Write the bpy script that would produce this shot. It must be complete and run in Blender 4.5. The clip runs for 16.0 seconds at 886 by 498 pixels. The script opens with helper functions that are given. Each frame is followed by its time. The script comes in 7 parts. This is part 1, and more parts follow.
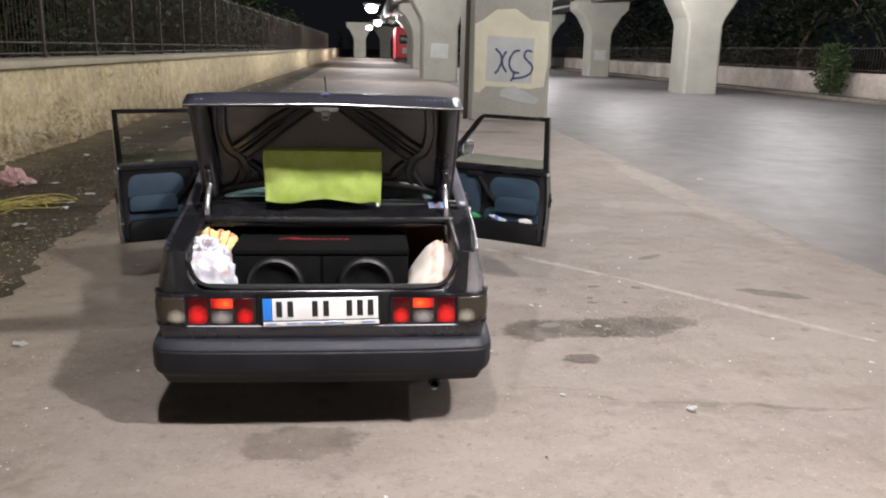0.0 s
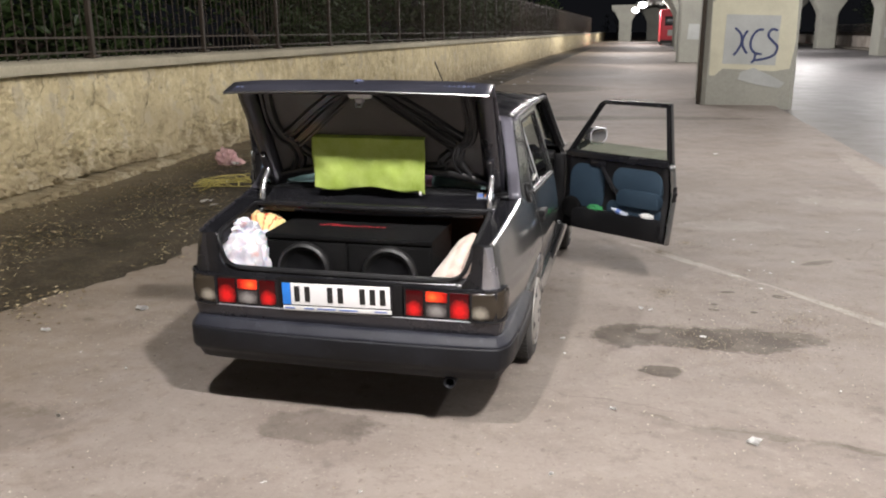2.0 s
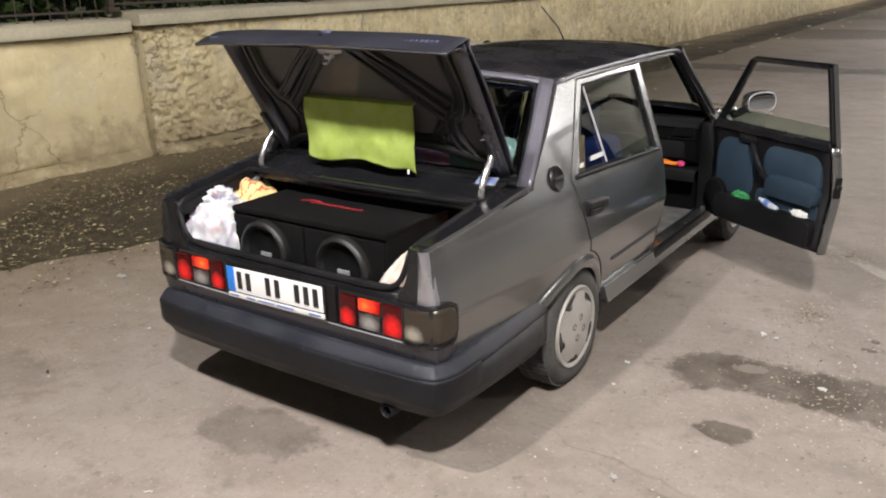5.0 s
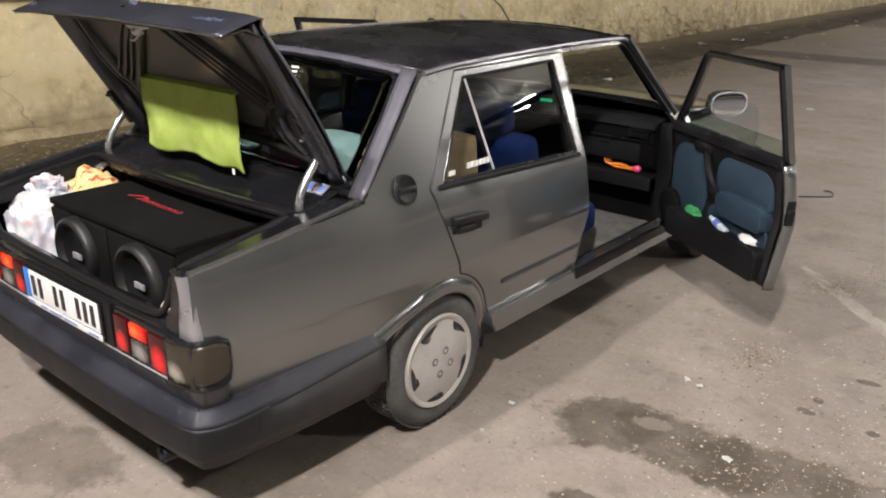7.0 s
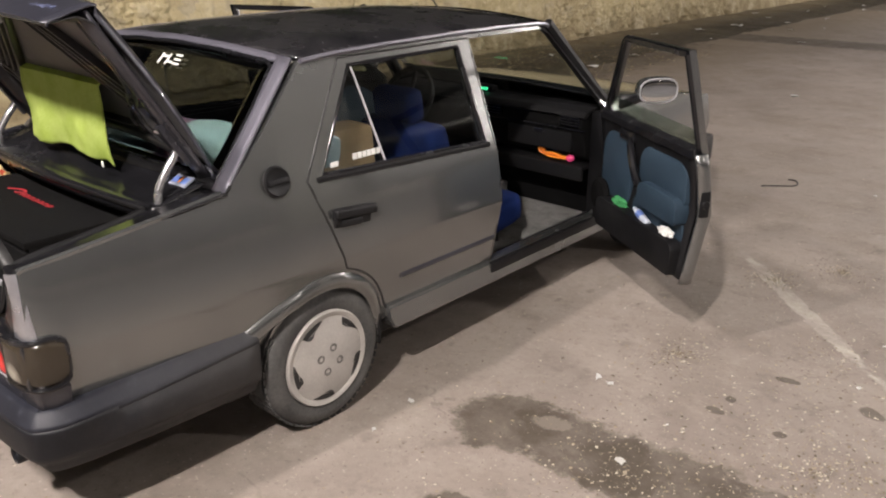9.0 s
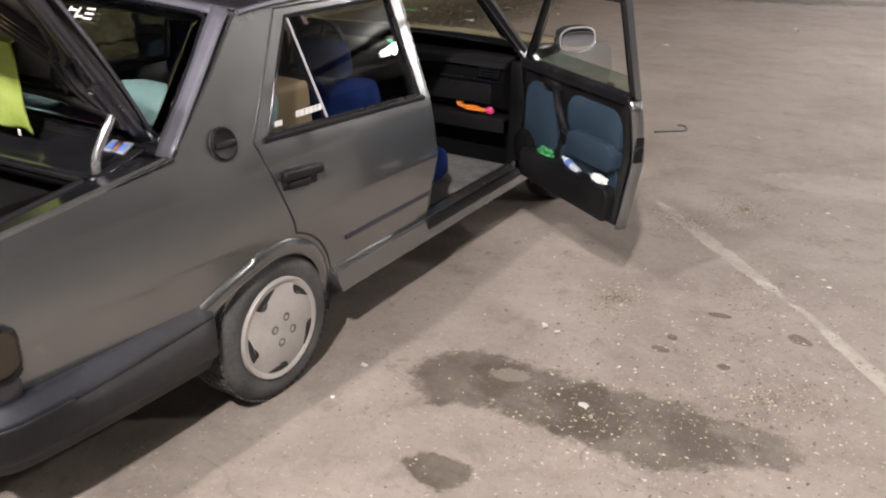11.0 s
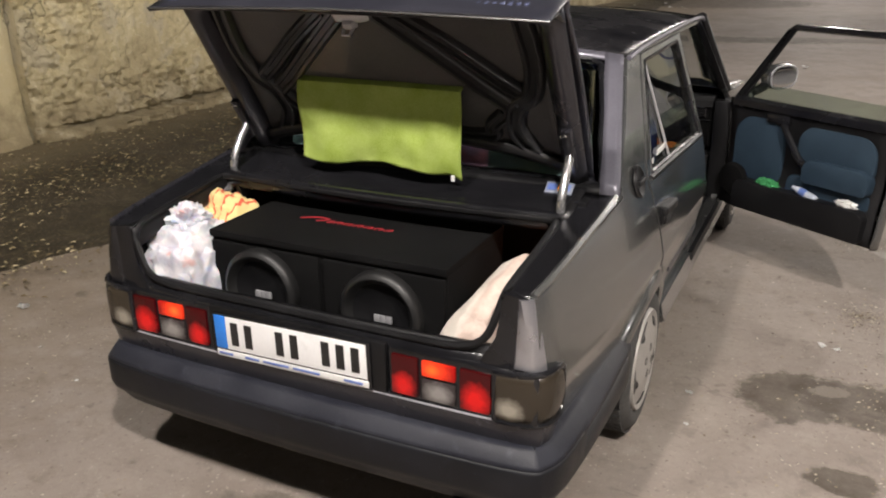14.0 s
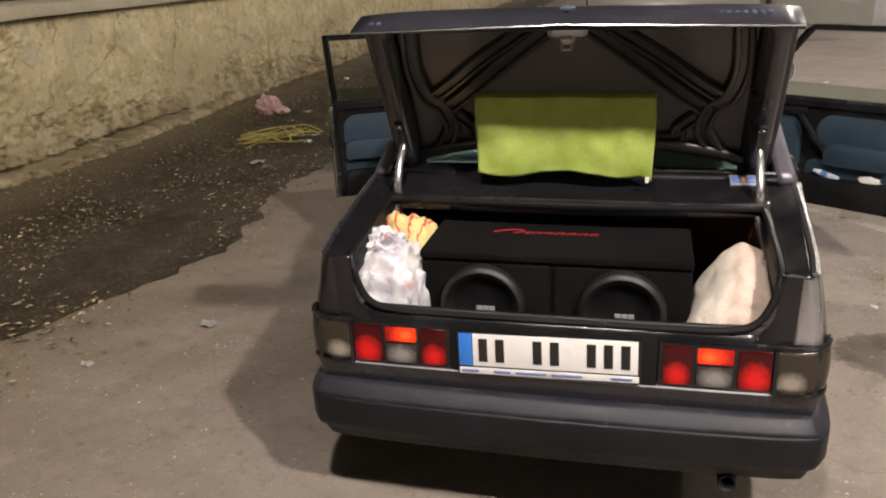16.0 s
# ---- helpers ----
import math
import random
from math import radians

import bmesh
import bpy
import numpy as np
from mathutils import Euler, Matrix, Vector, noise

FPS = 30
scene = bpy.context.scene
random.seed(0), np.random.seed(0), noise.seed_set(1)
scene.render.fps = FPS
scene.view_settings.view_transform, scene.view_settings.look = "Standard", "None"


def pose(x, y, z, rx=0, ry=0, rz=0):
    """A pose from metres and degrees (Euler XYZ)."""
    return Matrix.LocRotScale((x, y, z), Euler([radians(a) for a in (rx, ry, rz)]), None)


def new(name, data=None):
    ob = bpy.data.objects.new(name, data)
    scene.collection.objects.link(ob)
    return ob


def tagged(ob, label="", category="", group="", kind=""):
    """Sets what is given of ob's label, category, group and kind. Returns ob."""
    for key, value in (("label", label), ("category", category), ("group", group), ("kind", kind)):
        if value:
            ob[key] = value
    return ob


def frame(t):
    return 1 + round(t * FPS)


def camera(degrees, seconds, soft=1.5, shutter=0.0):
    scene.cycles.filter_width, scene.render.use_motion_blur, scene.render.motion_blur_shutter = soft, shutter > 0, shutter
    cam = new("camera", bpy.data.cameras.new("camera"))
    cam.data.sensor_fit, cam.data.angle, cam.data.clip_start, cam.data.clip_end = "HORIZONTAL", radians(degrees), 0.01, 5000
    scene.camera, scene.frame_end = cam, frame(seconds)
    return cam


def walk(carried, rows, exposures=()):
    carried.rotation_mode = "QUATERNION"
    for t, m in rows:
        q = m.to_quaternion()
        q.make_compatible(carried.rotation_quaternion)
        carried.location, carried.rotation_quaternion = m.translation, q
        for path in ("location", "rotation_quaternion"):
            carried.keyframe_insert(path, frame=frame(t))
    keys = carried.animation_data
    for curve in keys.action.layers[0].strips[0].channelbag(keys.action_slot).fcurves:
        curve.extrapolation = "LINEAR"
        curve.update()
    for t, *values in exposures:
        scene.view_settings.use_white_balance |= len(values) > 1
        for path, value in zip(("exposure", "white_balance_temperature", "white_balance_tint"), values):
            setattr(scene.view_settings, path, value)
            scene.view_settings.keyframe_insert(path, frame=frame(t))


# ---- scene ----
cam = camera(56.8, 16.0, soft=2.0)
METRES, EYE, TILT, LEAN, TURN = 7.53, 1.788, 0.0, 0.0, -5.5
ROWS = [
    (0.0, 0.0, 0.0, 0.0, 0.33, -13.7, -1.35),
    (0.5, 0.0277, 0.0178, -0.0022, 3.69, -13.74, 0.03),
    (1.0, 0.0595, 0.0362, -0.0004, 7.97, -13.36, -1.81),
    (1.5, 0.0952, 0.0421, -0.0024, 12.56, -13.72, 0.33),
    (2.0, 0.139, 0.0445, 0.0007, 18.49, -14.88, 0.26),
    (2.5, 0.1656, 0.0614, -0.0026, 22.62, -15.5, 1.82),
    (3.0, 0.1887, 0.093, -0.0001, 26.28, -15.62, -0.47),
    (3.5, 0.2071, 0.118, -0.0025, 28.08, -16.68, 1.39),
    (6.0, 0.2747, 0.3031, -0.0028, 46.1, -19.62, -1.01),
    (6.5, 0.285, 0.3315, -0.003, 46.54, -20.06, -1.1),
    (7.0, 0.2859, 0.3598, -0.0042, 46.02, -20.32, -0.54),
    (7.5, 0.2844, 0.3883, -0.0042, 45.63, -20.05, -1.67),
    (8.0, 0.2912, 0.401, -0.0043, 46.37, -19.6, -0.84),
    (8.5, 0.3071, 0.4112, -0.0055, 48.6, -20.68, -1.08),
    (9.0, 0.32, 0.4158, -0.0064, 47.18, -21.11, 0.01),
    (9.5, 0.3212, 0.4133, -0.0078, 47.16, -21.53, 0.35),
    (12.0, 0.2316, 0.3696, -0.0135, 32.01, -24.97, -1.23),
    (12.5, 0.2053, 0.3482, -0.0141, 34.43, -24.43, -2.64),
    (13.0, 0.1819, 0.3083, -0.0129, 32.94, -24.4, -1.6),
    (13.5, 0.1597, 0.2825, -0.0111, 31.95, -21.79, -0.7),
    (14.0, 0.1209, 0.2661, -0.0116, 31.24, -20.61, 0.46),
    (14.5, 0.091, 0.2492, -0.011, 29.8, -20.44, -0.33),
    (15.0, 0.0568, 0.2175, -0.009, 24.21, -20.25, 0.2),
    (15.5, 0.0262, 0.1993, -0.0097, 21.68, -19.41, 0.07),
    (16.0, -0.0125, 0.1919, -0.0084, 19.08, -19.63, 2.17),
]
walk(cam, [(t, pose(0, 0, EYE, TILT, LEAN, TURN) @ pose(METRES * x, METRES * y, METRES * z, 90 + pitch, roll, yaw)) for t, x, y, z, yaw, pitch, roll in ROWS],
     exposures=[(0.0, -0.19, 5960, 16), (3.5, -0.19, 6080, 14), (6.0, -0.13, 6120, 14), (9.5, -0.12, 6350, 18), (12.0, -0.03, 6040, 16), (13.0, -0.29, 6060, 13), (14.5, -0.48, 6520, 16), (16.0, -0.53, 6720, 17)])

# ---- light ----
world = bpy.data.worlds.new("night")
scene.world = world
world.use_nodes = True
world.node_tree.nodes["Background"].inputs[0].default_value = (0.45, 0.46, 0.5, 1)
world.node_tree.nodes["Background"].inputs[1].default_value = 0.015


def lamp(x, y, z, watts, radius=0.11, colour=(1.0, 0.93, 0.83)):
    data = bpy.data.lights.new("lamp_light", "POINT")
    data.energy, data.shadow_soft_size, data.color = watts, radius, colour
    ob = new("lamp_light", data)
    ob.matrix_basis = pose(x, y, z)
    return ob


DECK_Z = 5.9
# Lamps at y 13, 138, 6.8 and -8 are added to lift brightness.
LAMPS = [(2.78, 0.8, 5.3, 2150), (-0.3, 1.1, 5.3, 1100), (3.4, 13.0, 5.5, 1000), (0.4, 26.0, 5.4, 800), (0.4, 44.0, 5.3, 1700), (0.4, 70.0, 5.1, 2500), (1.4, 110.0, 5.1, 3500), (0.4, 138.0, 5.1, 3000),
         (7.2, 6.8, 5.5, 380), (8.6, 19.0, 5.5, 520), (17.5, 34.0, 5.4, 900), (14.4, 25.2, 5.3, 1100), (12.0, 38.0, 5.5, 1700), (11.5, 58.0, 5.5, 3500), (12.0, 84.0, 5.5, 3500), (10.5, -8.0, 5.5, 380)]
for lx, ly, lz, lw in LAMPS:
    lamp(lx, ly, lz - 0.13, lw)

# ---- materials ----


def rgb(c):
    return (c[0], c[1], c[2], 1.0) if len(c) == 3 else c


class Mat:
    def __init__(self, name):
        self.m = bpy.data.materials.new(name)
        self.m.use_nodes = True
        self.t = self.m.node_tree
        self.b = self.t.nodes["Principled BSDF"]

    def node(self, kind, **sets):
        n = self.t.nodes.new(kind)
        for k, v in sets.items():
            if k in n.inputs:
                n.inputs[k].default_value = v
        return n

    def link(self, a, b):
        self.t.links.new(a, b)

    def coords(self):
        return self.t.nodes.new("ShaderNodeTexCoord").outputs["Object"]

    def noise(self, co, scale, detail=5.0, rough=0.6):
        n = self.t.nodes.new("ShaderNodeTexNoise")
        n.inputs["Scale"].default_value, n.inputs["Detail"].default_value, n.inputs["Roughness"].default_value = scale, detail, rough
        self.link(co, n.inputs["Vector"])
        return n.outputs["Fac"]

    def ramp(self, fac, a, b, lo=0.0, hi=1.0):
        n = self.t.nodes.new("ShaderNodeMapRange")
        n.inputs["From Min"].default_value, n.inputs["From Max"].default_value = a, b
        n.inputs["To Min"].default_value, n.inputs["To Max"].default_value = lo, hi
        self.link(fac, n.inputs["Value"])
        return n.outputs["Result"]

    def mix(self, fac, a, b):
        n = self.t.nodes.new("ShaderNodeMix")
        n.data_type = "RGBA"
        for value, sock in ((fac, n.inputs[0]), (a, n.inputs[6]), (b, n.inputs[7])):
            if isinstance(value, (tuple, list)):
                sock.default_value = rgb(value)
            elif isinstance(value, (int, float)):
                sock.default_value = value
            else:
                self.link(value, sock)
        return n.outputs[2]

    def math(self, op, a, b=0.0):
        n = self.t.nodes.new("ShaderNodeMath")
        n.operation = op
        for value, sock in ((a, n.inputs[0]), (b, n.inputs[1])):
            if isinstance(value, (int, float)):
                sock.default_value = value
            else:
                self.link(value, sock)
        return n.outputs[0]

    def bump(self, height, strength, distance):
        n = self.t.nodes.new("ShaderNodeBump")
        n.inputs["Strength"].default_value, n.inputs["Distance"].default_value = strength, distance
        self.link(height, n.inputs["Height"])
        self.link(n.outputs[0], self.b.inputs["Normal"])

    def set(self, **sets):
        for k, v in sets.items():
            self.b.inputs[k.replace("_", " ")].default_value = rgb(v) if isinstance(v, tuple) else v
        return self


def surface(name, c1, c2, rough=0.6, metal=0.0, big=1.5, fine=40.0, bump=0.3, dist=0.004, spread=0.12, coat=0.0, spec=0.5, rand=0.0, soft=0.05):
    """A surface with variation at two scales: colour between c1 and c2, gloss and a fine relief."""
    m = Mat(name)
    co = m.coords()
    n1, n2 = m.noise(co, big), m.noise(co, fine, 4.0)
    f = m.math("ADD", m.math("MULTIPLY", n1, 0.65), m.math("MULTIPLY", n2, 0.35))
    col = m.mix(m.ramp(f, 0.35, 0.65), c1, c2)
    if rand:
        info = m.t.nodes.new("ShaderNodeObjectInfo")
        col = m.mix(m.ramp(info.outputs["Random"], 0, 1, 0, rand), col, tuple(c * 0.35 for c in c1))
    m.link(col, m.b.inputs["Base Color"])
    m.link(m.ramp(n1, 0.3, 0.7, rough - spread, min(1.0, rough + spread)), m.b.inputs["Roughness"])
    m.b.inputs["Metallic"].default_value = metal
    m.b.inputs["Coat Weight"].default_value = coat
    m.b.inputs["Coat Roughness"].default_value = soft
    m.b.inputs["Specular IOR Level"].default_value = spec
    if bump:
        m.bump(n2, bump, dist)
    return m.m


PAINT = surface("grey_metallic_paint", (0.185, 0.190, 0.188), (0.210, 0.216, 0.212), 0.25, 0.80, 2.0, 300.0, 0.0, 0.0004, 0.03, 1.0, soft=0.09)
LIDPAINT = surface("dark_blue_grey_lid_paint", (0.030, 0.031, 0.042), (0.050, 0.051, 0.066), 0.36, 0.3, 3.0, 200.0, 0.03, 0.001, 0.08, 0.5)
# Body paint with grazing lamp light put into the colour.
LITLACQUER = surface("lamplit_lacquer", (0.108, 0.105, 0.128), (0.160, 0.156, 0.186), 0.38, 0.3, 3.0, 200.0, 0.03, 0.001, 0.06, 0.3)
ROOFPAINT = surface("black_roof_film", (0.008, 0.008, 0.010), (0.040, 0.038, 0.040), 0.28, 0.0, 3.0, 60.0, 0.03, 0.001, 0.14, 0.4)
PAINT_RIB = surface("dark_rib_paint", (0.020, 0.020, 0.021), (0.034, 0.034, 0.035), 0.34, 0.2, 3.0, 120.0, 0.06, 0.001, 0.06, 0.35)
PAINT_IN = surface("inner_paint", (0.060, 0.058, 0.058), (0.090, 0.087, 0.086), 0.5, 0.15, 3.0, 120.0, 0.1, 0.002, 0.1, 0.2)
SILVER = surface("silver_trim", (0.50, 0.50, 0.53), (0.60, 0.60, 0.62), 0.42, 0.6, 5.0, 200.0, 0.0, 0.001)
CHROME = surface("chrome", (0.75, 0.75, 0.76), (0.85, 0.85, 0.85), 0.14, 1.0, 6.0, 200.0, 0.02, 0.001, 0.06)
# Also stands for body paint in shade: apron strip and left wing edge.
LIDEDGE = surface("worn_lid_edge_and_shaded_paint", (0.034, 0.034, 0.042), (0.054, 0.054, 0.064), 0.3, 0.5, 3.0, 120.0, 0.05, 0.001, 0.08, 0.4)
# Fin paint brightened to hold the corner's lamp highlight.
FINCAP = surface("highlit_fin_paint", (0.36, 0.36, 0.39), (0.42, 0.42, 0.45), 0.28, 0.75, 6.0, 60.0, 0.0, 0.001, 0.03, 0.6)
HINGE = surface("pale_hinge_steel", (0.52, 0.52, 0.53), (0.66, 0.66, 0.66), 0.22, 0.85, 9.0, 160.0, 0.05, 0.001, 0.08)


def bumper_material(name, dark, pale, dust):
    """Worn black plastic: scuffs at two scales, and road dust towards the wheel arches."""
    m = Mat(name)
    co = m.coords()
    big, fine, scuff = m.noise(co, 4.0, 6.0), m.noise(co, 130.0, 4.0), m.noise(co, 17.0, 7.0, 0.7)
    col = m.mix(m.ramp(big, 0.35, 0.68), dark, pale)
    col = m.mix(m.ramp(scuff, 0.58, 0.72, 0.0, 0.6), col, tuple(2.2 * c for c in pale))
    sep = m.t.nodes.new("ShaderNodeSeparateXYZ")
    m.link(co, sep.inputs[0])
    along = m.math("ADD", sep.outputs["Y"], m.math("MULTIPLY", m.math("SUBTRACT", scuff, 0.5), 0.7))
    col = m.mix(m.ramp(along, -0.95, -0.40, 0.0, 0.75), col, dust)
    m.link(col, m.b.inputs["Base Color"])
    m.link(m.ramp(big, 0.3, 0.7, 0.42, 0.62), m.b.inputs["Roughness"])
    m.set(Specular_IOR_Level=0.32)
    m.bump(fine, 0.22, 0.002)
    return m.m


# The ledge has paler, bluer colours than the bumper face.
BUMPER_TOP = bumper_material("pale_bumper_ledge", (0.010, 0.011, 0.017), (0.027, 0.029, 0.038), (0.036, 0.036, 0.038))
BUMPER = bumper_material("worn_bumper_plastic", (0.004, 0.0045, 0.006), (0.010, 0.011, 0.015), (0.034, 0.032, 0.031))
DUSTY = surface("dusty_grey_plastic", (0.10, 0.10, 0.10), (0.17, 0.165, 0.155), 0.6, 0.0, 4.0, 200.0, 0.2, 0.002)
BLACK = surface("black_plastic", (0.0045, 0.0045, 0.005), (0.010, 0.010, 0.011), 0.5, 0.0, 4.0, 300.0, 0.25, 0.002, 0.1, 0.0, 0.28)
GLOSSBLACK = surface("black_trim", (0.006, 0.006, 0.007), (0.013, 0.013, 0.015), 0.22, 0.0, 4.0, 200.0, 0.05, 0.001)
RUBBER = surface("tyre_rubber", (0.03, 0.03, 0.03), (0.09, 0.088, 0.083), 0.8, 0.0, 7.0, 90.0, 0.3, 0.003)
CARPET = surface("black_carpet", (0.0025, 0.0025, 0.0027), (0.007, 0.007, 0.007), 0.95, 0.0, 6.0, 400.0, 0.8, 0.003, 0.04, 0.0, 0.1)
FLOORCARPET = surface("grey_floor_mat", (0.10, 0.098, 0.092), (0.24, 0.235, 0.225), 0.9, 0.0, 11.0, 90.0, 0.9, 0.006)
HUBCAP = surface("hubcap_plastic", (0.33, 0.315, 0.29), (0.44, 0.42, 0.39), 0.45, 0.1, 9.0, 120.0, 0.05, 0.001)
BLUE = surface("blue_upholstery", (0.016, 0.031, 0.049), (0.028, 0.050, 0.074), 0.62, 0.0, 5.0, 350.0, 0.4, 0.002, 0.05, 0.0, 0.3)
ROYAL = surface("royal_blue_seat_cloth", (0.005, 0.016, 0.09), (0.010, 0.028, 0.14), 0.9, 0.0, 6.0, 300.0, 0.4, 0.002, 0.05, 0.0, 0.2)
DARKSEAT = surface("dark_seat_cloth", (0.02, 0.02, 0.024), (0.045, 0.045, 0.05), 0.9, 0.0, 6.0, 300.0, 0.4, 0.002, 0.05, 0.0, 0.2)
TOWEL = surface("lime_towel_cloth", (0.27, 0.37, 0.055), (0.43, 0.53, 0.15), 0.95, 0.0, 7.0, 220.0, 0.7, 0.004, 0.04, 0.0, 0.1)
PALECLOTH = surface("pale_aqua_cloth", (0.13, 0.24, 0.25), (0.28, 0.39, 0.38), 0.9, 0.0, 12.0, 150.0, 0.5, 0.004, 0.05, 0.0, 0.2)
PAPER = surface("white_paper", (0.62, 0.62, 0.60), (0.82, 0.82, 0.80), 0.8, 0.0, 12.0, 120.0, 0.3, 0.002)
PLATEWHITE = surface("plate_white", (0.78, 0.78, 0.78), (0.86, 0.86, 0.86), 0.35, 0.0, 8.0, 200.0, 0.02, 0.001)
PLATEBLUE = surface("plate_blue", (0.02, 0.16, 0.62), (0.03, 0.22, 0.72), 0.35, 0.0, 8.0, 200.0, 0.02, 0.001)
INK = surface("black_ink", (0.01, 0.01, 0.01), (0.02, 0.02, 0.02), 0.45, 0.0, 8.0, 200.0, 0.02, 0.001)
REDINK = surface("red_print", (0.20, 0.008, 0.012), (0.34, 0.014, 0.020), 0.7, 0.0, 30.0, 200.0, 0.05, 0.001)
BLUEINK = surface("blue_badge", (0.08, 0.14, 0.42), (0.18, 0.26, 0.55), 0.35, 0.2, 30.0, 200.0, 0.05, 0.001)
LAVENDER = surface("worn_badge_silver", (0.07, 0.08, 0.15), (0.15, 0.17, 0.27), 0.4, 0.3, 30.0, 200.0, 0.05, 0.001)
BROWN = surface("brown_bag_paper", (0.24, 0.16, 0.085), (0.36, 0.26, 0.15), 0.75, 0.0, 6.0, 120.0, 0.4, 0.003)
ORANGE = surface("orange_plastic", (0.85, 0.22, 0.02), (0.95, 0.34, 0.04), 0.45, 0.0, 9.0, 90.0, 0.1, 0.002)
PINK = surface("pink_plastic_film", (0.42, 0.24, 0.24), (0.62, 0.42, 0.40), 0.4, 0.0, 9.0, 60.0, 0.5, 0.004)
GREEN = surface("green_cloth", (0.03, 0.20, 0.06), (0.06, 0.34, 0.12), 0.8, 0.0, 9.0, 160.0, 0.4, 0.003)
YELLOW = surface("yellow_strap", (0.42, 0.36, 0.08), (0.60, 0.52, 0.16), 0.6, 0.0, 12.0, 120.0, 0.3, 0.002)
IRON = surface("rusty_iron", (0.026, 0.020, 0.014), (0.066, 0.049, 0.033), 0.7, 0.2, 4.0, 80.0, 0.4, 0.003)
CONCRETE = surface("pier_concrete", (0.30, 0.30, 0.26), (0.42, 0.42, 0.36), 0.85, 0.0, 0.5, 18.0, 0.3, 0.006)
DECKCON = surface("deck_concrete", (0.14, 0.14, 0.13), (0.22, 0.22, 0.20), 0.9, 0.0, 0.4, 14.0, 0.3, 0.008)
DIRTYKERB = surface("dirty_kerb_concrete", (0.09, 0.078, 0.062), (0.19, 0.17, 0.14), 0.9, 0.0, 0.8, 9.0, 0.5, 0.01)
CREAM = surface("cream_paint_patch", (0.58, 0.56, 0.42), (0.70, 0.68, 0.52), 0.8, 0.0, 2.0, 30.0, 0.2, 0.002)
GREYPATCH = surface("grey_paint_patch", (0.42, 0.44, 0.42), (0.52, 0.54, 0.52), 0.8, 0.0, 2.0, 30.0, 0.2, 0.002)
SPRAY = surface("dark_blue_spray_paint", (0.03, 0.04, 0.12), (0.06, 0.08, 0.20), 0.7, 0.0, 20.0, 60.0, 0.1, 0.001)
BUSRED = surface("red_bus_paint", (0.55, 0.03, 0.05), (0.68, 0.05, 0.07), 0.4, 0.0, 1.0, 30.0, 0.05, 0.002)
# Leaf colours darkened so that the far trees look unlit.
LEAF_FAR = surface("unlit_far_leaves", (0.005, 0.010, 0.003), (0.016, 0.028, 0.008), 0.7, 0.0, 0.8, 20.0, 0.2, 0.004)
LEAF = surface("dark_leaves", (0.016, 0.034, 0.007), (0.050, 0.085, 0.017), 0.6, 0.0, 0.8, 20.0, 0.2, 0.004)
BARK = surface("bark", (0.07, 0.055, 0.04), (0.14, 0.11, 0.08), 0.9, 0.0, 2.0, 30.0, 0.7, 0.02)


def leaf_material(name, dark, mid, pale):
    """Dry leaves from dark brown to pale straw, each a shade of its own."""
    m = Mat(name)
    each = m.t.nodes.new("ShaderNodeNewGeometry").outputs["Random Per Island"]
    col = m.mix(m.ramp(each, 0.0, 0.6), dark, mid)
    col = m.mix(m.ramp(each, 0.6, 1.0), col, pale)
    m.link(col, m.b.inputs["Base Color"])
    m.set(Roughness=0.75)
    m.bump(m.noise(m.coords(), 90.0), 0.3, 0.003)
    return m.m


DRYLEAF = leaf_material("dry_leaf", (0.045, 0.032, 0.018), (0.24, 0.185, 0.095), (0.62, 0.54, 0.34))
CHIP = leaf_material("pale_chip", (0.080, 0.062, 0.045), (0.30, 0.245, 0.17), (0.58, 0.52, 0.42))


def glass(name, tint, rough=0.02, alpha=0.12):
    """Thin car glass: mostly clear, with a real gloss on it."""
    m = Mat(name)
    m.set(Base_Color=tint, Roughness=0.0, IOR=1.48, Transmission_Weight=1.0)
    return m.m


GLASS = glass("clear_car_glass", (0.93, 0.96, 0.93))
GREENGLASS = glass("greenish_car_glass", (0.62, 0.72, 0.62))
DARKGLASS = glass("tinted_car_glass", (0.40, 0.42, 0.40))


def lens(name, c1, c2, rough=0.18, emit=0.0):
    m = Mat(name)
    co = m.coords()
    wave = m.t.nodes.new("ShaderNodeTexWave")
    wave.inputs["Scale"].default_value = 55.0
    m.link(co, wave.inputs["Vector"])
    n = m.noise(co, 14.0)
    m.link(m.mix(m.ramp(n, 0.3, 0.7), c1, c2), m.b.inputs["Base Color"])
    m.set(Roughness=rough, Coat_Weight=0.5)
    m.bump(wave.outputs["Fac"], 0.12, 0.001)
    if emit:
        m.set(Emission_Color=c2, Emission_Strength=emit)
    return m.m


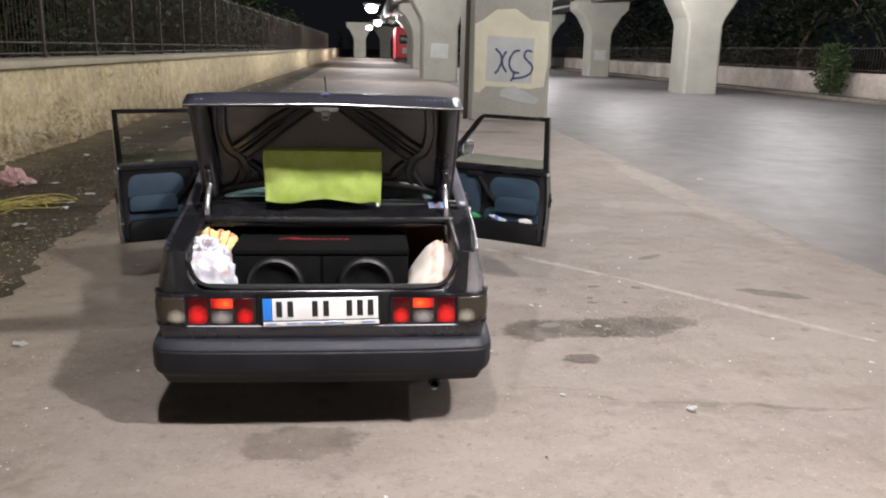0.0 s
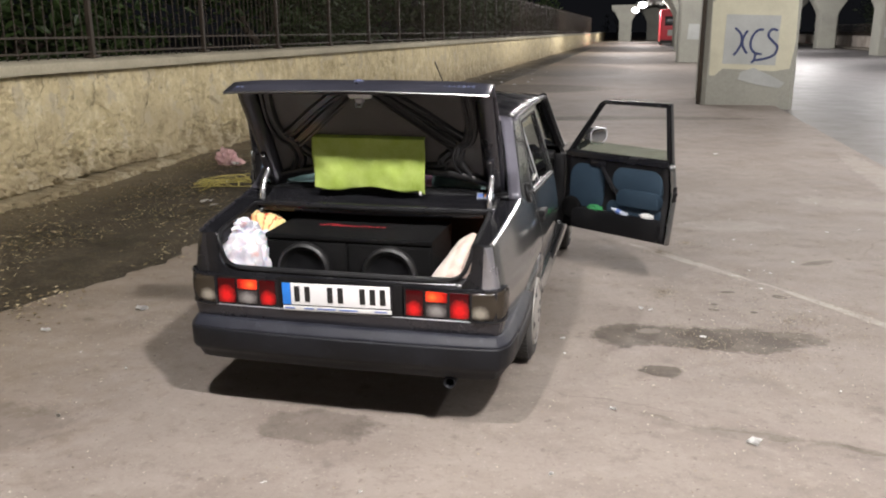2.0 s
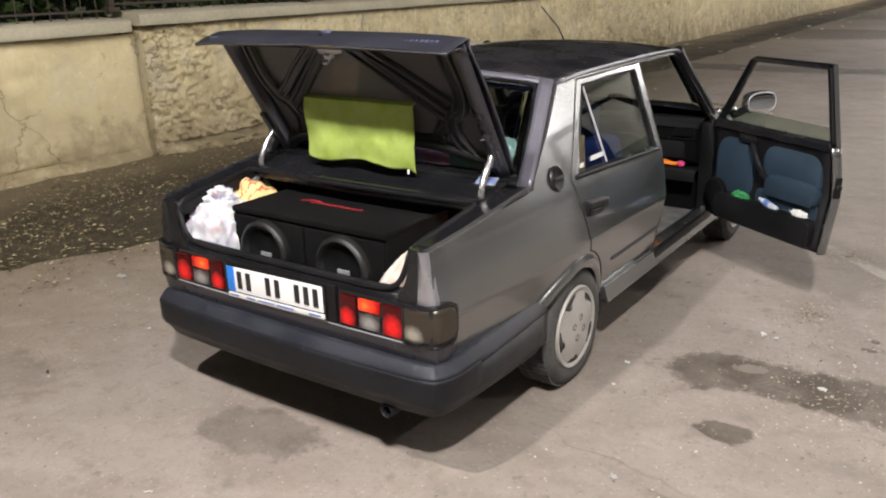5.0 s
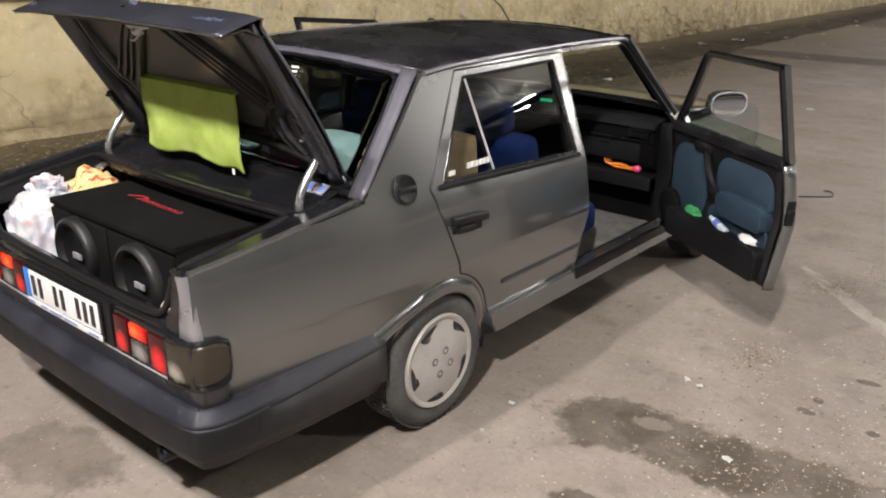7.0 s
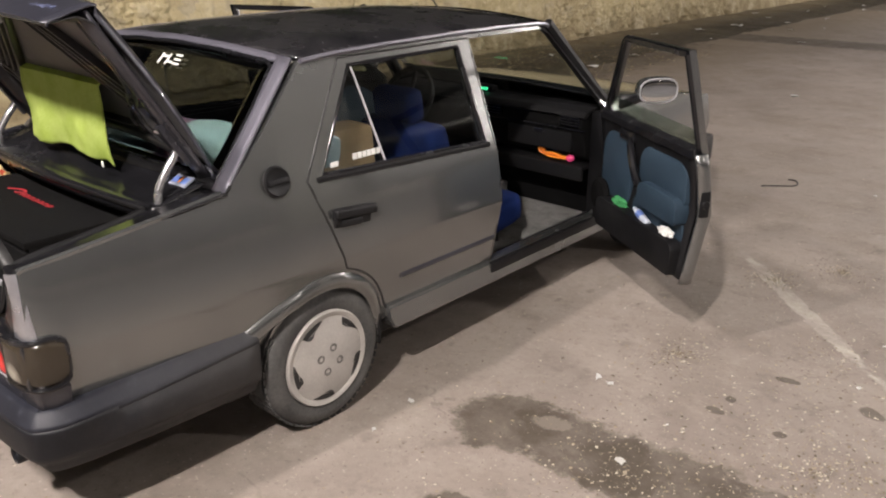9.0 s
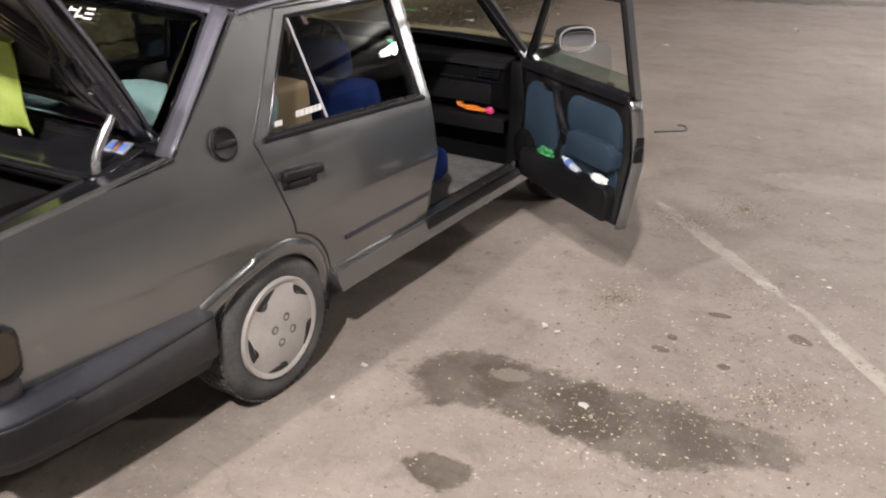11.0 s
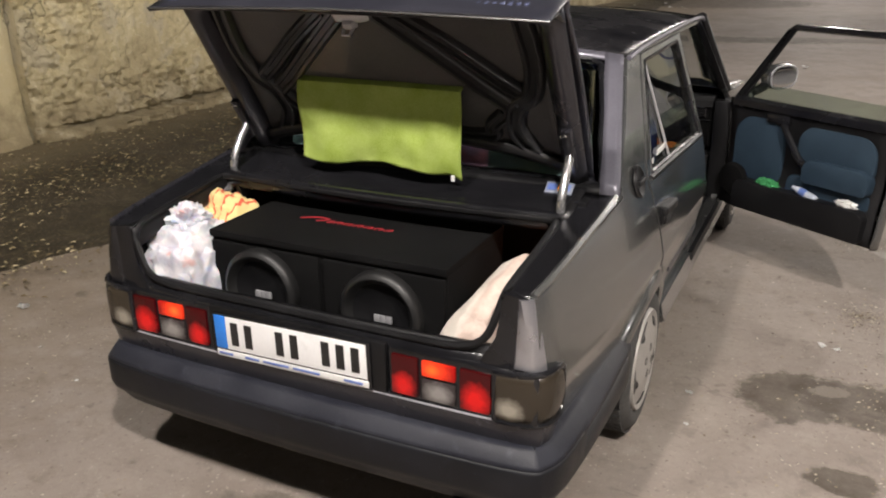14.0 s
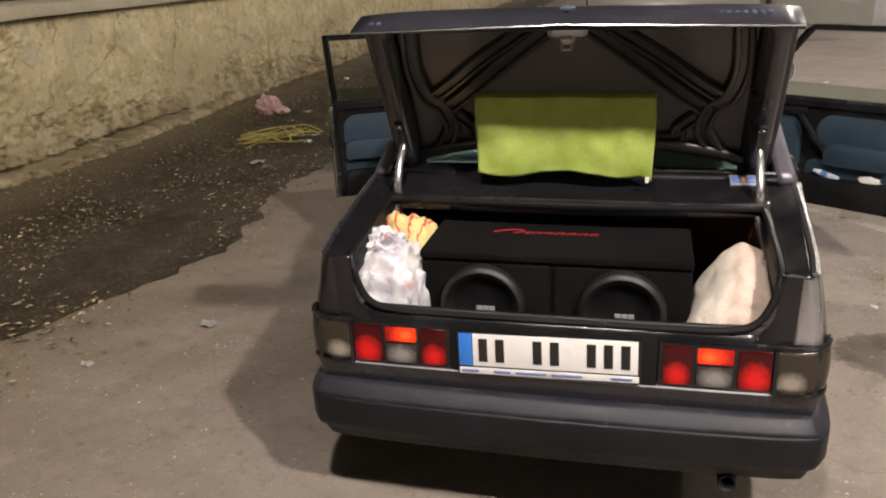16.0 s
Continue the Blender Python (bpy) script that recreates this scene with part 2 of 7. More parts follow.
def spot_lens(name, dark, bright, cx, cz, rx, rz, emit, tip=None):
    """A ribbed lens; a soft light spot is painted into its colour and glow, on either side of the car."""
    m = Mat(name)
    co = m.coords()
    sep = m.t.nodes.new("ShaderNodeSeparateXYZ")
    m.link(co, sep.inputs[0])
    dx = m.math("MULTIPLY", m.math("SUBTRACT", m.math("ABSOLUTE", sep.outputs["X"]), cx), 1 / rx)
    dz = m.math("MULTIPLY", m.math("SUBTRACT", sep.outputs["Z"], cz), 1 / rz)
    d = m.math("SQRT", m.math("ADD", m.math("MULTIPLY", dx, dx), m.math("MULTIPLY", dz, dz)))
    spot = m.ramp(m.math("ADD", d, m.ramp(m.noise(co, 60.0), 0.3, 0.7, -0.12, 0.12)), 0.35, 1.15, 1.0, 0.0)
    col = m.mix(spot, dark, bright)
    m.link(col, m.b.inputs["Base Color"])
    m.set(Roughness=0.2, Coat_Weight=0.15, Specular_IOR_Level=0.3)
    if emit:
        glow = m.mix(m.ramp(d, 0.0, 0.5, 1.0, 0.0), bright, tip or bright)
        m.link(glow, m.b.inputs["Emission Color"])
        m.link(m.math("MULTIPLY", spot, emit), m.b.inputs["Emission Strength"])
    wave = m.t.nodes.new("ShaderNodeTexWave")
    wave.inputs["Scale"].default_value = 55.0
    m.link(co, wave.inputs["Vector"])
    m.bump(wave.outputs["Fac"], 0.10, 0.001)
    return m.m


RED_IN = spot_lens("inner_red_lens", (0.045, 0.001, 0.002), (0.55, 0.008, 0.007), 0.352, 0.588, 0.036, 0.042, 0.40)
RED_OUT = spot_lens("outer_red_lens", (0.045, 0.001, 0.002), (0.55, 0.008, 0.007), 0.562, 0.594, 0.044, 0.050, 0.45)
AMBER_LIT = spot_lens("lit_orange_lens", (0.40, 0.008, 0.005), (0.75, 0.045, 0.010), 0.438, 0.652, 0.050, 0.040, 1.0, (1.0, 0.22, 0.03))
# No glow on these two: their light spots are in the base colour only.
CLEAR_REV = spot_lens("reversing_lens_plastic", (0.035, 0.028, 0.028), (0.26, 0.245, 0.235), 0.455, 0.586, 0.045, 0.032, 0.0)
TURN_LENS = spot_lens("smoked_turn_lens", (0.034, 0.027, 0.019), (0.30, 0.275, 0.225), 0.655, 0.590, 0.040, 0.036, 0.0)
CLEARLENS = lens("smoked_clear_lens", (0.10, 0.09, 0.08), (0.24, 0.22, 0.20))


def emitter(name, colour, strength):
    m = Mat(name)
    m.set(Base_Color=colour, Emission_Color=colour, Emission_Strength=strength)
    return m.m


LAMPGLOW = emitter("lamp_glass", (1.0, 0.97, 0.88), 30.0)
CLOCKGLOW = emitter("green_clock_digits", (0.05, 1.0, 0.4), 1.4)
MIRROR = Mat("mirror_glass").set(Base_Color=(0.85, 0.87, 0.87), Metallic=1.0, Roughness=0.03).m


def blotch(m, co, cx, cy, rx, ry, turn, ragged):
    """A mask of a stain of that size, with a ragged rim."""
    mp = m.t.nodes.new("ShaderNodeMapping")
    mp.vector_type = "TEXTURE"
    mp.inputs["Location"].default_value = (cx, cy, 0)
    mp.inputs["Rotation"].default_value = (0, 0, radians(turn))
    mp.inputs["Scale"].default_value = (rx, ry, 1)
    m.link(co, mp.inputs["Vector"])
    ln = m.t.nodes.new("ShaderNodeVectorMath")
    ln.operation = "LENGTH"
    m.link(mp.outputs[0], ln.inputs[0])
    d = m.math("ADD", ln.outputs["Value"], m.math("MULTIPLY", m.math("SUBTRACT", ragged, 0.5), 1.6))
    return m.ramp(d, 0.84, 1.02, 1.0, 0.0)


def pavement_material():
    m = Mat("worn_concrete_pavement")
    co = m.coords()
    big, mid, fine, grit = m.noise(co, 0.45), m.noise(co, 3.0), m.noise(co, 26.0, 6.0, 0.7), m.noise(co, 160.0, 3.0)
    col = m.mix(m.ramp(big, 0.3, 0.7), (0.213, 0.180, 0.155), (0.296, 0.253, 0.220))
    col = m.mix(m.ramp(mid, 0.42, 0.75, 0.0, 0.55), col, (0.335, 0.292, 0.255))
    col = m.mix(m.ramp(fine, 0.5, 0.8, 0.0, 0.5), col, (0.135, 0.117, 0.098))
    col = m.mix(m.ramp(grit, 0.62, 0.75, 0.0, 0.6), col, (0.46, 0.41, 0.35))
    patch = m.noise(co, 1.4, 7.0, 0.65)
    col = m.mix(m.ramp(patch, 0.47, 0.68, 0.0, 0.5), col, (0.150, 0.120, 0.094))
    worn = m.noise(co, 5.5, 8.0, 0.72)
    col = m.mix(m.ramp(worn, 0.54, 0.70, 0.0, 0.42), col, (0.36, 0.315, 0.27))
    col = m.mix(m.ramp(worn, 0.46, 0.32, 0.0, 0.6), col, (0.145, 0.120, 0.102))
    # brown grime that spreads from the dirt strip
    sx = m.t.nodes.new("ShaderNodeSeparateXYZ")
    m.link(co, sx.inputs[0])
    reach = m.math("ADD", sx.outputs["X"], m.math("MULTIPLY", m.math("SUBTRACT", worn, 0.5), 3.2))
    col = m.mix(m.ramp(reach, -3.1, -1.2, 0.7, 0.0), col, (0.200, 0.155, 0.098))
    crumbs = m.noise(co, 48.0, 2.0, 0.5)
    col = m.mix(m.ramp(crumbs, 0.66, 0.72, 0.0, 0.5), col, (0.44, 0.39, 0.33))
    col = m.mix(m.ramp(crumbs, 0.33, 0.28, 0.0, 0.55), col, (0.11, 0.09, 0.072))
    specks = m.t.nodes.new("ShaderNodeTexVoronoi")
    specks.inputs["Scale"].default_value = 22.0
    m.link(co, specks.inputs["Vector"])
    grain = m.math("MULTIPLY", m.ramp(specks.outputs["Distance"], 0.05, 0.11, 1.0, 0.0), m.ramp(patch, 0.40, 0.56))
    col = m.mix(m.math("MULTIPLY", grain, 0.65), col, (0.50, 0.45, 0.38))
    blots = m.t.nodes.new("ShaderNodeTexVoronoi")
    blots.inputs["Scale"].default_value = 3.1
    m.link(co, blots.inputs["Vector"])
    blot = m.math("ADD", blots.outputs["Distance"], m.math("MULTIPLY", m.math("SUBTRACT", worn, 0.5), 0.35))
    col = m.mix(m.math("MULTIPLY", m.ramp(blot, 0.06, 0.12, 0.55, 0.0), m.ramp(big, 0.40, 0.60)), col, (0.10, 0.082, 0.066))
    spots = m.noise(co, 14.0, 3.0, 0.5)
    col = m.mix(m.ramp(spots, 0.66, 0.74, 0.0, 0.55), col, (0.12, 0.095, 0.078))
    ragged = m.noise(co, 7.0, 9.0, 0.7)
    for cx, cy, rx, ry, turn, k in ((1.10, 5.06, 0.22, 0.20, 50, 0.86), (1.42, 5.10, 0.36, 0.19, -4, 0.86), (1.74, 5.10, 0.36, 0.23, 4, 0.80), (2.06, 5.18, 0.24, 0.14, 10, 0.62), (1.29, 4.535, 0.125, 0.085, 0, 0.92), (-1.9, 3.1, 0.5, 0.3, 30, 0.3), (-3.2, 3.2, 0.6, 0.5, 0, 0.4), (-0.30, 3.52, 0.30, 0.17, 8, 0.5),
                                    (3.15, 5.85, 0.28, 0.10, -28, 0.7), (-2.1, 8.6, 1.0, 0.6, 20, 0.6), (-2.4, 17.7, 3.4, 0.55, 2, 0.85), (1.6, 18.3, 2.2, 0.35, 3, 0.6), (-2.6, 27.0, 3.0, 2.2, 10, 0.8), (-2.2, 40.0, 3.4, 6.0, 0, 0.75), (-3.6, 13.0, 0.8, 3.5, 0, 0.7), (2.55, 7.0, 0.18, 0.05, 35, 0.6), (1.79, 6.07, 0.05, 0.025, 10, 1.0), (1.67, 5.77, 0.025, 0.03, 40, 1.0), (1.66, 5.65, 0.04, 0.03, 0, 0.8), (1.91, 5.65, 0.03, 0.022, 20, 1.0), (2.12, 6.03, 0.06, 0.04, -20, 0.9)):
        col = m.mix(m.math("MULTIPLY", m.math("MULTIPLY", blotch(m, co, cx, cy, rx, ry, turn, ragged), m.ramp(worn, 0.36, 0.58, 1.0, 0.72)), k), col, (0.062, 0.049, 0.034))
    col = m.mix(m.math("MULTIPLY", blotch(m, co, 1.236, 5.155, 0.080, 0.048, 20, m.noise(co, 26.0, 8.0, 0.75)), 0.7), col, (0.21, 0.18, 0.15))
    nw = m.t.nodes.new("ShaderNodeTexNoise")
    nw.inputs["Scale"].default_value, nw.inputs["Detail"].default_value = 2.6, 6.0
    m.link(co, nw.inputs["Vector"])
    sway = m.t.nodes.new("ShaderNodeVectorMath")
    sway.operation = "MULTIPLY_ADD"
    sway.inputs[1].default_value = (0.3, 0.3, 0.0)
    m.link(nw.outputs["Color"], sway.inputs[0])
    m.link(co, sway.inputs[2])
    for cx, cy, rx, ry, turn, k in ((1.85, 4.03, 0.60, 0.016, -12, 0.62), (2.45, 3.93, 0.45, 0.022, -3, 0.62), (1.15, 4.25, 0.45, 0.010, -8, 0.40), (1.85, 4.0, 0.6, 0.07, -12, 0.3), (3.4, 8.0, 0.9, 0.012, 60, 0.4)):
        col = m.mix(m.math("MULTIPLY", m.math("MULTIPLY", blotch(m, sway.outputs[0], cx, cy, rx, ry, turn, ragged), m.ramp(worn, 0.40, 0.58, 1.0, 0.25)), k), col, (0.095, 0.076, 0.054))
    for cx, cy, rx, ry, turn, k in ((1.55, 6.85, 0.72, 0.05, -46, 0.95), (2.7, 5.55, 1.1, 0.045, -51, 0.85), (4.15, 10.5, 0.25, 3.2, 0, 0.5), (2.0, 8.2, 0.5, 0.25, 10, 0.4), (3.4, 9.5, 0.7, 0.3, -20, 0.35)):
        col = m.mix(m.math("MULTIPLY", m.math("MULTIPLY", blotch(m, co, cx, cy, rx, ry, turn, ragged), m.ramp(worn, 0.38, 0.6, 1.0, 0.15)), k), col, (0.46, 0.42, 0.365))
    vor = m.t.nodes.new("ShaderNodeTexVoronoi")
    vor.feature = "DISTANCE_TO_EDGE"
    vor.inputs["Scale"].default_value = 0.33
    warp = m.t.nodes.new("ShaderNodeVectorMath")
    warp.operation = "ADD"
    nz = m.t.nodes.new("ShaderNodeTexNoise")
    nz.inputs["Scale"].default_value, nz.inputs["Detail"].default_value = 1.3, 6.0
    m.link(co, nz.inputs["Vector"])
    m.link(co, warp.inputs[0])
    m.link(nz.outputs["Color"], warp.inputs[1])
    m.link(warp.outputs[0], vor.inputs["Vector"])
    crack = m.ramp(vor.outputs["Distance"], 0.0, 0.0022, 0.8, 0.0)
    crack = m.math("MULTIPLY", crack, m.ramp(mid, 0.52, 0.6))
    col = m.mix(m.math("MULTIPLY", crack, 0.45), col, (0.07, 0.06, 0.05))
    m.link(col, m.b.inputs["Base Color"])
    m.link(m.ramp(mid, 0.3, 0.7, 0.62, 0.9), m.b.inputs["Roughness"])
    h = m.math("SUBTRACT", m.math("ADD", fine, m.math("MULTIPLY", grit, 0.5)), m.math("MULTIPLY", crack, 1.5))
    m.bump(h, 0.35, 0.006)
    return m.m


def road_material():
    m = Mat("worn_asphalt")
    co = m.coords()
    big, mid, grit, fine = m.noise(co, 0.25), m.noise(co, 1.6, 7.0, 0.68), m.noise(co, 90.0, 3.0), m.noise(co, 9.0, 6.0, 0.7)
    col = m.mix(m.ramp(big, 0.3, 0.7), (0.130, 0.123, 0.126), (0.178, 0.170, 0.172))
    col = m.mix(m.ramp(mid, 0.42, 0.75, 0.0, 0.5), col, (0.215, 0.208, 0.205))
    col = m.mix(m.ramp(mid, 0.42, 0.28, 0.0, 0.35), col, (0.095, 0.090, 0.088))
    col = m.mix(m.ramp(fine, 0.58, 0.75, 0.0, 0.5), col, (0.28, 0.265, 0.25))
    sep = m.t.nodes.new("ShaderNodeSeparateXYZ")
    m.link(co, sep.inputs[0])
    side = m.math("ADD", sep.outputs["X"], m.math("MULTIPLY", m.math("SUBTRACT", mid, 0.5), 1.6))
    col = m.mix(m.ramp(side, 4.6, 6.2, 0.75, 0.0), col, (0.125, 0.112, 0.100))
    col = m.mix(m.ramp(side, 19.5, 22.0, 0.0, 0.8), col, (0.10, 0.085, 0.068))
    m.link(col, m.b.inputs["Base Color"])
    m.link(m.ramp(mid, 0.3, 0.7, 0.64, 0.52), m.b.inputs["Roughness"])
    m.bump(m.math("ADD", m.math("MULTIPLY", grit, 0.8), m.math("MULTIPLY", fine, 1.5)), 0.3, 0.004)
    return m.m


def dirt_material():
    m = Mat("damp_dirt")
    co = m.coords()
    big, mid, fine = m.noise(co, 0.9), m.noise(co, 7.0, 8.0, 0.72), m.noise(co, 55.0, 4.0)
    col = m.mix(m.ramp(big, 0.38, 0.62), (0.017, 0.013, 0.008), (0.058, 0.045, 0.025))
    col = m.mix(m.ramp(mid, 0.50, 0.72, 0.0, 0.8), col, (0.120, 0.094, 0.050))
    col = m.mix(m.ramp(fine, 0.57, 0.68, 0.0, 0.75), col, (0.23, 0.185, 0.105))
    col = m.mix(m.ramp(fine, 0.44, 0.34, 0.0, 0.75), col, (0.012, 0.010, 0.007))
    sep = m.t.nodes.new("ShaderNodeSeparateXYZ")
    m.link(co, sep.inputs[0])
    foot = m.math("ADD", sep.outputs["X"], m.math("MULTIPLY", m.math("SUBTRACT", mid, 0.5), 1.1))
    col = m.mix(m.ramp(foot, -4.95, -4.25, 0.75, 0.0), col, (0.175, 0.140, 0.082))
    m.link(col, m.b.inputs["Base Color"])
    m.link(m.ramp(big, 0.35, 0.65, 0.48, 0.92), m.b.inputs["Roughness"])
    m.bump(m.math("ADD", mid, fine), 0.8, 0.014)
    return m.m


def wall_material(name="old_plaster_wall", shade=1.0, rough=1.0):
    """Old lime plaster: ochre stains, pale spalled spots, damp at the foot, cracks."""
    m = Mat(name)
    co = m.coords()
    s = shade
    big, mid, fine = m.noise(co, 0.8, 6.0), m.noise(co, 3.4, 9.0, 0.72), m.noise(co, 42.0, 5.0)
    col = m.mix(m.ramp(big, 0.34, 0.66), (0.42 * s, 0.355 * s, 0.20 * s), (0.66 * s, 0.575 * s, 0.345 * s))
    col = m.mix(m.ramp(mid, 0.50, 0.66, 0.0, 0.7 * rough), col, (0.68 * s, 0.62 * s, 0.45 * s))
    col = m.mix(m.ramp(mid, 0.30, 0.46, 0.75 * rough, 0.0), col, (0.25 * s, 0.195 * s, 0.105 * s))
    pock = m.noise(co, 11.0, 7.0, 0.74)
    col = m.mix(m.ramp(pock, 0.56, 0.66, 0.0, 0.75 * rough), col, (0.76 * s, 0.69 * s, 0.48 * s))
    col = m.mix(m.ramp(pock, 0.42, 0.33, 0.0, 0.75 * rough), col, (0.20 * s, 0.155 * s, 0.085 * s))
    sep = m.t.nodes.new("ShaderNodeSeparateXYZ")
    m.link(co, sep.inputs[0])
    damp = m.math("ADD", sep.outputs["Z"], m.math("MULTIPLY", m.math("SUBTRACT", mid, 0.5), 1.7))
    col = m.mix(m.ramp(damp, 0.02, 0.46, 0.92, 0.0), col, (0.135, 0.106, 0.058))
    streak = m.t.nodes.new("ShaderNodeMapping")
    streak.inputs["Scale"].default_value = (2.2, 2.2, 0.22)
    m.link(co, streak.inputs["Vector"])
    st = m.noise(streak.outputs[0], 2.0, 6.0, 0.7)
    col = m.mix(m.ramp(st, 0.54, 0.72, 0.0, 0.5), col, (0.27 * s, 0.215 * s, 0.125 * s))
    rise = m.math("ADD", sep.outputs["Z"], m.math("MULTIPLY", m.math("SUBTRACT", big, 0.5), -4.2))
    col = m.mix(m.ramp(rise, 0.35, 0.95, 0.6, 0.0), col, (0.30 * s, 0.245 * s, 0.145 * s))
    flake = m.noise(co, 1.7, 8.0, 0.6)
    bare = m.ramp(flake, 0.565, 0.585, 0.0, rough)
    col = m.mix(m.math("MULTIPLY", bare, 0.5), col, (0.42 * s, 0.37 * s, 0.26 * s))
    nz = m.t.nodes.new("ShaderNodeTexNoise")
    nz.inputs["Scale"].default_value, nz.inputs["Detail"].default_value = 2.2, 7.0
    m.link(co, nz.inputs["Vector"])
    warp = m.t.nodes.new("ShaderNodeVectorMath")
    warp.operation = "ADD"
    m.link(co, warp.inputs[0])
    m.link(nz.outputs["Color"], warp.inputs[1])
    vor = m.t.nodes.new("ShaderNodeTexVoronoi")
    vor.feature = "DISTANCE_TO_EDGE"
    vor.inputs["Scale"].default_value = 0.9
    m.link(warp.outputs[0], vor.inputs["Vector"])
    crack = m.math("MULTIPLY", m.ramp(vor.outputs["Distance"], 0.0, 0.010, 1.0, 0.0), m.ramp(big, 0.48, 0.55))
    col = m.mix(m.math("MULTIPLY", crack, 0.6), col, (0.08 * s, 0.06 * s, 0.035 * s))
    m.link(col, m.b.inputs["Base Color"])
    m.set(Roughness=0.92)
    h = m.math("ADD", m.math("MULTIPLY", mid, 1.6), m.math("ADD", m.math("MULTIPLY", fine, 0.35), m.math("MULTIPLY", pock, 1.2)))
    h = m.math("SUBTRACT", h, m.math("MULTIPLY", bare, 0.30))
    m.bump(m.math("SUBTRACT", h, m.math("MULTIPLY", crack, 0.5)), 1.0 if rough > 0.7 else 0.6, 0.034 * rough)
    return m.m


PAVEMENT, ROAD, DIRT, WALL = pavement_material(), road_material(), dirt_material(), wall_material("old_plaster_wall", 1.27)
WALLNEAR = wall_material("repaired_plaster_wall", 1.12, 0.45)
WALLFAR = surface("pale_far_wall", (0.27, 0.235, 0.20), (0.50, 0.45, 0.40), 0.9, 0.0, 0.7, 5.0, 0.6, 0.012)

# ---- mesh helpers ----


def mesh_of(bm, name, material, smooth=True, angle=40):
    bmesh.ops.recalc_face_normals(bm, faces=bm.faces[:])
    me = bpy.data.meshes.new(name)
    bm.to_mesh(me)
    bm.free()
    me.materials.append(material)
    if smooth:
        me.polygons.foreach_set("use_smooth", [True] * len(me.polygons))
        me.set_sharp_from_angle(angle=radians(angle))
    return me


def part(name, bm, material, parent=None, label="", m=None, smooth=True, solid=0.0):
    """Links a bmesh as one mesh object under a thing or under a part."""
    ob = new(name, mesh_of(bm, name, material, smooth))
    if parent:
        ob.parent = parent
    if m:
        ob.matrix_basis = m
    if solid:
        mod = ob.modifiers.new("thickness", "SOLIDIFY")
        mod.thickness, mod.offset = solid, 0.0
    if label:
        tagged(ob, label)
    return ob


def thing(name, label, category, m=None, group="", kind=""):
    ob = new(name)
    ob.empty_display_size = 0.1
    if m:
        ob.matrix_basis = m
    return tagged(ob, label, category, group, kind)


def box(bm, c, s, bevel=0.0, m=None, seg=2, taper=1.0):
    """A box of centre c and size s, bevelled; taper narrows its top."""
    made = bmesh.ops.create_cube(bm, size=1.0)["verts"]
    for v in made:
        k = taper if v.co.z > 0 else 1.0
        v.co = Vector((v.co.x * s[0] * k, v.co.y * s[1] * k, v.co.z * s[2]))
    if bevel:
        edges = list({e for v in made for e in v.link_edges})
        out = bmesh.ops.bevel(bm, geom=edges, offset=min(bevel, 0.49 * min(s)), segments=seg, affect="EDGES", profile=0.6)
        made = list({v for f in out["faces"] for v in f.verts} | {v for v in made if v.is_valid})
    mat = (m or Matrix()) @ Matrix.Translation(c) if m is None else Matrix.Translation(c) @ m
    for v in made:
        v.co = mat @ v.co
    return made


def boxes(*items, bevel=0.004):
    bm = bmesh.new()
    for c, s in items:
        box(bm, c, s, bevel)
    return bm


def prism(poly, x0, x1, axis="x", bevel=0.0):
    """A closed outline drawn out from x0 to x1. axis x: outline (y, z); y: (x, z); z: (x, y)."""
    bm = bmesh.new()
    place = {"x": lambda a, b, d: (d, a, b), "y": lambda a, b, d: (a, d, b), "z": lambda a, b, d: (a, b, d)}[axis]
    lo = [bm.verts.new(place(a, b, x0)) for a, b in poly]
    hi = [bm.verts.new(place(a, b, x1)) for a, b in poly]
    n = len(poly)
    bm.faces.new(lo)
    bm.faces.new(hi[::-1])
    for i in range(n):
        bm.faces.new((lo[i], lo[(i + 1) % n], hi[(i + 1) % n], hi[i]))
    bmesh.ops.recalc_face_normals(bm, faces=bm.faces[:])
    if bevel:
        bmesh.ops.bevel(bm, geom=bm.edges[:], offset=bevel, segments=2, affect="EDGES", profile=0.6, clamp_overlap=True)
    return bm


def smooth_path(pts, n=6, closed=False):
    """A Catmull-Rom line through pts."""
    pts = [Vector(p) for p in pts]
    out, k = [], len(pts)
    for i in range(k if closed else k - 1):
        g = lambda j: pts[j % k] if closed else pts[max(0, min(k - 1, j))]
        a, b, c, d = g(i - 1), g(i), g(i + 1), g(i + 2)
        for j in range(n):
            t = j / n
            out.append(0.5 * (2 * b + (c - a) * t + (2 * a - 5 * b + 4 * c - d) * t * t + (3 * b - a - 3 * c + d) * t ** 3))
    if not closed:
        out.append(pts[-1])
    return out


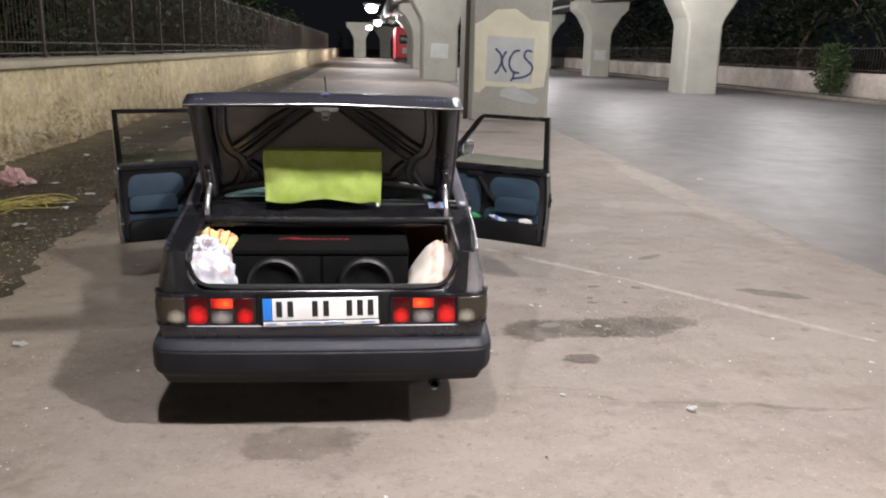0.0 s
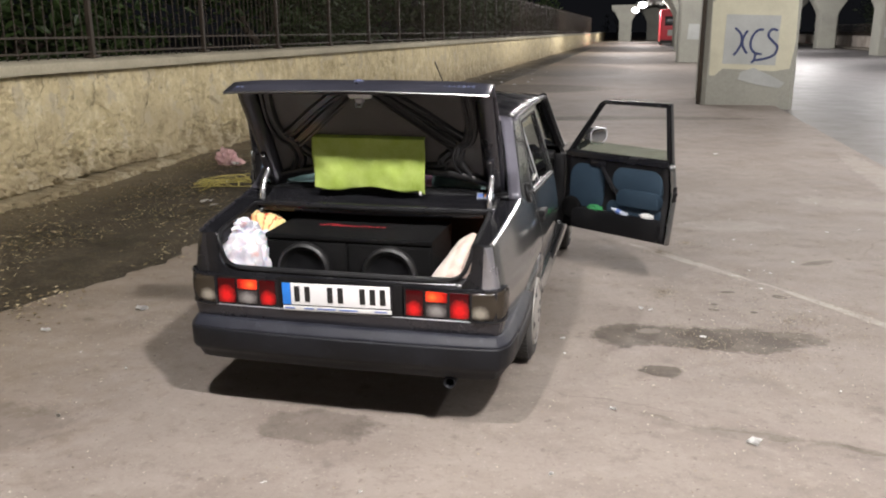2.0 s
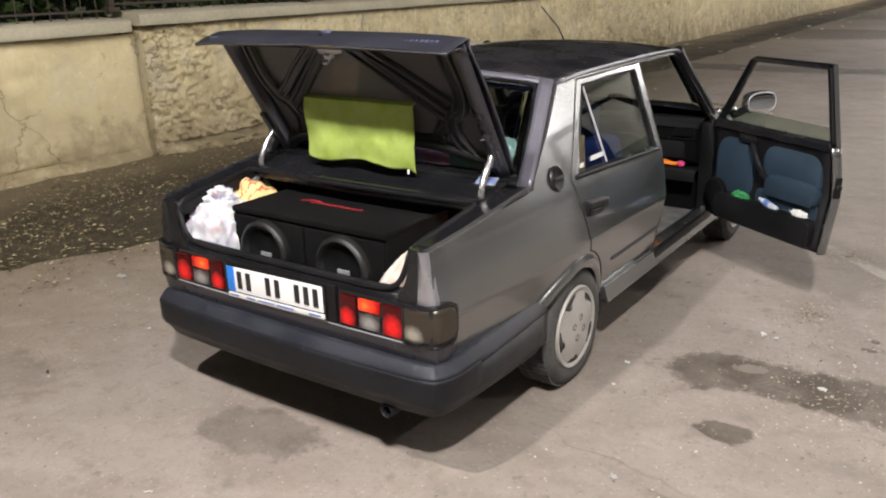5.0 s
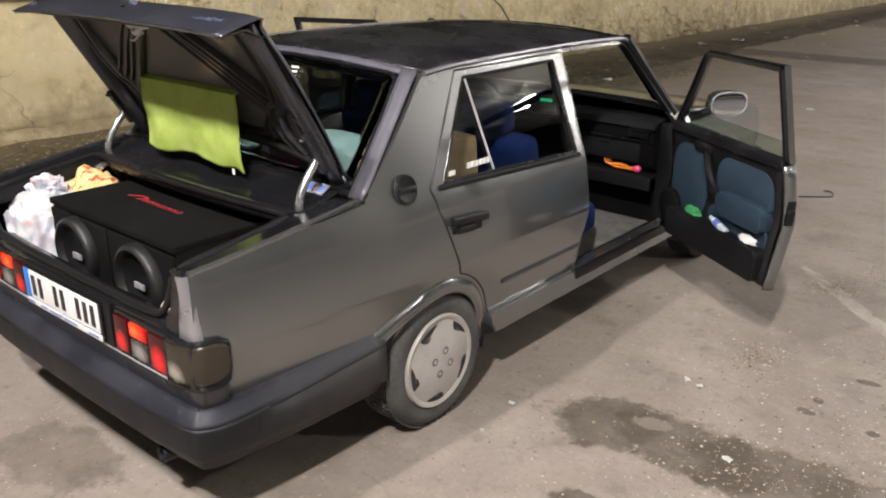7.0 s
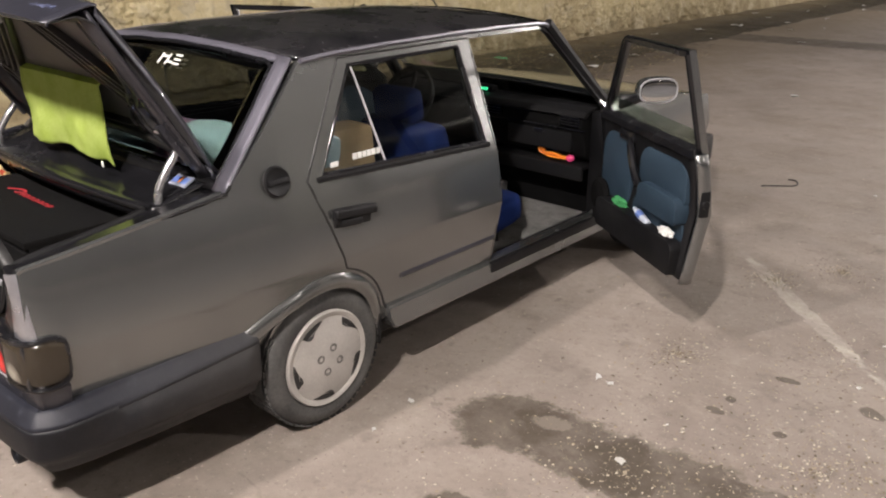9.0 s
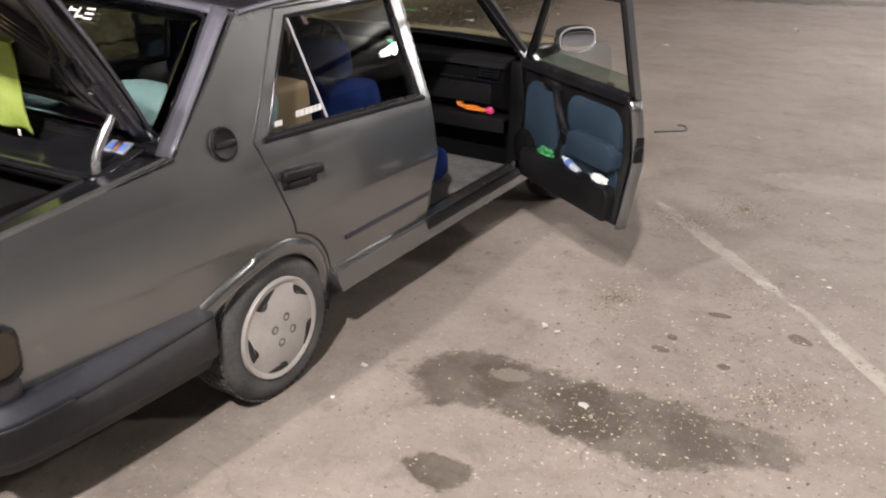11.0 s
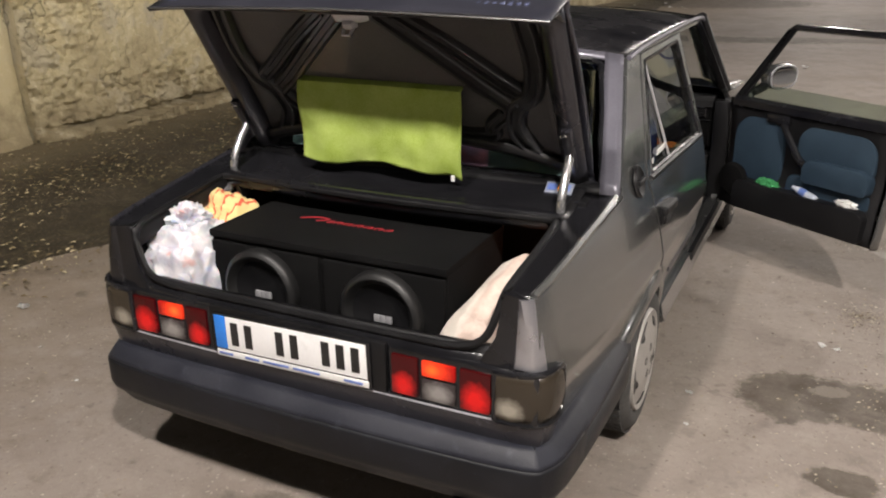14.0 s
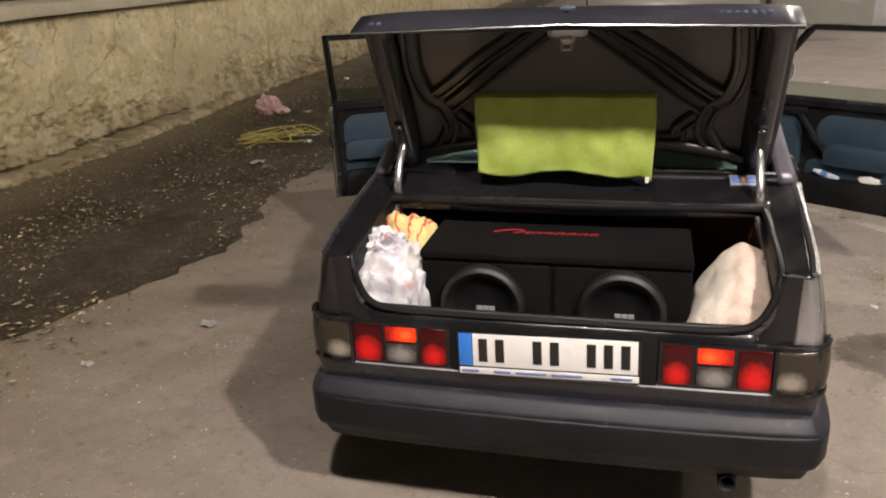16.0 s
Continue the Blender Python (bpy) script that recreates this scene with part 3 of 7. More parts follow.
def tube(bm, path, r, seg=8, closed=False, flat=1.0, up=(0, 0, 1)):
    """A round or flattened bar along a path."""
    path = [Vector(p) for p in path]
    rings, n = [], len(path)
    for i, p in enumerate(path):
        a = path[(i - 1) % n] if closed or i else p
        b = path[(i + 1) % n] if closed or i < n - 1 else p
        d = (b - a).normalized()
        u = Vector(up)
        if abs(d.dot(u)) > 0.97:
            u = Vector((1, 0, 0)) if abs(d.x) < 0.9 else Vector((0, 1, 0))
        s = d.cross(u).normalized()
        w = s.cross(d)
        rings.append([bm.verts.new(p + r * (math.cos(2 * math.pi * j / seg) * s + flat * math.sin(2 * math.pi * j / seg) * w)) for j in range(seg)])
    for i in range(n if closed else n - 1):
        for j in range(seg):
            bm.faces.new((rings[i][j], rings[i][(j + 1) % seg], rings[(i + 1) % n][(j + 1) % seg], rings[(i + 1) % n][j]))
    if not closed:
        bm.faces.new(rings[0][::-1])
        bm.faces.new(rings[-1])
    return bm


def channel(bm, path, half, high):
    """A pressed rib along a path over a level sheet: two shoulders with a groove between."""
    path = [Vector(p) for p in path]
    prof = ((-1.0, 0.0), (-0.82, 0.85), (-0.70, 1.0), (-0.40, 1.0), (-0.26, 0.5), (0.26, 0.5), (0.40, 1.0), (0.70, 1.0), (0.82, 0.85), (1.0, 0.0))
    rings = []
    for i, p in enumerate(path):
        d = (path[min(i + 1, len(path) - 1)] - path[max(i - 1, 0)]).normalized()
        across = Vector((d.y, -d.x, 0)).normalized()
        rings.append([bm.verts.new(p + across * half * a + Vector((0, 0, high * b))) for a, b in prof])
    for p, q in zip(rings, rings[1:]):
        for k in range(len(prof) - 1):
            bm.faces.new((p[k], p[k + 1], q[k + 1], q[k]))
    bm.faces.new(rings[0])
    bm.faces.new(rings[-1][::-1])
    return bm


def lathe(bm, profile, seg=32, axis="x", centre=(0, 0, 0)):
    """A turned shape: profile rows (radius, along)."""
    c = Vector(centre)
    place = {"x": lambda r, a, t: (a, r * math.cos(t), r * math.sin(t)), "y": lambda r, a, t: (r * math.cos(t), a, r * math.sin(t)), "z": lambda r, a, t: (r * math.cos(t), r * math.sin(t), a)}[axis]
    rings = []
    for r, a in profile:
        if r < 1e-6:
            rings.append([bm.verts.new(c + Vector(place(0, a, 0)))])
        else:
            rings.append([bm.verts.new(c + Vector(place(r, a, 2 * math.pi * j / seg))) for j in range(seg)])
    for p, q in zip(rings, rings[1:]):
        for j in range(seg):
            k = (j + 1) % seg
            f = [p[j % len(p)], p[k % len(p)], q[k % len(q)], q[j % len(q)]]
            f = list(dict.fromkeys(f))
            if len(f) > 2:
                bm.faces.new(f)
    return bm


def sheet(bm, fn, nu, nv):
    """A surface of nu by nv cells from fn(u, v), u and v from 0 to 1."""
    g = [[bm.verts.new(fn(i / nu, j / nv)) for j in range(nv + 1)] for i in range(nu + 1)]
    for i in range(nu):
        for j in range(nv):
            bm.faces.new((g[i][j], g[i + 1][j], g[i + 1][j + 1], g[i][j + 1]))
    return bm


def lump(bm, c, s, amount=0.15, scale=4.0, seed=0.0, level=4, square=1.0):
    """A soft lumpy body, such as a stuffed bag or cushion."""
    made = bmesh.ops.create_icosphere(bm, subdivisions=level, radius=1.0)["verts"]
    for v in made:
        d = v.co.copy()
        if square != 1.0:
            d = Vector([math.copysign(abs(a) ** square, a) for a in d])
        n = noise.fractal(v.co * scale * 0.5 + Vector((seed, seed * 2, 0)), 1.0, 2.0, 4)
        n2 = noise.noise(v.co * scale * 1.7 + Vector((0, seed, seed)))
        d *= 1 + amount * n + amount * 0.4 * n2
        v.co = Vector((c[0] + d.x * s[0], c[1] + d.y * s[1], c[2] + d.z * s[2]))
    return bm


def inside(poly, a, b):
    hit, n = False, len(poly)
    for i in range(n):
        (x1, y1), (x2, y2) = poly[i], poly[(i + 1) % n]
        if (y1 > b) != (y2 > b) and a < (x2 - x1) * (b - y1) / (y2 - y1) + x1:
            hit = not hit
    return hit


def interp(rows, v):
    for (a, p), (b, q) in zip(rows, rows[1:]):
        if v <= b:
            return p + (q - p) * max(0.0, (v - a) / (b - a))
    return rows[-1][1]

# ---- ground and street ----


def ground():
    bm = bmesh.new()
    R = 900.0
    vs = [bm.verts.new((x, y, -0.09)) for x, y in ((-R, -R), (R, -R), (R, R), (-R, R))]
    bm.faces.new(vs)
    tagged(part("ground", bm, ROAD, smooth=False), "worn grey asphalt road that reaches far away", "road", kind="structure")
    bm = bmesh.new()
    edge = [4.45 + 0.05 * noise.noise(Vector((0.0, y * 0.9, 0.0))) + 0.03 * noise.noise(Vector((3.0, y * 4.0, 0.0))) for y in np.arange(-40, 240.1, 0.5)]
    ys = list(np.arange(-40, 240.1, 0.5))
    cols = (-5.9, -3.0, 0.0, 3.0)
    top = [[bm.verts.new((x, y, 0.0)) for x in cols] + [bm.verts.new((e - 0.05, y, 0.0)), bm.verts.new((e, y, -0.025)), bm.verts.new((e + 0.02, y, -0.10))] for y, e in zip(ys, edge)]
    for a, b in zip(top, top[1:]):
        for i in range(len(a) - 1):
            bm.faces.new((a[i], a[i + 1], b[i + 1], b[i]))
    tagged(part("pavement", bm, PAVEMENT), "broad worn concrete pavement with stains and a broken edge", "pavement", kind="structure")
    bm = bmesh.new()
    rows = []
    for y in [*np.arange(-25.0, 0.0, 0.5), *np.arange(0.0, 20.0, 0.1), *np.arange(20.0, 90.0, 0.5)]:
        e = interp(((-30, -3.4), (3.0, -3.4), (4.2, -3.2), (4.8, -2.85), (5.4, -2.65), (6.2, -2.60), (7.2, -2.75), (8.5, -2.80), (11.0, -3.1), (14.0, -3.5), (100.0, -3.6)), y) + 0.12 * noise.noise(Vector((0, y * 0.9, 5))) + 0.10 * noise.noise(Vector((0, y * 4, 9))) + 0.04 * noise.noise(Vector((0, y * 13, 2)))
        rows.append([bm.verts.new((x, y, 0.004 + 0.03 * max(0, (e - x) / 2.5) + (0.008 * noise.noise(Vector((x * 5, y * 5, 0))) + 0.008 if x < e - 0.02 else -0.003))) for x in [-5.5 + (e + 5.5) * k / 14 for k in range(15)]])
    for a, b in zip(rows, rows[1:]):
        for i in range(14):
            bm.faces.new((a[i], a[i + 1], b[i + 1], b[i]))
    tagged(part("dirt_strip", bm, DIRT), "dark damp dirt and leaf litter along the wall foot", "dirt", kind="structure")


WALL_X = -5.25


def street_wall():
    """The low plastered wall with its coping, in two stretches, the nearer one set back."""
    def stretch(y0, y1, x, top, seed):
        bm = bmesh.new()
        ny, nz = int((y1 - y0) / (0.017 if 6 < y0 < 20 else 0.06 if y1 < 30 else 0.4)), 78 if 6 < y0 < 20 else 42 if y1 < 30 else 14

        def fn(u, v):
            y, z = y0 + u * (y1 - y0), v * top
            low = max(0.0, 1 - z / 1.0)
            k = noise.fractal(Vector((seed, y * 1.3, z * 1.3)), 1.0, 2.0, 4) * (0.016 + 0.035 * low) + (noise.noise(Vector((seed, y * 5.5, z * 5.5))) * 0.030 + noise.noise(Vector((seed, y * 12, z * 12))) * 0.016) * min(1.0, max(0.15, 0.55 + 1.3 * noise.noise(Vector((seed + 3, y * 0.55, z * 0.9))) + 0.35 * low))
            coat = noise.fractal(Vector((seed + 9, y * 0.9, z * 1.6)), 1.0, 2.0, 5) + 0.9 * low - 0.35
            k -= 0.026 * max(0.0, min(1.0, (coat - 0.20) * 14))
            if seed == 1.0 and y < 22.5:
                crumb = max(0.08, min(1.0, max(1.5 - 1.1 * (y - 6.9), 1.5 - 1.7 * z - 0.05 * (y - 7.0)) + 1.3 * noise.noise(Vector((seed + 6, y * 0.7, z * 1.4)))))
                wob = noise.noise(Vector((seed + 5, y * 6, z * 6))) * 0.05
                d1 = noise.voronoi(Vector((seed, (y + wob) * 8.0, (z - wob) * 10.0)))[0][0]
                d2 = noise.voronoi(Vector((seed + 2, (y - wob) * 15.0, (z + wob) * 18.0)))[0][0]
                k += crumb * (0.125 * (0.40 - d1) * max(0.1, 0.5 + noise.noise(Vector((seed + 8, y * 2.5, z * 2.5)))) + 0.075 * (0.35 - d2))
            plinth = max(0.0, min(1.0, (12.0 - y) / 2.5)) * min(1.0, abs(y - 6.77) / 0.5) if seed == 1.0 else 0.6 * min(1.0, abs(y - 6.77) / 0.5)
            step = 0.13 + 0.04 * noise.noise(Vector((seed, y * 1.1, 7))) + 0.03 * noise.noise(Vector((seed, y * 5, 1)))
            if step <= z < step + 0.035:
                k -= 0.06 * plinth
            if z < step:
                k += 0.17 * plinth + 0.05 * noise.noise(Vector((seed, y * 4, z * 6)))
            if seed == 7.0:
                k *= 0.7
            batter = 0.16 * max(0.0, 1 - z / 0.45) ** 1.5 * (0.6 + 0.8 * noise.noise(Vector((seed + 4, y * 0.8, 0))))
            return (x + k + batter - 0.03 * v, y, z - 0.02)
        sheet(bm, fn, ny, nz)
        back = [bm.verts.new((x - 0.35, y, z)) for y, z in ((y0, 0), (y1, 0), (y1, top), (y0, top))]
        bm.faces.new(back)
        vs = [bm.verts.new(p) for p in ((x - 0.02, y0, -0.02), (x - 0.35, y0, -0.02), (x - 0.35, y0, top), (x - 0.02, y0, top))]
        bm.faces.new(vs)
        return bm
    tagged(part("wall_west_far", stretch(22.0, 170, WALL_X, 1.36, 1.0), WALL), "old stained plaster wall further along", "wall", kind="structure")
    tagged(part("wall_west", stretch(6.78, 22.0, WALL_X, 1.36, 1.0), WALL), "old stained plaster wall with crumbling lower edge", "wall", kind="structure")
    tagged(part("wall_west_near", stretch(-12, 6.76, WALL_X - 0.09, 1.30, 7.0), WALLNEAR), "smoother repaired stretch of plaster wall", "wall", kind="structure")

    def coping(y0, y1, x, z, seed):
        bm = bmesh.new()
        n = int((y1 - y0) / 0.3)
        prof = ((-0.42, 0.0), (0.085, 0.0), (0.10, 0.03), (0.095, 0.105), (0.05, 0.13), (-0.42, 0.14))
        rings = []
        for i in range(n + 1):
            y = y0 + (y1 - y0) * i / n
            j = 0.014 * noise.noise(Vector((seed, y * 1.7, 0))) + 0.008 * noise.noise(Vector((seed, y * 7, 3)))
            rings.append([bm.verts.new((x + a + (j if a > 0 else 0), y, z + b + j * 0.7)) for a, b in prof])
        for p, q in zip(rings, rings[1:]):
            for k in range(len(prof)):
                bm.faces.new((p[k], p[(k + 1) % len(prof)], q[(k + 1) % len(prof)], q[k]))
        bm.faces.new(rings[0])
        bm.faces.new(rings[-1][::-1])
        return bm
    CAP = surface("coping_concrete", (0.34, 0.31, 0.22), (0.50, 0.46, 0.34), 0.9, 0.0, 1.3, 25.0, 0.5, 0.01)
    tagged(part("wall_coping", coping(6.7, 170, WALL_X, 1.36, 2.0), CAP), "chipped concrete coping on the plaster wall", "coping", kind="structure")
    tagged(part("wall_coping_near", coping(-30, 6.66, WALL_X - 0.09, 1.30, 5.0), CAP), "chipped concrete coping on the repaired wall", "coping", kind="structure")


def fence():
    """Iron railing on the wall: posts, two rails low and one on top, upright bars."""
    bar = bmesh.new()
    tube(bar, [(0, 0, 0), (0, 0, 1.98)], 0.0075, 5)
    bar = mesh_of(bar, "bar", IRON)
    post = bmesh.new()
    box(post, (0, 0, 1.02), (0.06, 0.06, 2.08), 0.006)
    box(post, (0, 0, 0.02), (0.13, 0.13, 0.04), 0.006)
    post = mesh_of(post, "post", IRON)
    x = WALL_X - 0.16
    made = 0
    for i, y0 in enumerate(np.arange(3.85, 120, 2.72)):
        top = 1.50 if y0 > 6.5 else 1.44
        f = thing("railing_panel", "rusty iron railing panel with upright bars on the wall", "railing", pose(x, y0, top), "railing along the wall")
        p = new("post", post)
        p.parent = f
        for z in (0.07, 0.24, 1.90):
            bm = bmesh.new()
            box(bm, (0, 1.36, z), (0.022, 2.66, 0.022), 0.003)
            part("rail", bm, IRON, f)
        if y0 < 34:
            for k in range(1, 17):
                b = new("bar", bar)
                b.parent = f
                b.matrix_basis = pose(0, k * 0.16, 0.0, random.uniform(-0.6, 0.6), random.uniform(-0.6, 0.6), 0)
                made += 1
        else:
            bm = bmesh.new()
            for k in range(1, 17):
                box(bm, (0, k * 0.16, 0.99), (0.011, 0.011, 1.98))
            tagged(part("railing_infill", bm, IRON, f), kind="stuff")


def piers():
    """Viaduct piers that flare under the deck."""
    def pier(x, y, w, d, label):
        th = thing("viaduct_pier", label, "pier", pose(x, y, 0), "viaduct piers")
        prof = ((w / 2, d / 2, -0.1), (w / 2, d / 2, 3.25), (w / 2 + 0.12, d / 2 + 0.03, 3.6), (w / 2 + 0.75, d / 2 + 0.1, 4.7), (w / 2 + 1.3, d / 2 + 0.12, 5.2), (w / 2 + 1.35, d / 2 + 0.12, DECK_Z + 0.1))
        ch = 0.10
        for name, span in (("shaft", prof[:3]), ("flared_head", prof[2:])):
            bm = bmesh.new()
            rings = [[bm.verts.new(p) for p in ((a - ch, -b, z), (a, -b + ch, z), (a, b - ch, z), (a - ch, b, z), (-a + ch, b, z), (-a, b - ch, z), (-a, -b + ch, z), (-a + ch, -b, z))] for a, b, z in span]
            for p, q in zip(rings, rings[1:]):
                for k in range(8):
                    bm.faces.new((p[k], p[(k + 1) % 8], q[(k + 1) % 8], q[k]))
            if name == "flared_head":
                bm.faces.new(rings[-1])
            part(name, bm, CONCRETE, th)
        return th
    first = pier(3.75, 23.0, 2.14, 2.4, "grey concrete pier with cream paint patch and graffiti")
    # painted patches on its near face, a few millimetres proud
    def patch(poly, y, mat, name, label):
        bm = prism(poly, y, y - 0.006, "y")
        part(name, bm, mat, first, label, smooth=False)
    fy = -1.2
    patch(((-0.93, 0.72), (-0.80, 0.70), (-0.62, 0.88), (0.55, 0.82), (0.92, 0.88), (1.0, 1.5), (0.98, 2.55), (0.5, 2.58), (0.1, 2.85), (-0.4, 2.82), (-0.75, 2.55), (-0.96, 2.45)), fy, CREAM, "paint_patch", "cream paint patch over old graffiti")
    patch(((-0.64, 1.0), (0.58, 0.96), (0.62, 2.12), (-0.62, 2.16)), fy - 0.008, GREYPATCH, "paint_patch", "grey paint rectangle")
    patch(((-0.25, 0.62), (0.2, 0.5), (0.72, 0.42), (0.84, 0.55), (0.5, 0.72), (0.1, 0.90), (-0.2, 0.80)), fy - 0.008, GREYPATCH, "paint_patch", "pale grey paint smear")
    y = fy - 0.018
    strokes = (((-0.43, 1.84), (-0.27, 1.70), (-0.24, 1.50), (-0.33, 1.30), (-0.42, 1.20)), ((-0.10, 1.78), (-0.2, 1.62), (-0.20, 1.42), (-0.08, 1.24)),
               ((0.30, 1.80), (0.15, 1.78), (0.02, 1.62), (0.0, 1.42), (0.10, 1.27), (0.30, 1.22)), ((0.14, 1.27), (0.12, 1.10), (0.05, 1.02)),
               ((0.66, 1.78), (0.50, 1.80), (0.43, 1.66), (0.56, 1.52), (0.68, 1.40), (0.62, 1.22), (0.40, 1.12), (0.12, 1.08)))
    for s in strokes:
        bm = bmesh.new()
        tube(bm, [(a * 0.9 - 0.02, y, b) for a, b in [(p[0], p[2]) for p in smooth_path([(q[0], 0, q[1]) for q in s])]], 0.028, 6, flat=0.2, up=(0, 1, 0))
        part("graffiti_stroke", bm, SPRAY, first, "dark blue sprayed stroke")
    bm = boxes(((-1.13, -1.0, 2.1), (0.10, 0.10, 4.3)), ((-1.13, -0.75, 2.4), (0.05, 0.05, 4.0)))
    part("drain_pipe", bm, IRON, first, "dark metal drain pipe")
    second = pier(4.4, 51.6, 2.14, 2.4, "grey concrete pier with a pale paint patch")
    part("paint_patch", prism(((-0.6, 1.3), (0.45, 1.25), (0.5, 2.1), (-0.55, 2.15)), -1.2, -1.206, "y"), GREYPATCH, second, "pale grey paint rectangle", smooth=False)
    for x, y, in ((5.4, 80.5), (6.2, 109.0), (-1.2, 150.0), (3.6, 165.0)):
        pier(x, y, 2.14, 2.4, "grey concrete viaduct pier")
    for i, (x, y) in enumerate(((16.75, 41.8), (19.0, 68.5), (20.0, 95.0), (20.5, 122.0), (14.5, 14.5))):
        p = pier(x, y, 1.75, 2.2, "grey concrete pier by the road")
        if i == 1:
            part("paint_patch", prism(((-0.5, 1.2), (0.45, 1.2), (0.45, 2.0), (-0.5, 2.0)), -1.1, -1.106, "y"), GREYPATCH, p, "pale grey paint rectangle", smooth=False)
    bm = bmesh.new()
    box(bm, (11.7, 75, DECK_Z + 0.55), (19.0, 190, 1.1), 0.1)
    for x in (2.6, 4.5, 8.0, 11.5, 15.0, 18.2):
        box(bm, (x, 75, DECK_Z - 0.02), (0.6, 189, 0.35), 0.04)
    tagged(part("viaduct_deck", bm, DECKCON), "concrete viaduct deck with beams overhead", "deck", kind="structure")


def street_lamps():
    for lx, ly, lz, lw in LAMPS:
        th = thing("deck_lamp", "bright white lamp under the viaduct deck, in a partly added row", "lamp", pose(lx, ly, lz), "lamps under the deck")
        bm = bmesh.new()
        # Far lamps are drawn larger, to stand for their glare.
        k = max(1.0, min(3.0, ly / 24))
        box(bm, (0, 0, 0.10), (0.5 * k, 0.28, 0.14), 0.03)
        reach = max(0.0, 2.6 - lx)
        tube(bm, [(0, 0, 0.14), (0, 0, DECK_Z - lz - 0.05)] + [(reach, 0, DECK_Z - lz + 0.1)] * (reach > 0), 0.03, 8)
        if not reach:
            tube(bm, [(0, 0, 0.3), (0, 0, DECK_Z - lz + 0.02)], 0.03, 8)
        part("housing", bm, DUSTY, th, "grey metal lamp housing")
        bm = bmesh.new()
        if ly < 26 and lx != 0.4:
            box(bm, (0, 0, -0.025), (0.62, 0.22, 0.11) if lx < 12 else (0.9, 0.4, 0.2), 0.03, seg=3)
        else:
            lump(bm, (0, 0, 0.02 - 0.08 * k), (0.17 * k, 0.17 * k, 0.12 * k), 0.0, 1.0, 0.0, 3)
        part("diffuser", bm, LAMPGLOW, th, "glowing white diffuser").visible_shadow = False


def far_side():
    bm = bmesh.new()
    sheet(bm, lambda u, v: (23.0 + 0.05 * noise.noise(Vector((u * 150, v * 2, 0))), -40 + u * 220, -0.1 + 1.25 * v), 220, 4)
    sheet(bm, lambda u, v: (23.0 + 0.4 * v, -40 + u * 220, 1.15), 220, 1)
    tagged(part("wall_east", bm, WALLFAR, solid=0.02), "low pale plaster wall across the road", "wall", kind="structure")
    bm = bmesh.new()
    box(bm, (22.4, 70, -0.02), (1.1, 220, 0.16), 0.03)
    tagged(part("pavement_east", bm, DIRTYKERB), "narrow pavement across the road", "pavement", kind="structure")
    for y in np.arange(20, 110, 3.0):
        f = thing("far_railing_panel", "thin iron railing on the pale wall across the road", "railing", pose(23.2, y, 1.15), "railing across the road")
        bm = bmesh.new()
        for k in range(12):
            box(bm, (0, 0.25 * k, 0.6), (0.02, 0.02, 1.2))
        tagged(part("railing_infill", bm, IRON, f), kind="stuff")
        bm = bmesh.new()
        box(bm, (0, 1.5, 1.15), (0.04, 3.0, 0.04))
        box(bm, (0, 1.5, 0.15), (0.04, 3.0, 0.04))
        part("rail", bm, IRON, f)


def tree(x, y, h, spread, n, seed, low=0.35, leaf=0.11, green=None):
    """A tapered trunk with limbs and a crown of many small leaves."""
    rnd = random.Random(seed)
    th = thing("tree", "dark leafy tree behind the railing", "tree", pose(x, y, 0))
    bm = bmesh.new()
    tips = []
    trunk = [(0, 0, -0.1)] + [(rnd.uniform(-0.15, 0.15) * k, rnd.uniform(-0.15, 0.15) * k, h * 0.5 * k / 4) for k in range(1, 5)]
    pth = smooth_path(trunk, 3)
    for i, (a, b) in enumerate(zip(pth, pth[1:])):
        tube(bm, [a, b], 0.17 * (1 - 0.6 * i / len(pth)), 7)
    for i in range(9):
        b0 = pth[rnd.randrange(3, len(pth))]
        ang, out = rnd.uniform(0, 6.28), spread * rnd.uniform(0.5, 1.0)
        tip = Vector((b0.x + out * math.cos(ang), b0.y + out * math.sin(ang), min(h, b0.z + rnd.uniform(0.1, 0.5) * h)))
        mid = (b0 + tip) / 2 + Vector((0, 0, 0.3))
        tube(bm, smooth_path([b0, mid, tip], 3), 0.035, 5)
        tips += [tip, mid, (tip + mid) / 2]
    part("trunk", bm, BARK, th)
    verts, faces = [], []
    for k in range(n):
        c = tips[rnd.randrange(len(tips))]
        g = Vector((rnd.gauss(0, 1), rnd.gauss(0, 1), rnd.gauss(0, 0.8))) * spread * 0.30
        p = c + g
        if p.z < low * h:
            p.z = low * h + rnd.uniform(0, 0.8)
        if x < 0 and x + p.x > -5.75:
            continue
        s = leaf * rnd.uniform(0.6, 1.4)
        q = Euler((rnd.uniform(-1, 1), rnd.uniform(-1, 1), rnd.uniform(0, 6.28))).to_matrix()
        base = len(verts)
        for a, b, d in ((0, -1, 0), (0.5, 0, 0.15), (0, 1.2, 0), (-0.5, 0, 0.15)):
            verts.append(p + q @ Vector((a * s, b * s, d * s)))
        faces += [(base, base + 1, base + 2), (base, base + 2, base + 3)]
    me = bpy.data.meshes.new("crown")
    me.from_pydata(verts, [], faces)
    me.materials.append(green or LEAF)
    ob = new("crown", me)
    ob.parent = th
    return th


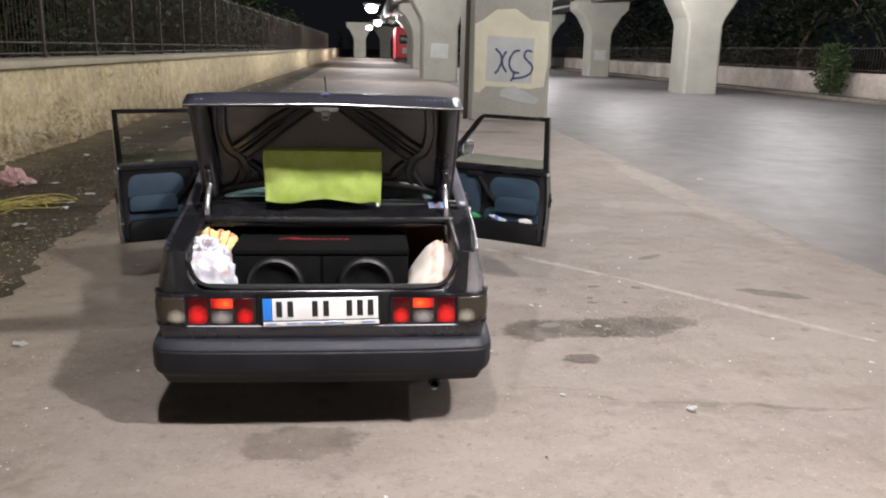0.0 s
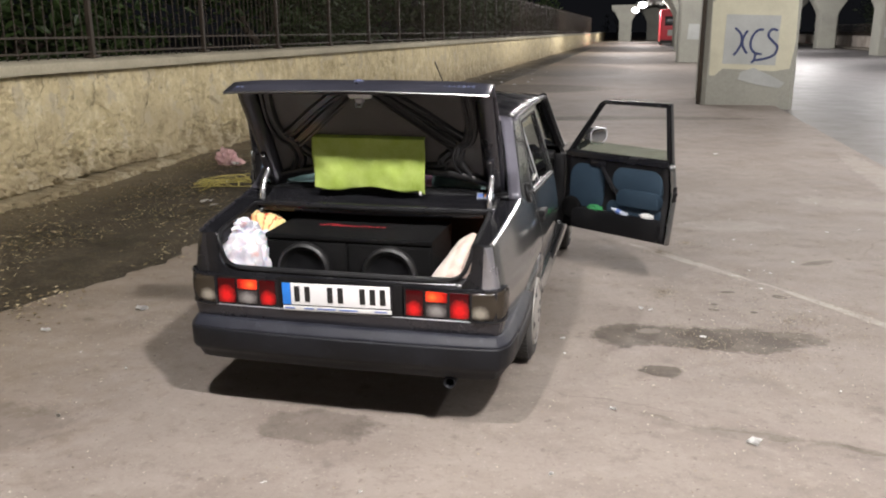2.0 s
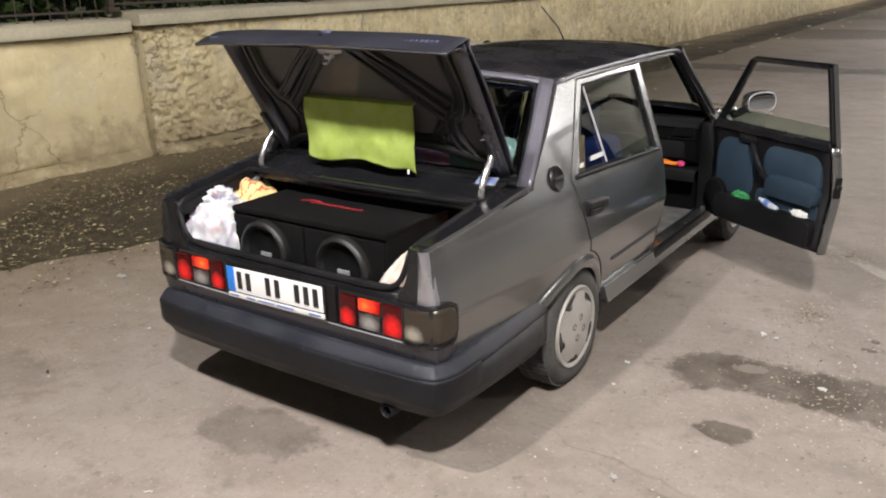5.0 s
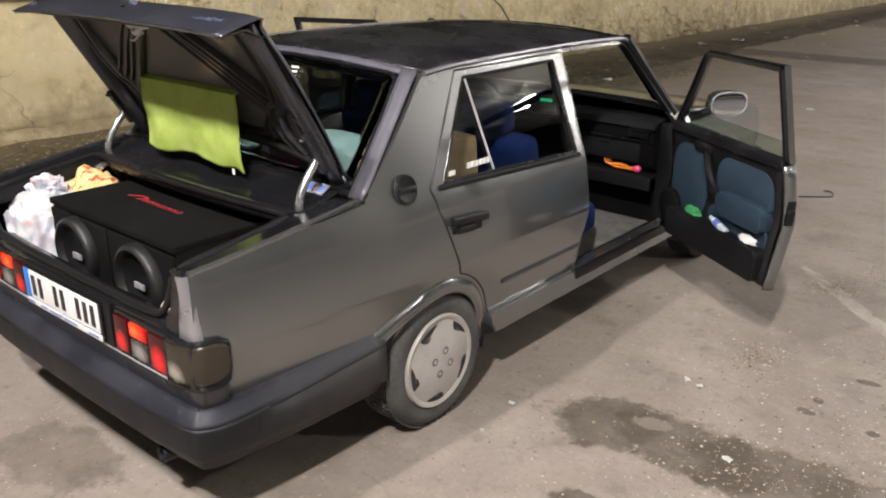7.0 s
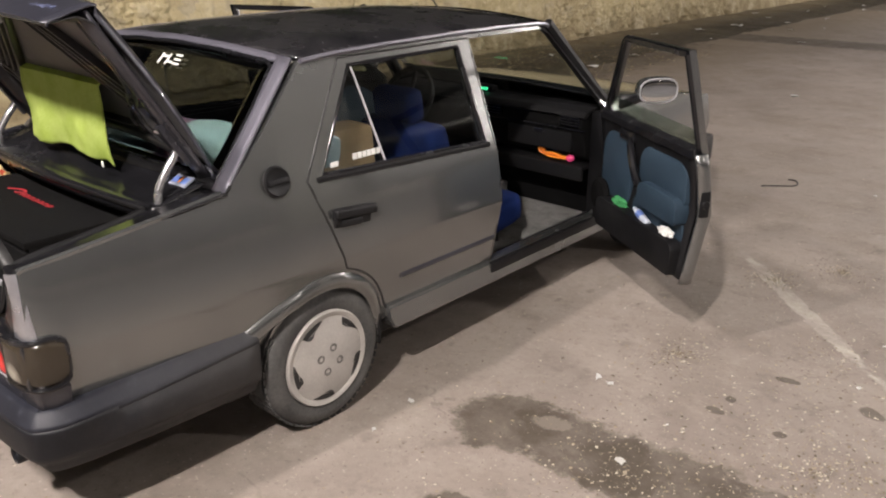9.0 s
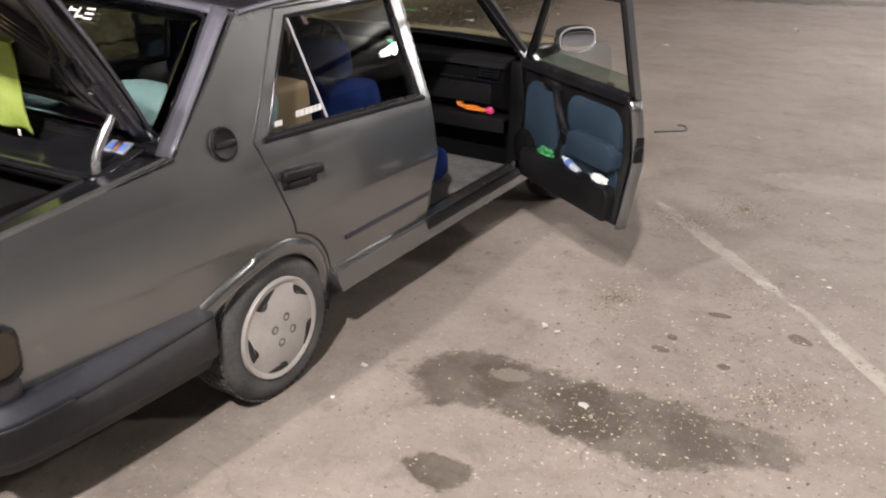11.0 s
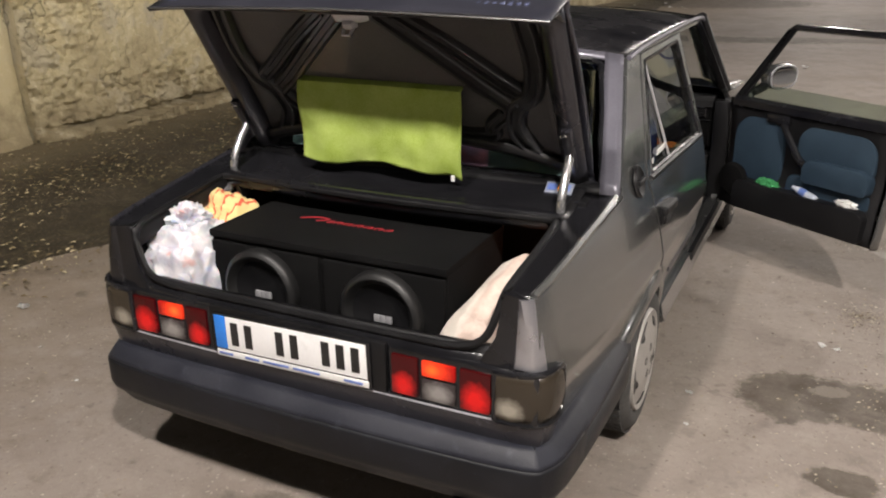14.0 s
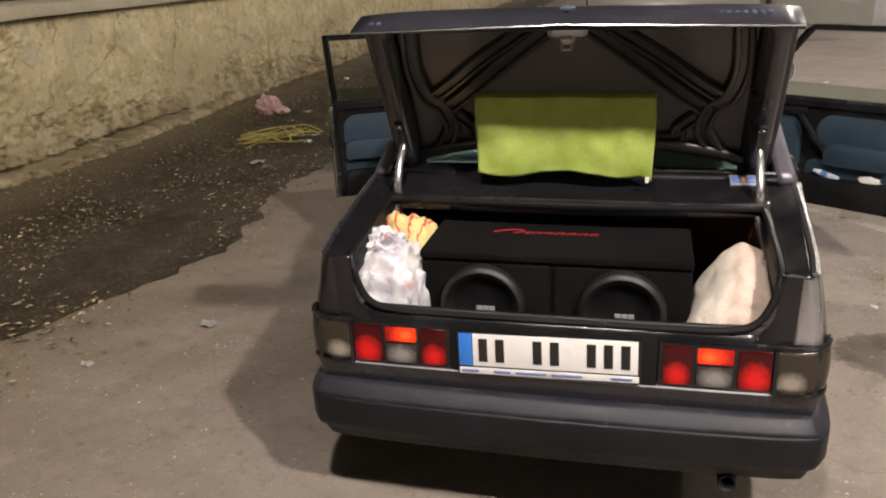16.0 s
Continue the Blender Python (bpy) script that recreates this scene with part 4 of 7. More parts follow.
def plants():
    for i, y in enumerate((8.5, 12.0, 16.0, 20.5, 26.0, 33.0, 41.0, 52.0, 66.0, 85.0)):
        tree(-8.4 - 0.5 * (i % 3), y, 4.8 + (i % 3) * 0.6, 1.9, 3600 if y < 30 else 2600, 10 + i, 0.22, 0.11 if y < 30 else 0.17)
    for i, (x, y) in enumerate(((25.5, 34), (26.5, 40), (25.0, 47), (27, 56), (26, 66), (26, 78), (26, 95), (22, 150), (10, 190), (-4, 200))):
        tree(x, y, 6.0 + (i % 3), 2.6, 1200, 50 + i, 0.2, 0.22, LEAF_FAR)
    # the bush that hangs over the far wall
    th = thing("bush", "green bush hanging over the pale wall", "bush", pose(22.3, 38.5, 0))
    verts, faces = [], []
    rnd = random.Random(5)
    for k in range(1500):
        a, r = rnd.uniform(0, 6.28), rnd.random() ** 0.6
        z = 0.2 + 2.3 * rnd.random() ** 1.3
        wdt = 1.35 * math.sin(min(1, z / 1.6 + 0.30) * 1.6) * (0.75 + 0.5 * noise.noise(Vector((math.cos(a) * 2, math.sin(a) * 2, z * 1.5))))
        p = Vector((r * wdt * 0.6 * math.cos(a), r * wdt * math.sin(a), z))
        s = 0.09 * rnd.uniform(0.6, 1.5)
        q = Euler((rnd.uniform(-1, 1), rnd.uniform(-1, 1), rnd.uniform(0, 6.28))).to_matrix()
        b = len(verts)
        verts += [p + q @ Vector(v) * s for v in ((0, -1.4, 0), (0.4, 0, 0.1), (0, 1.4, -0.3), (-0.4, 0, 0.1))]
        faces += [(b, b + 1, b + 2), (b, b + 2, b + 3)]
    me = bpy.data.meshes.new("leaves")
    me.from_pydata(verts, [], faces)
    me.materials.append(LEAF)
    ob = new("leaves", me)
    ob.parent = th
    bm = bmesh.new()
    for k in range(5):
        tube(bm, [(0.1 * k - 0.2, 0.2 * k - 0.4, -0.1), (0.15 * k - 0.3, 0.3 * k - 0.6, 1.6)], 0.02, 5)
    part("stems", bm, BARK, th)


def red_bus():
    th = thing("bus", "red bus parked far off beside the piers", "bus", pose(4.9, 108.0, 0))
    part("body", boxes(((0, 5.0, 2.35), (2.5, 10.0, 3.9)), bevel=0.15), BUSRED, th)
    part("rear_window", boxes(((0.1, -0.02, 2.9), (1.7, 0.06, 1.1)), bevel=0.05), GLOSSBLACK, th)
    part("rear_panel", boxes(((0.3, -0.02, 1.5), (1.3, 0.06, 0.7)), bevel=0.05), GREYPATCH, th)
    part("bumper", boxes(((0, -0.05, 0.45), (2.4, 0.2, 0.35)), bevel=0.05), BUMPER, th)
    for x in (-1.05, 1.05):
        for y in (2.0, 8.0):
            bm = bmesh.new()
            lathe(bm, ((0.0, -0.13), (0.42, -0.13), (0.45, -0.1), (0.45, 0.1), (0.42, 0.13), (0.0, 0.13)), 20, "x", (x, y, 0.36))
            part("wheel", bm, RUBBER, th)


ground()
street_wall()
piers()
street_lamps()
far_side()
plants()
red_bus()

# ---- the car: x across from its middle line, y ahead of the rear axle, z up ----
CAR = (-0.193, 4.605)
car = thing("sedan_car", "dark grey metallic old sedan with open boot and front doors", "car", pose(CAR[0], CAR[1], 0))
WHEEL_Z, WHEELBASE, ARCH_R = 0.272, 2.49, 0.270
DOOR_HINGE_Y = 1.93

SECTION = [(p.x, p.y) for p in smooth_path([(0.20, 0.728, 0), (0.30, 0.745, 0), (0.45, 0.772, 0), (0.56, 0.7925, 0), (0.640, 0.8080, 0)], 6)] + [(p.x, p.y) for p in smooth_path([(0.652, 0.8085, 0), (0.72, 0.8005, 0), (0.80, 0.788, 0), (0.87, 0.774, 0), (0.92, 0.760, 0), (0.98, 0.741, 0), (1.15, 0.690, 0), (1.34, 0.632, 0)], 8)]


def side_x(y, z):
    """Half the car's width at that place."""
    w = interp(SECTION, z)
    if y < -0.1:
        w -= 0.062 * ((-0.1 - y) / 0.89) ** 1.6
    if y > 1.9:
        w -= 0.035 * ((y - 1.9) / 1.25) ** 2
    if y < -0.95:
        w -= 0.035 * ((-0.95 - y) / 0.045) ** 2
    return w


def arc(cy, cz, r, a0, a1, n):
    return [(cy + r * math.cos(radians(a0 + (a1 - a0) * i / n)), cz + r * math.sin(radians(a0 + (a1 - a0) * i / n))) for i in range(n + 1)]


OUTLINE = [(-0.985, 0.47), (-0.985, 0.70), (-0.972, 0.888), (-0.33, 0.968), (-0.10, 1.165), (0.06, 1.318), (0.10, 1.338), (1.0, 1.352), (1.56, 1.345), (1.92, 0.965), (2.0, 0.93), (2.6, 0.885), (3.14, 0.815), (3.165, 0.46), (2.9, 0.30), (-0.6, 0.30)]
ARCH_REAR = arc(0, 0.285, ARCH_R, 0, 360, 28)[:-1]
ARCH_FRONT = arc(WHEELBASE, 0.285, ARCH_R, 0, 360, 28)[:-1]
REAR_DOOR = [(0.245, 1.322), (-0.015, 0.945), (0.0, 0.90), (0.085, 0.66)] + arc(0, 0.285, 0.335, 72, 16, 6) + [(0.345, 0.345), (1.0, 0.345), (1.0, 0.90), (0.965, 1.328)]
REAR_WINDOW = [(0.055, 0.952), (0.285, 1.295), (0.895, 1.302), (0.945, 0.912)]
FRONT_DOOR = [(1.01, 0.345), (1.01, 0.90), (0.975, 1.328), (1.50, 1.325), (1.545, 1.30), (1.88, 0.945), (1.925, 0.90), (1.925, 0.42), (1.88, 0.345)]
FRONT_WINDOW = [(1.050, 0.925), (1.012, 1.308), (1.505, 1.306), (1.815, 0.965), (1.80, 0.935)]


def side_regions():
    """The flat side sheet, cut along every outline, as faces sorted by what they belong to."""
    bm = bmesh.new()
    ys, zs = np.linspace(-0.99, 3.17, 92), sorted([*np.linspace(0.29, 1.36, 30), 0.640, 0.652])
    g = [[bm.verts.new((0, y, z)) for z in zs] for y in ys]
    for i in range(len(ys) - 1):
        for j in range(len(zs) - 1):
            bm.faces.new((g[i][j], g[i + 1][j], g[i + 1][j + 1], g[i][j + 1]))
    for poly in (OUTLINE, ARCH_REAR, ARCH_FRONT, REAR_DOOR, REAR_WINDOW, FRONT_DOOR, FRONT_WINDOW):
        for (y1, z1), (y2, z2) in zip(poly, poly[1:] + poly[:1]):
            lo, hi = (min(y1, y2) - 1e-4, min(z1, z2) - 1e-4), (max(y1, y2) + 1e-4, max(z1, z2) + 1e-4)
            near = [f for f in bm.faces if max(v.co.y for v in f.verts) > lo[0] and min(v.co.y for v in f.verts) < hi[0] and max(v.co.z for v in f.verts) > lo[1] and min(v.co.z for v in f.verts) < hi[1]]
            if not near:
                continue
            geom = list({x for f in near for x in (*f.verts, *f.edges)}) + near
            bmesh.ops.bisect_plane(bm, geom=geom, dist=1e-5, plane_co=(0, y1, z1), plane_no=(0, -(z2 - z1), y2 - y1))
    found = {}
    for f in bm.faces:
        c = f.calc_center_median()
        y, z = c.y, c.z
        if not inside(OUTLINE, y, z) or inside(ARCH_REAR, y, z) or inside(ARCH_FRONT, y, z):
            continue
        if inside(REAR_DOOR, y, z):
            key = None if inside(REAR_WINDOW, y, z) else "rear_door"
        elif inside(FRONT_DOOR, y, z):
            key = None if inside(FRONT_WINDOW, y, z) else "front_door"
        else:
            key = "pillar_skin" if y > 1.5 and z > 0.965 else "quarter_panel" if y < 1.5 else "front_wing"
        if key:
            found.setdefault(key, []).append([(v.co.y, v.co.z) for v in f.verts])
    bm.free()
    return found


REGIONS = side_regions()


def skin(key, s, origin=(0, 0, 0), inset=0.0):
    """One panel of the car's side; s is 1 for its right side and -1 for its left."""
    bm = bmesh.new()
    seen = {}
    for face in REGIONS[key]:
        vs = []
        for y, z in face:
            k = (round(y, 5), round(z, 5))
            if k not in seen:
                seen[k] = bm.verts.new((s * (side_x(y, z) - inset) - origin[0], y - origin[1], z - origin[2]))
            if seen[k] not in vs:
                vs.append(seen[k])
        if len(vs) > 2:
            bm.faces.new(vs if s > 0 else vs[::-1])
    return bm


def shell(bm, s, depth):
    """Gives a side panel a folded-in rim of that depth."""
    rim = [e for e in bm.edges if e.is_boundary]
    out = bmesh.ops.extrude_edge_only(bm, edges=rim)
    for v in out["geom"]:
        if isinstance(v, bmesh.types.BMVert):
            v.co.x -= s * depth
    return bm


def pane(poly, s, inset, origin=(0, 0, 0)):
    bm = bmesh.new()
    a = [bm.verts.new((s * (side_x(y, z) - inset) - origin[0], y - origin[1], z - origin[2])) for y, z in poly]
    b = [bm.verts.new((s * (side_x(y, z) - inset - 0.005) - origin[0], y - origin[1], z - origin[2])) for y, z in poly]
    bm.faces.new(a)
    bm.faces.new(b[::-1])
    n = len(a)
    for i in range(n):
        bm.faces.new((a[i], a[(i + 1) % n], b[(i + 1) % n], b[i]))
    return bm


def side_line(poly, s, proud, r, origin=(0, 0, 0), closed=True, flat=1.0, step=3):
    """A bead along an outline on the car's side."""
    pts = []
    ring = poly + poly[:1] if closed else poly
    for (y1, z1), (y2, z2) in zip(ring, ring[1:]):
        for k in range(step):
            y, z = y1 + (y2 - y1) * k / step, z1 + (z2 - z1) * k / step
            pts.append((s * (side_x(y, z) + proud) - origin[0], y - origin[1], z - origin[2]))
    if not closed:
        y, z = ring[-1]
        pts.append((s * (side_x(y, z) + proud) - origin[0], y - origin[1], z - origin[2]))
    return tube(bmesh.new(), pts, r, 6, closed=closed, flat=flat, up=(1, 0, 0))


def body_sides():
    for s in (1, -1):
        part("quarter_panel", shell(skin("quarter_panel", s), s, 0.03), PAINT, car, "dark grey metallic side panel")
        part("pillar_skin", shell(skin("pillar_skin", s), s, 0.03), BLACK, car, "black windscreen pillar skin")
        part("front_wing", shell(skin("front_wing", s), s, 0.03), PAINT, car)
        door = part("rear_door", shell(skin("rear_door", s, inset=-0.001), s, 0.035), PAINT, car, "closed rear door in grey metallic paint")
        part("shut_line", side_line(REAR_DOOR, s, -0.005, 0.0075), INK, door, "dark gap round the door")
        part("window_seal", side_line(REAR_WINDOW, s, -0.004, 0.009), GLOSSBLACK, door, "black rubber window seal")
        part("waist_seal", side_line([(0.03, 0.940), (0.96, 0.900)], s, -0.001, 0.012, closed=False), BLACK, door, "black waist rubber")
        part("divider_bar", side_line([(0.30, 1.30), (0.365, 0.94)], s, -0.006, 0.0045, closed=False), SILVER, door, "bright window divider bar")
        g = part("window_pane", pane(REAR_WINDOW, s, 0.014), DARKGLASS, door, "tinted side window glass")
        g.visible_shadow = False
        # recessed pull handle
        bm = bmesh.new()
        hx = side_x(0.16, 0.79)
        tilt = Matrix.Rotation(radians(-5), 4, "X")
        box(bm, (s * (hx + 0.001), 0.150, 0.792), (0.016, 0.175, 0.070), 0.030, tilt, seg=5)
        box(bm, (s * (hx + 0.013), 0.158, 0.808), (0.026, 0.200, 0.036), 0.015, tilt, seg=4)
        box(bm, (s * (hx + 0.009), 0.135, 0.774), (0.022, 0.105, 0.030), 0.013, tilt, seg=4)
        lathe(bm, ((0.0, 0.010), (0.010, 0.010), (0.013, 0.006), (0.013, -0.004)), 14, "x", (s * (hx + 0.004), 0.078, 0.790))
        part("door_handle", bm, BLACK, door, "black recessed door handle")
        # sticker bars at the foot of the quarter light, unreadable words
        for y, z, w, h in ((0.125, 0.975, 0.045, 0.018), (0.285, 0.985, 0.14, 0.022)):
            bm = bmesh.new()
            n = 1 if w < 0.1 else 6
            for k in range(n):
                yk = y - w / 2 + (k + 0.5) * w / n
                box(bm, (s * (side_x(yk, z) - 0.008), yk, z), (0.003, w / n * 0.78, h))
            part("sticker", bm, PAPER, door, "white lettering sticker")
        # filler cap or vent disc on the rear pillar
        bm = bmesh.new()
        cx = side_x(-0.14, 0.972)
        lathe(bm, ((0.0, 0.004), (0.042, 0.004), (0.047, 0.008), (0.050, 0.003), (0.050, -0.006)), 28, "x")
        cap = part("pillar_disc", bm, BLACK, car, "round black filler cap on the pillar", pose(s * (cx + 0.007), -0.14, 0.972, 0, 0, 0 if s > 0 else 180) @ pose(0, 0, 0, 0, -15, 0))
        bm = bmesh.new()
        box(bm, (0.011, 0, 0), (0.008, 0.080, 0.018), 0.004)
        part("grip", bm, BLACK, cap, "black grip bar")
        bm = bmesh.new()
        lathe(bm, ((0.0515, 0.0), (0.053, 0.003), (0.055, 0.0)), 28, "x")
        part("ring", bm, PAINT_RIB, cap, "thin dark ring")
        # lower crease strip, its shade put in as dark colour, and sill
        part("crease_strip", side_line([(0.40, 0.475), (0.995, 0.475)], s, 0.002, 0.012, closed=False, flat=0.4), LIDPAINT, door, "dark strip standing in for the shaded door crease")
        bm = bmesh.new()
        pts = [(0.335, 0.30), (0.335, 0.352), (2.16, 0.352), (2.16, 0.30), (2.14, 0.255), (0.36, 0.255)]
        lo = [bm.verts.new((s * 0.70, y, z)) for y, z in pts]
        hi = [bm.verts.new((s * (0.788 if z < 0.35 else 0.772), y, z)) for y, z in pts]
        bm.faces.new(lo)
        bm.faces.new(hi)
        for i in range(6):
            bm.faces.new((lo[i], lo[(i + 1) % 6], hi[(i + 1) % 6], hi[i]))
        bmesh.ops.bevel(bm, geom=bm.edges[:], offset=0.008, segments=2, affect="EDGES")
        part("sill_skirt", bm, PAINT, car, "grey sill skirt below the doors")
        # wheel arch lips
        for cy in (0.0, WHEELBASE):
            bm = bmesh.new()
            rings = []
            for i, (y, z) in enumerate(arc(cy, 0.285, 1.0, 152 if cy == 0 else 196, -14, 34)):
                ang = 152 - 166 * i / 34
                tail = 1.0 + (0.30 * (max(0.0, ang - 105) / 47) ** 2 if cy == 0 else 0.0)
                d = ((y - cy) * tail, (z - 0.285) * tail)
                ring = []
                for r, o in ((ARCH_R - 0.010, -0.05), (ARCH_R - 0.008, 0.012), (ARCH_R + 0.004, 0.020), (ARCH_R + 0.022, 0.018), (ARCH_R + 0.044, 0.003), (ARCH_R + 0.050, -0.012)):
                    yy, zz = cy + d[0] * r, 0.285 + d[1] * r
                    ring.append(bm.verts.new((s * (side_x(yy, max(zz, 0.28)) + o), yy, zz)))
                rings.append(ring)
            for p, q in zip(rings, rings[1:]):
                for k in range(5):
                    bm.faces.new((p[k], p[k + 1], q[k + 1], q[k]))
            part("arch_flare", bm, PAINT, car, "grey wheel arch flare", solid=0.006)
            # dark wheel housing
            bm = bmesh.new()
            sheet(bm, lambda u, v: (s * (0.775 - 0.36 * v), cy + (ARCH_R + 0.02) * math.cos(math.pi * (1.15 * u - 0.075)), 0.285 + (ARCH_R + 0.02) * math.sin(math.pi * (1.15 * u - 0.075))), 20, 2)
            part("wheel_housing", bm, BLACK, car, "black wheel housing", solid=0.006)


def wheels():
    tyre = bmesh.new()
    R, r = WHEEL_Z, 0.187
    lathe(tyre, ((r, -0.165), (r + 0.03, -0.172), (R - 0.03, -0.165), (R - 0.006, -0.145), (R, -0.11), (R, -0.045), (R - 0.006, -0.014), (R - 0.028, 0.006), (r + 0.03, 0.010), (r + 0.004, 0.002), (r - 0.008, -0.02), (r - 0.008, -0.15), (r, -0.165)), 48, "x")
    tyre_mesh = mesh_of(tyre, "tyre", RUBBER)
    tread = bmesh.new()
    for k in range(56):
        a = 2 * math.pi * k / 56
        for x in (-0.135, -0.095, -0.06, -0.025):
            c = Matrix.Rotation(a, 4, "X") @ Vector((x, 0, R + 0.0005))
            made = bmesh.ops.create_cube(tread, size=1.0)["verts"]
            mm = Matrix.Translation(c) @ Matrix.Rotation(a, 4, "X") @ Matrix.Diagonal((0.028, 0.021, 0.006, 1))
            for v in made:
                v.co = mm @ v.co
    tread_mesh = mesh_of(tread, "tread", RUBBER, smooth=False)
    cap = bmesh.new()
    lathe(cap, ((0.186, -0.02), (0.189, 0.004), (0.184, 0.013), (0.174, 0.012), (0.166, 0.006), (0.15, 0.010), (0.10, 0.019), (0.05, 0.023), (0.0, 0.024)), 48, "x")
    cap_mesh = mesh_of(cap, "hubcap", HUBCAP)
    slot = bmesh.new()
    outer = arc(0, 0, 0.161, -20, 16, 8)
    inner = [(math.cos(radians(a)) * (0.159 - 0.026 * f), math.sin(radians(a)) * (0.159 - 0.026 * f)) for a, f in ((15, 0.55), (11, 0.95), (4, 1.0), (-4, 0.72), (-12, 0.4))]
    pts = outer + inner
    lo = [slot.verts.new((0.000, y, z)) for y, z in pts]
    hi = [slot.verts.new((0.0175 if math.hypot(y, z) < 0.14 else 0.0105, y, z)) for y, z in pts]
    slot.faces.new(lo)
    slot.faces.new(hi)
    for i in range(len(pts)):
        slot.faces.new((lo[i], lo[(i + 1) % len(pts)], hi[(i + 1) % len(pts)], hi[i]))
    slot_mesh = mesh_of(slot, "slot", INK, smooth=False)
    nut = bmesh.new()
    lathe(nut, ((0.016, 0.018), (0.016, 0.0245), (0.013, 0.0255), (0.009, 0.023), (0.0, 0.0225)), 14, "x")
    nut_mesh = mesh_of(nut, "bolt_hole", surface("bolt_recess", (0.10, 0.10, 0.09), (0.16, 0.15, 0.14), 0.6))
    for s in (1, -1):
        for y in (0.0, WHEELBASE):
            w = new("tyre", tyre_mesh)
            w.name = "wheel"
            w.parent = car
            turn = 25 if y == 0 else 8
            w.matrix_basis = pose(s * 0.783, y, WHEEL_Z, 0, 0, 0 if s > 0 else 180) @ pose(0, 0, 0, turn, 0, 0)
            tagged(w, "worn tyre with a grey plastic hubcap")
            for name, me in (("tread", tread_mesh), ("hubcap", cap_mesh)):
                o = new(name, me)
                o.parent = w
            for k in range(5):
                o = new("slot", slot_mesh)
                o.parent = w
                o.matrix_basis = pose(0.001, 0, 0, 72 * k + 20, 0, 0)
            for k in range(4):
                o = new("bolt_hole", nut_mesh)
                o.parent = w
                a = radians(90 * k + 45)
                o.matrix_basis = pose(0, 0.047 * math.cos(a), 0.047 * math.sin(a))


def roof_z(x, y):
    e = 1.343 + 0.008 * math.sin(math.pi * max(0, min(1, (y - 0.1) / 1.46)))
    f = min(1.0, (y - 0.03) / 0.30, (1.63 - y) / 0.35)
    return e + 0.050 * (1 - (x / 0.64) ** 2) * (0.35 + 0.65 * max(0.0, f) ** 0.6) - 0.012 * abs(x / 0.64) ** 6


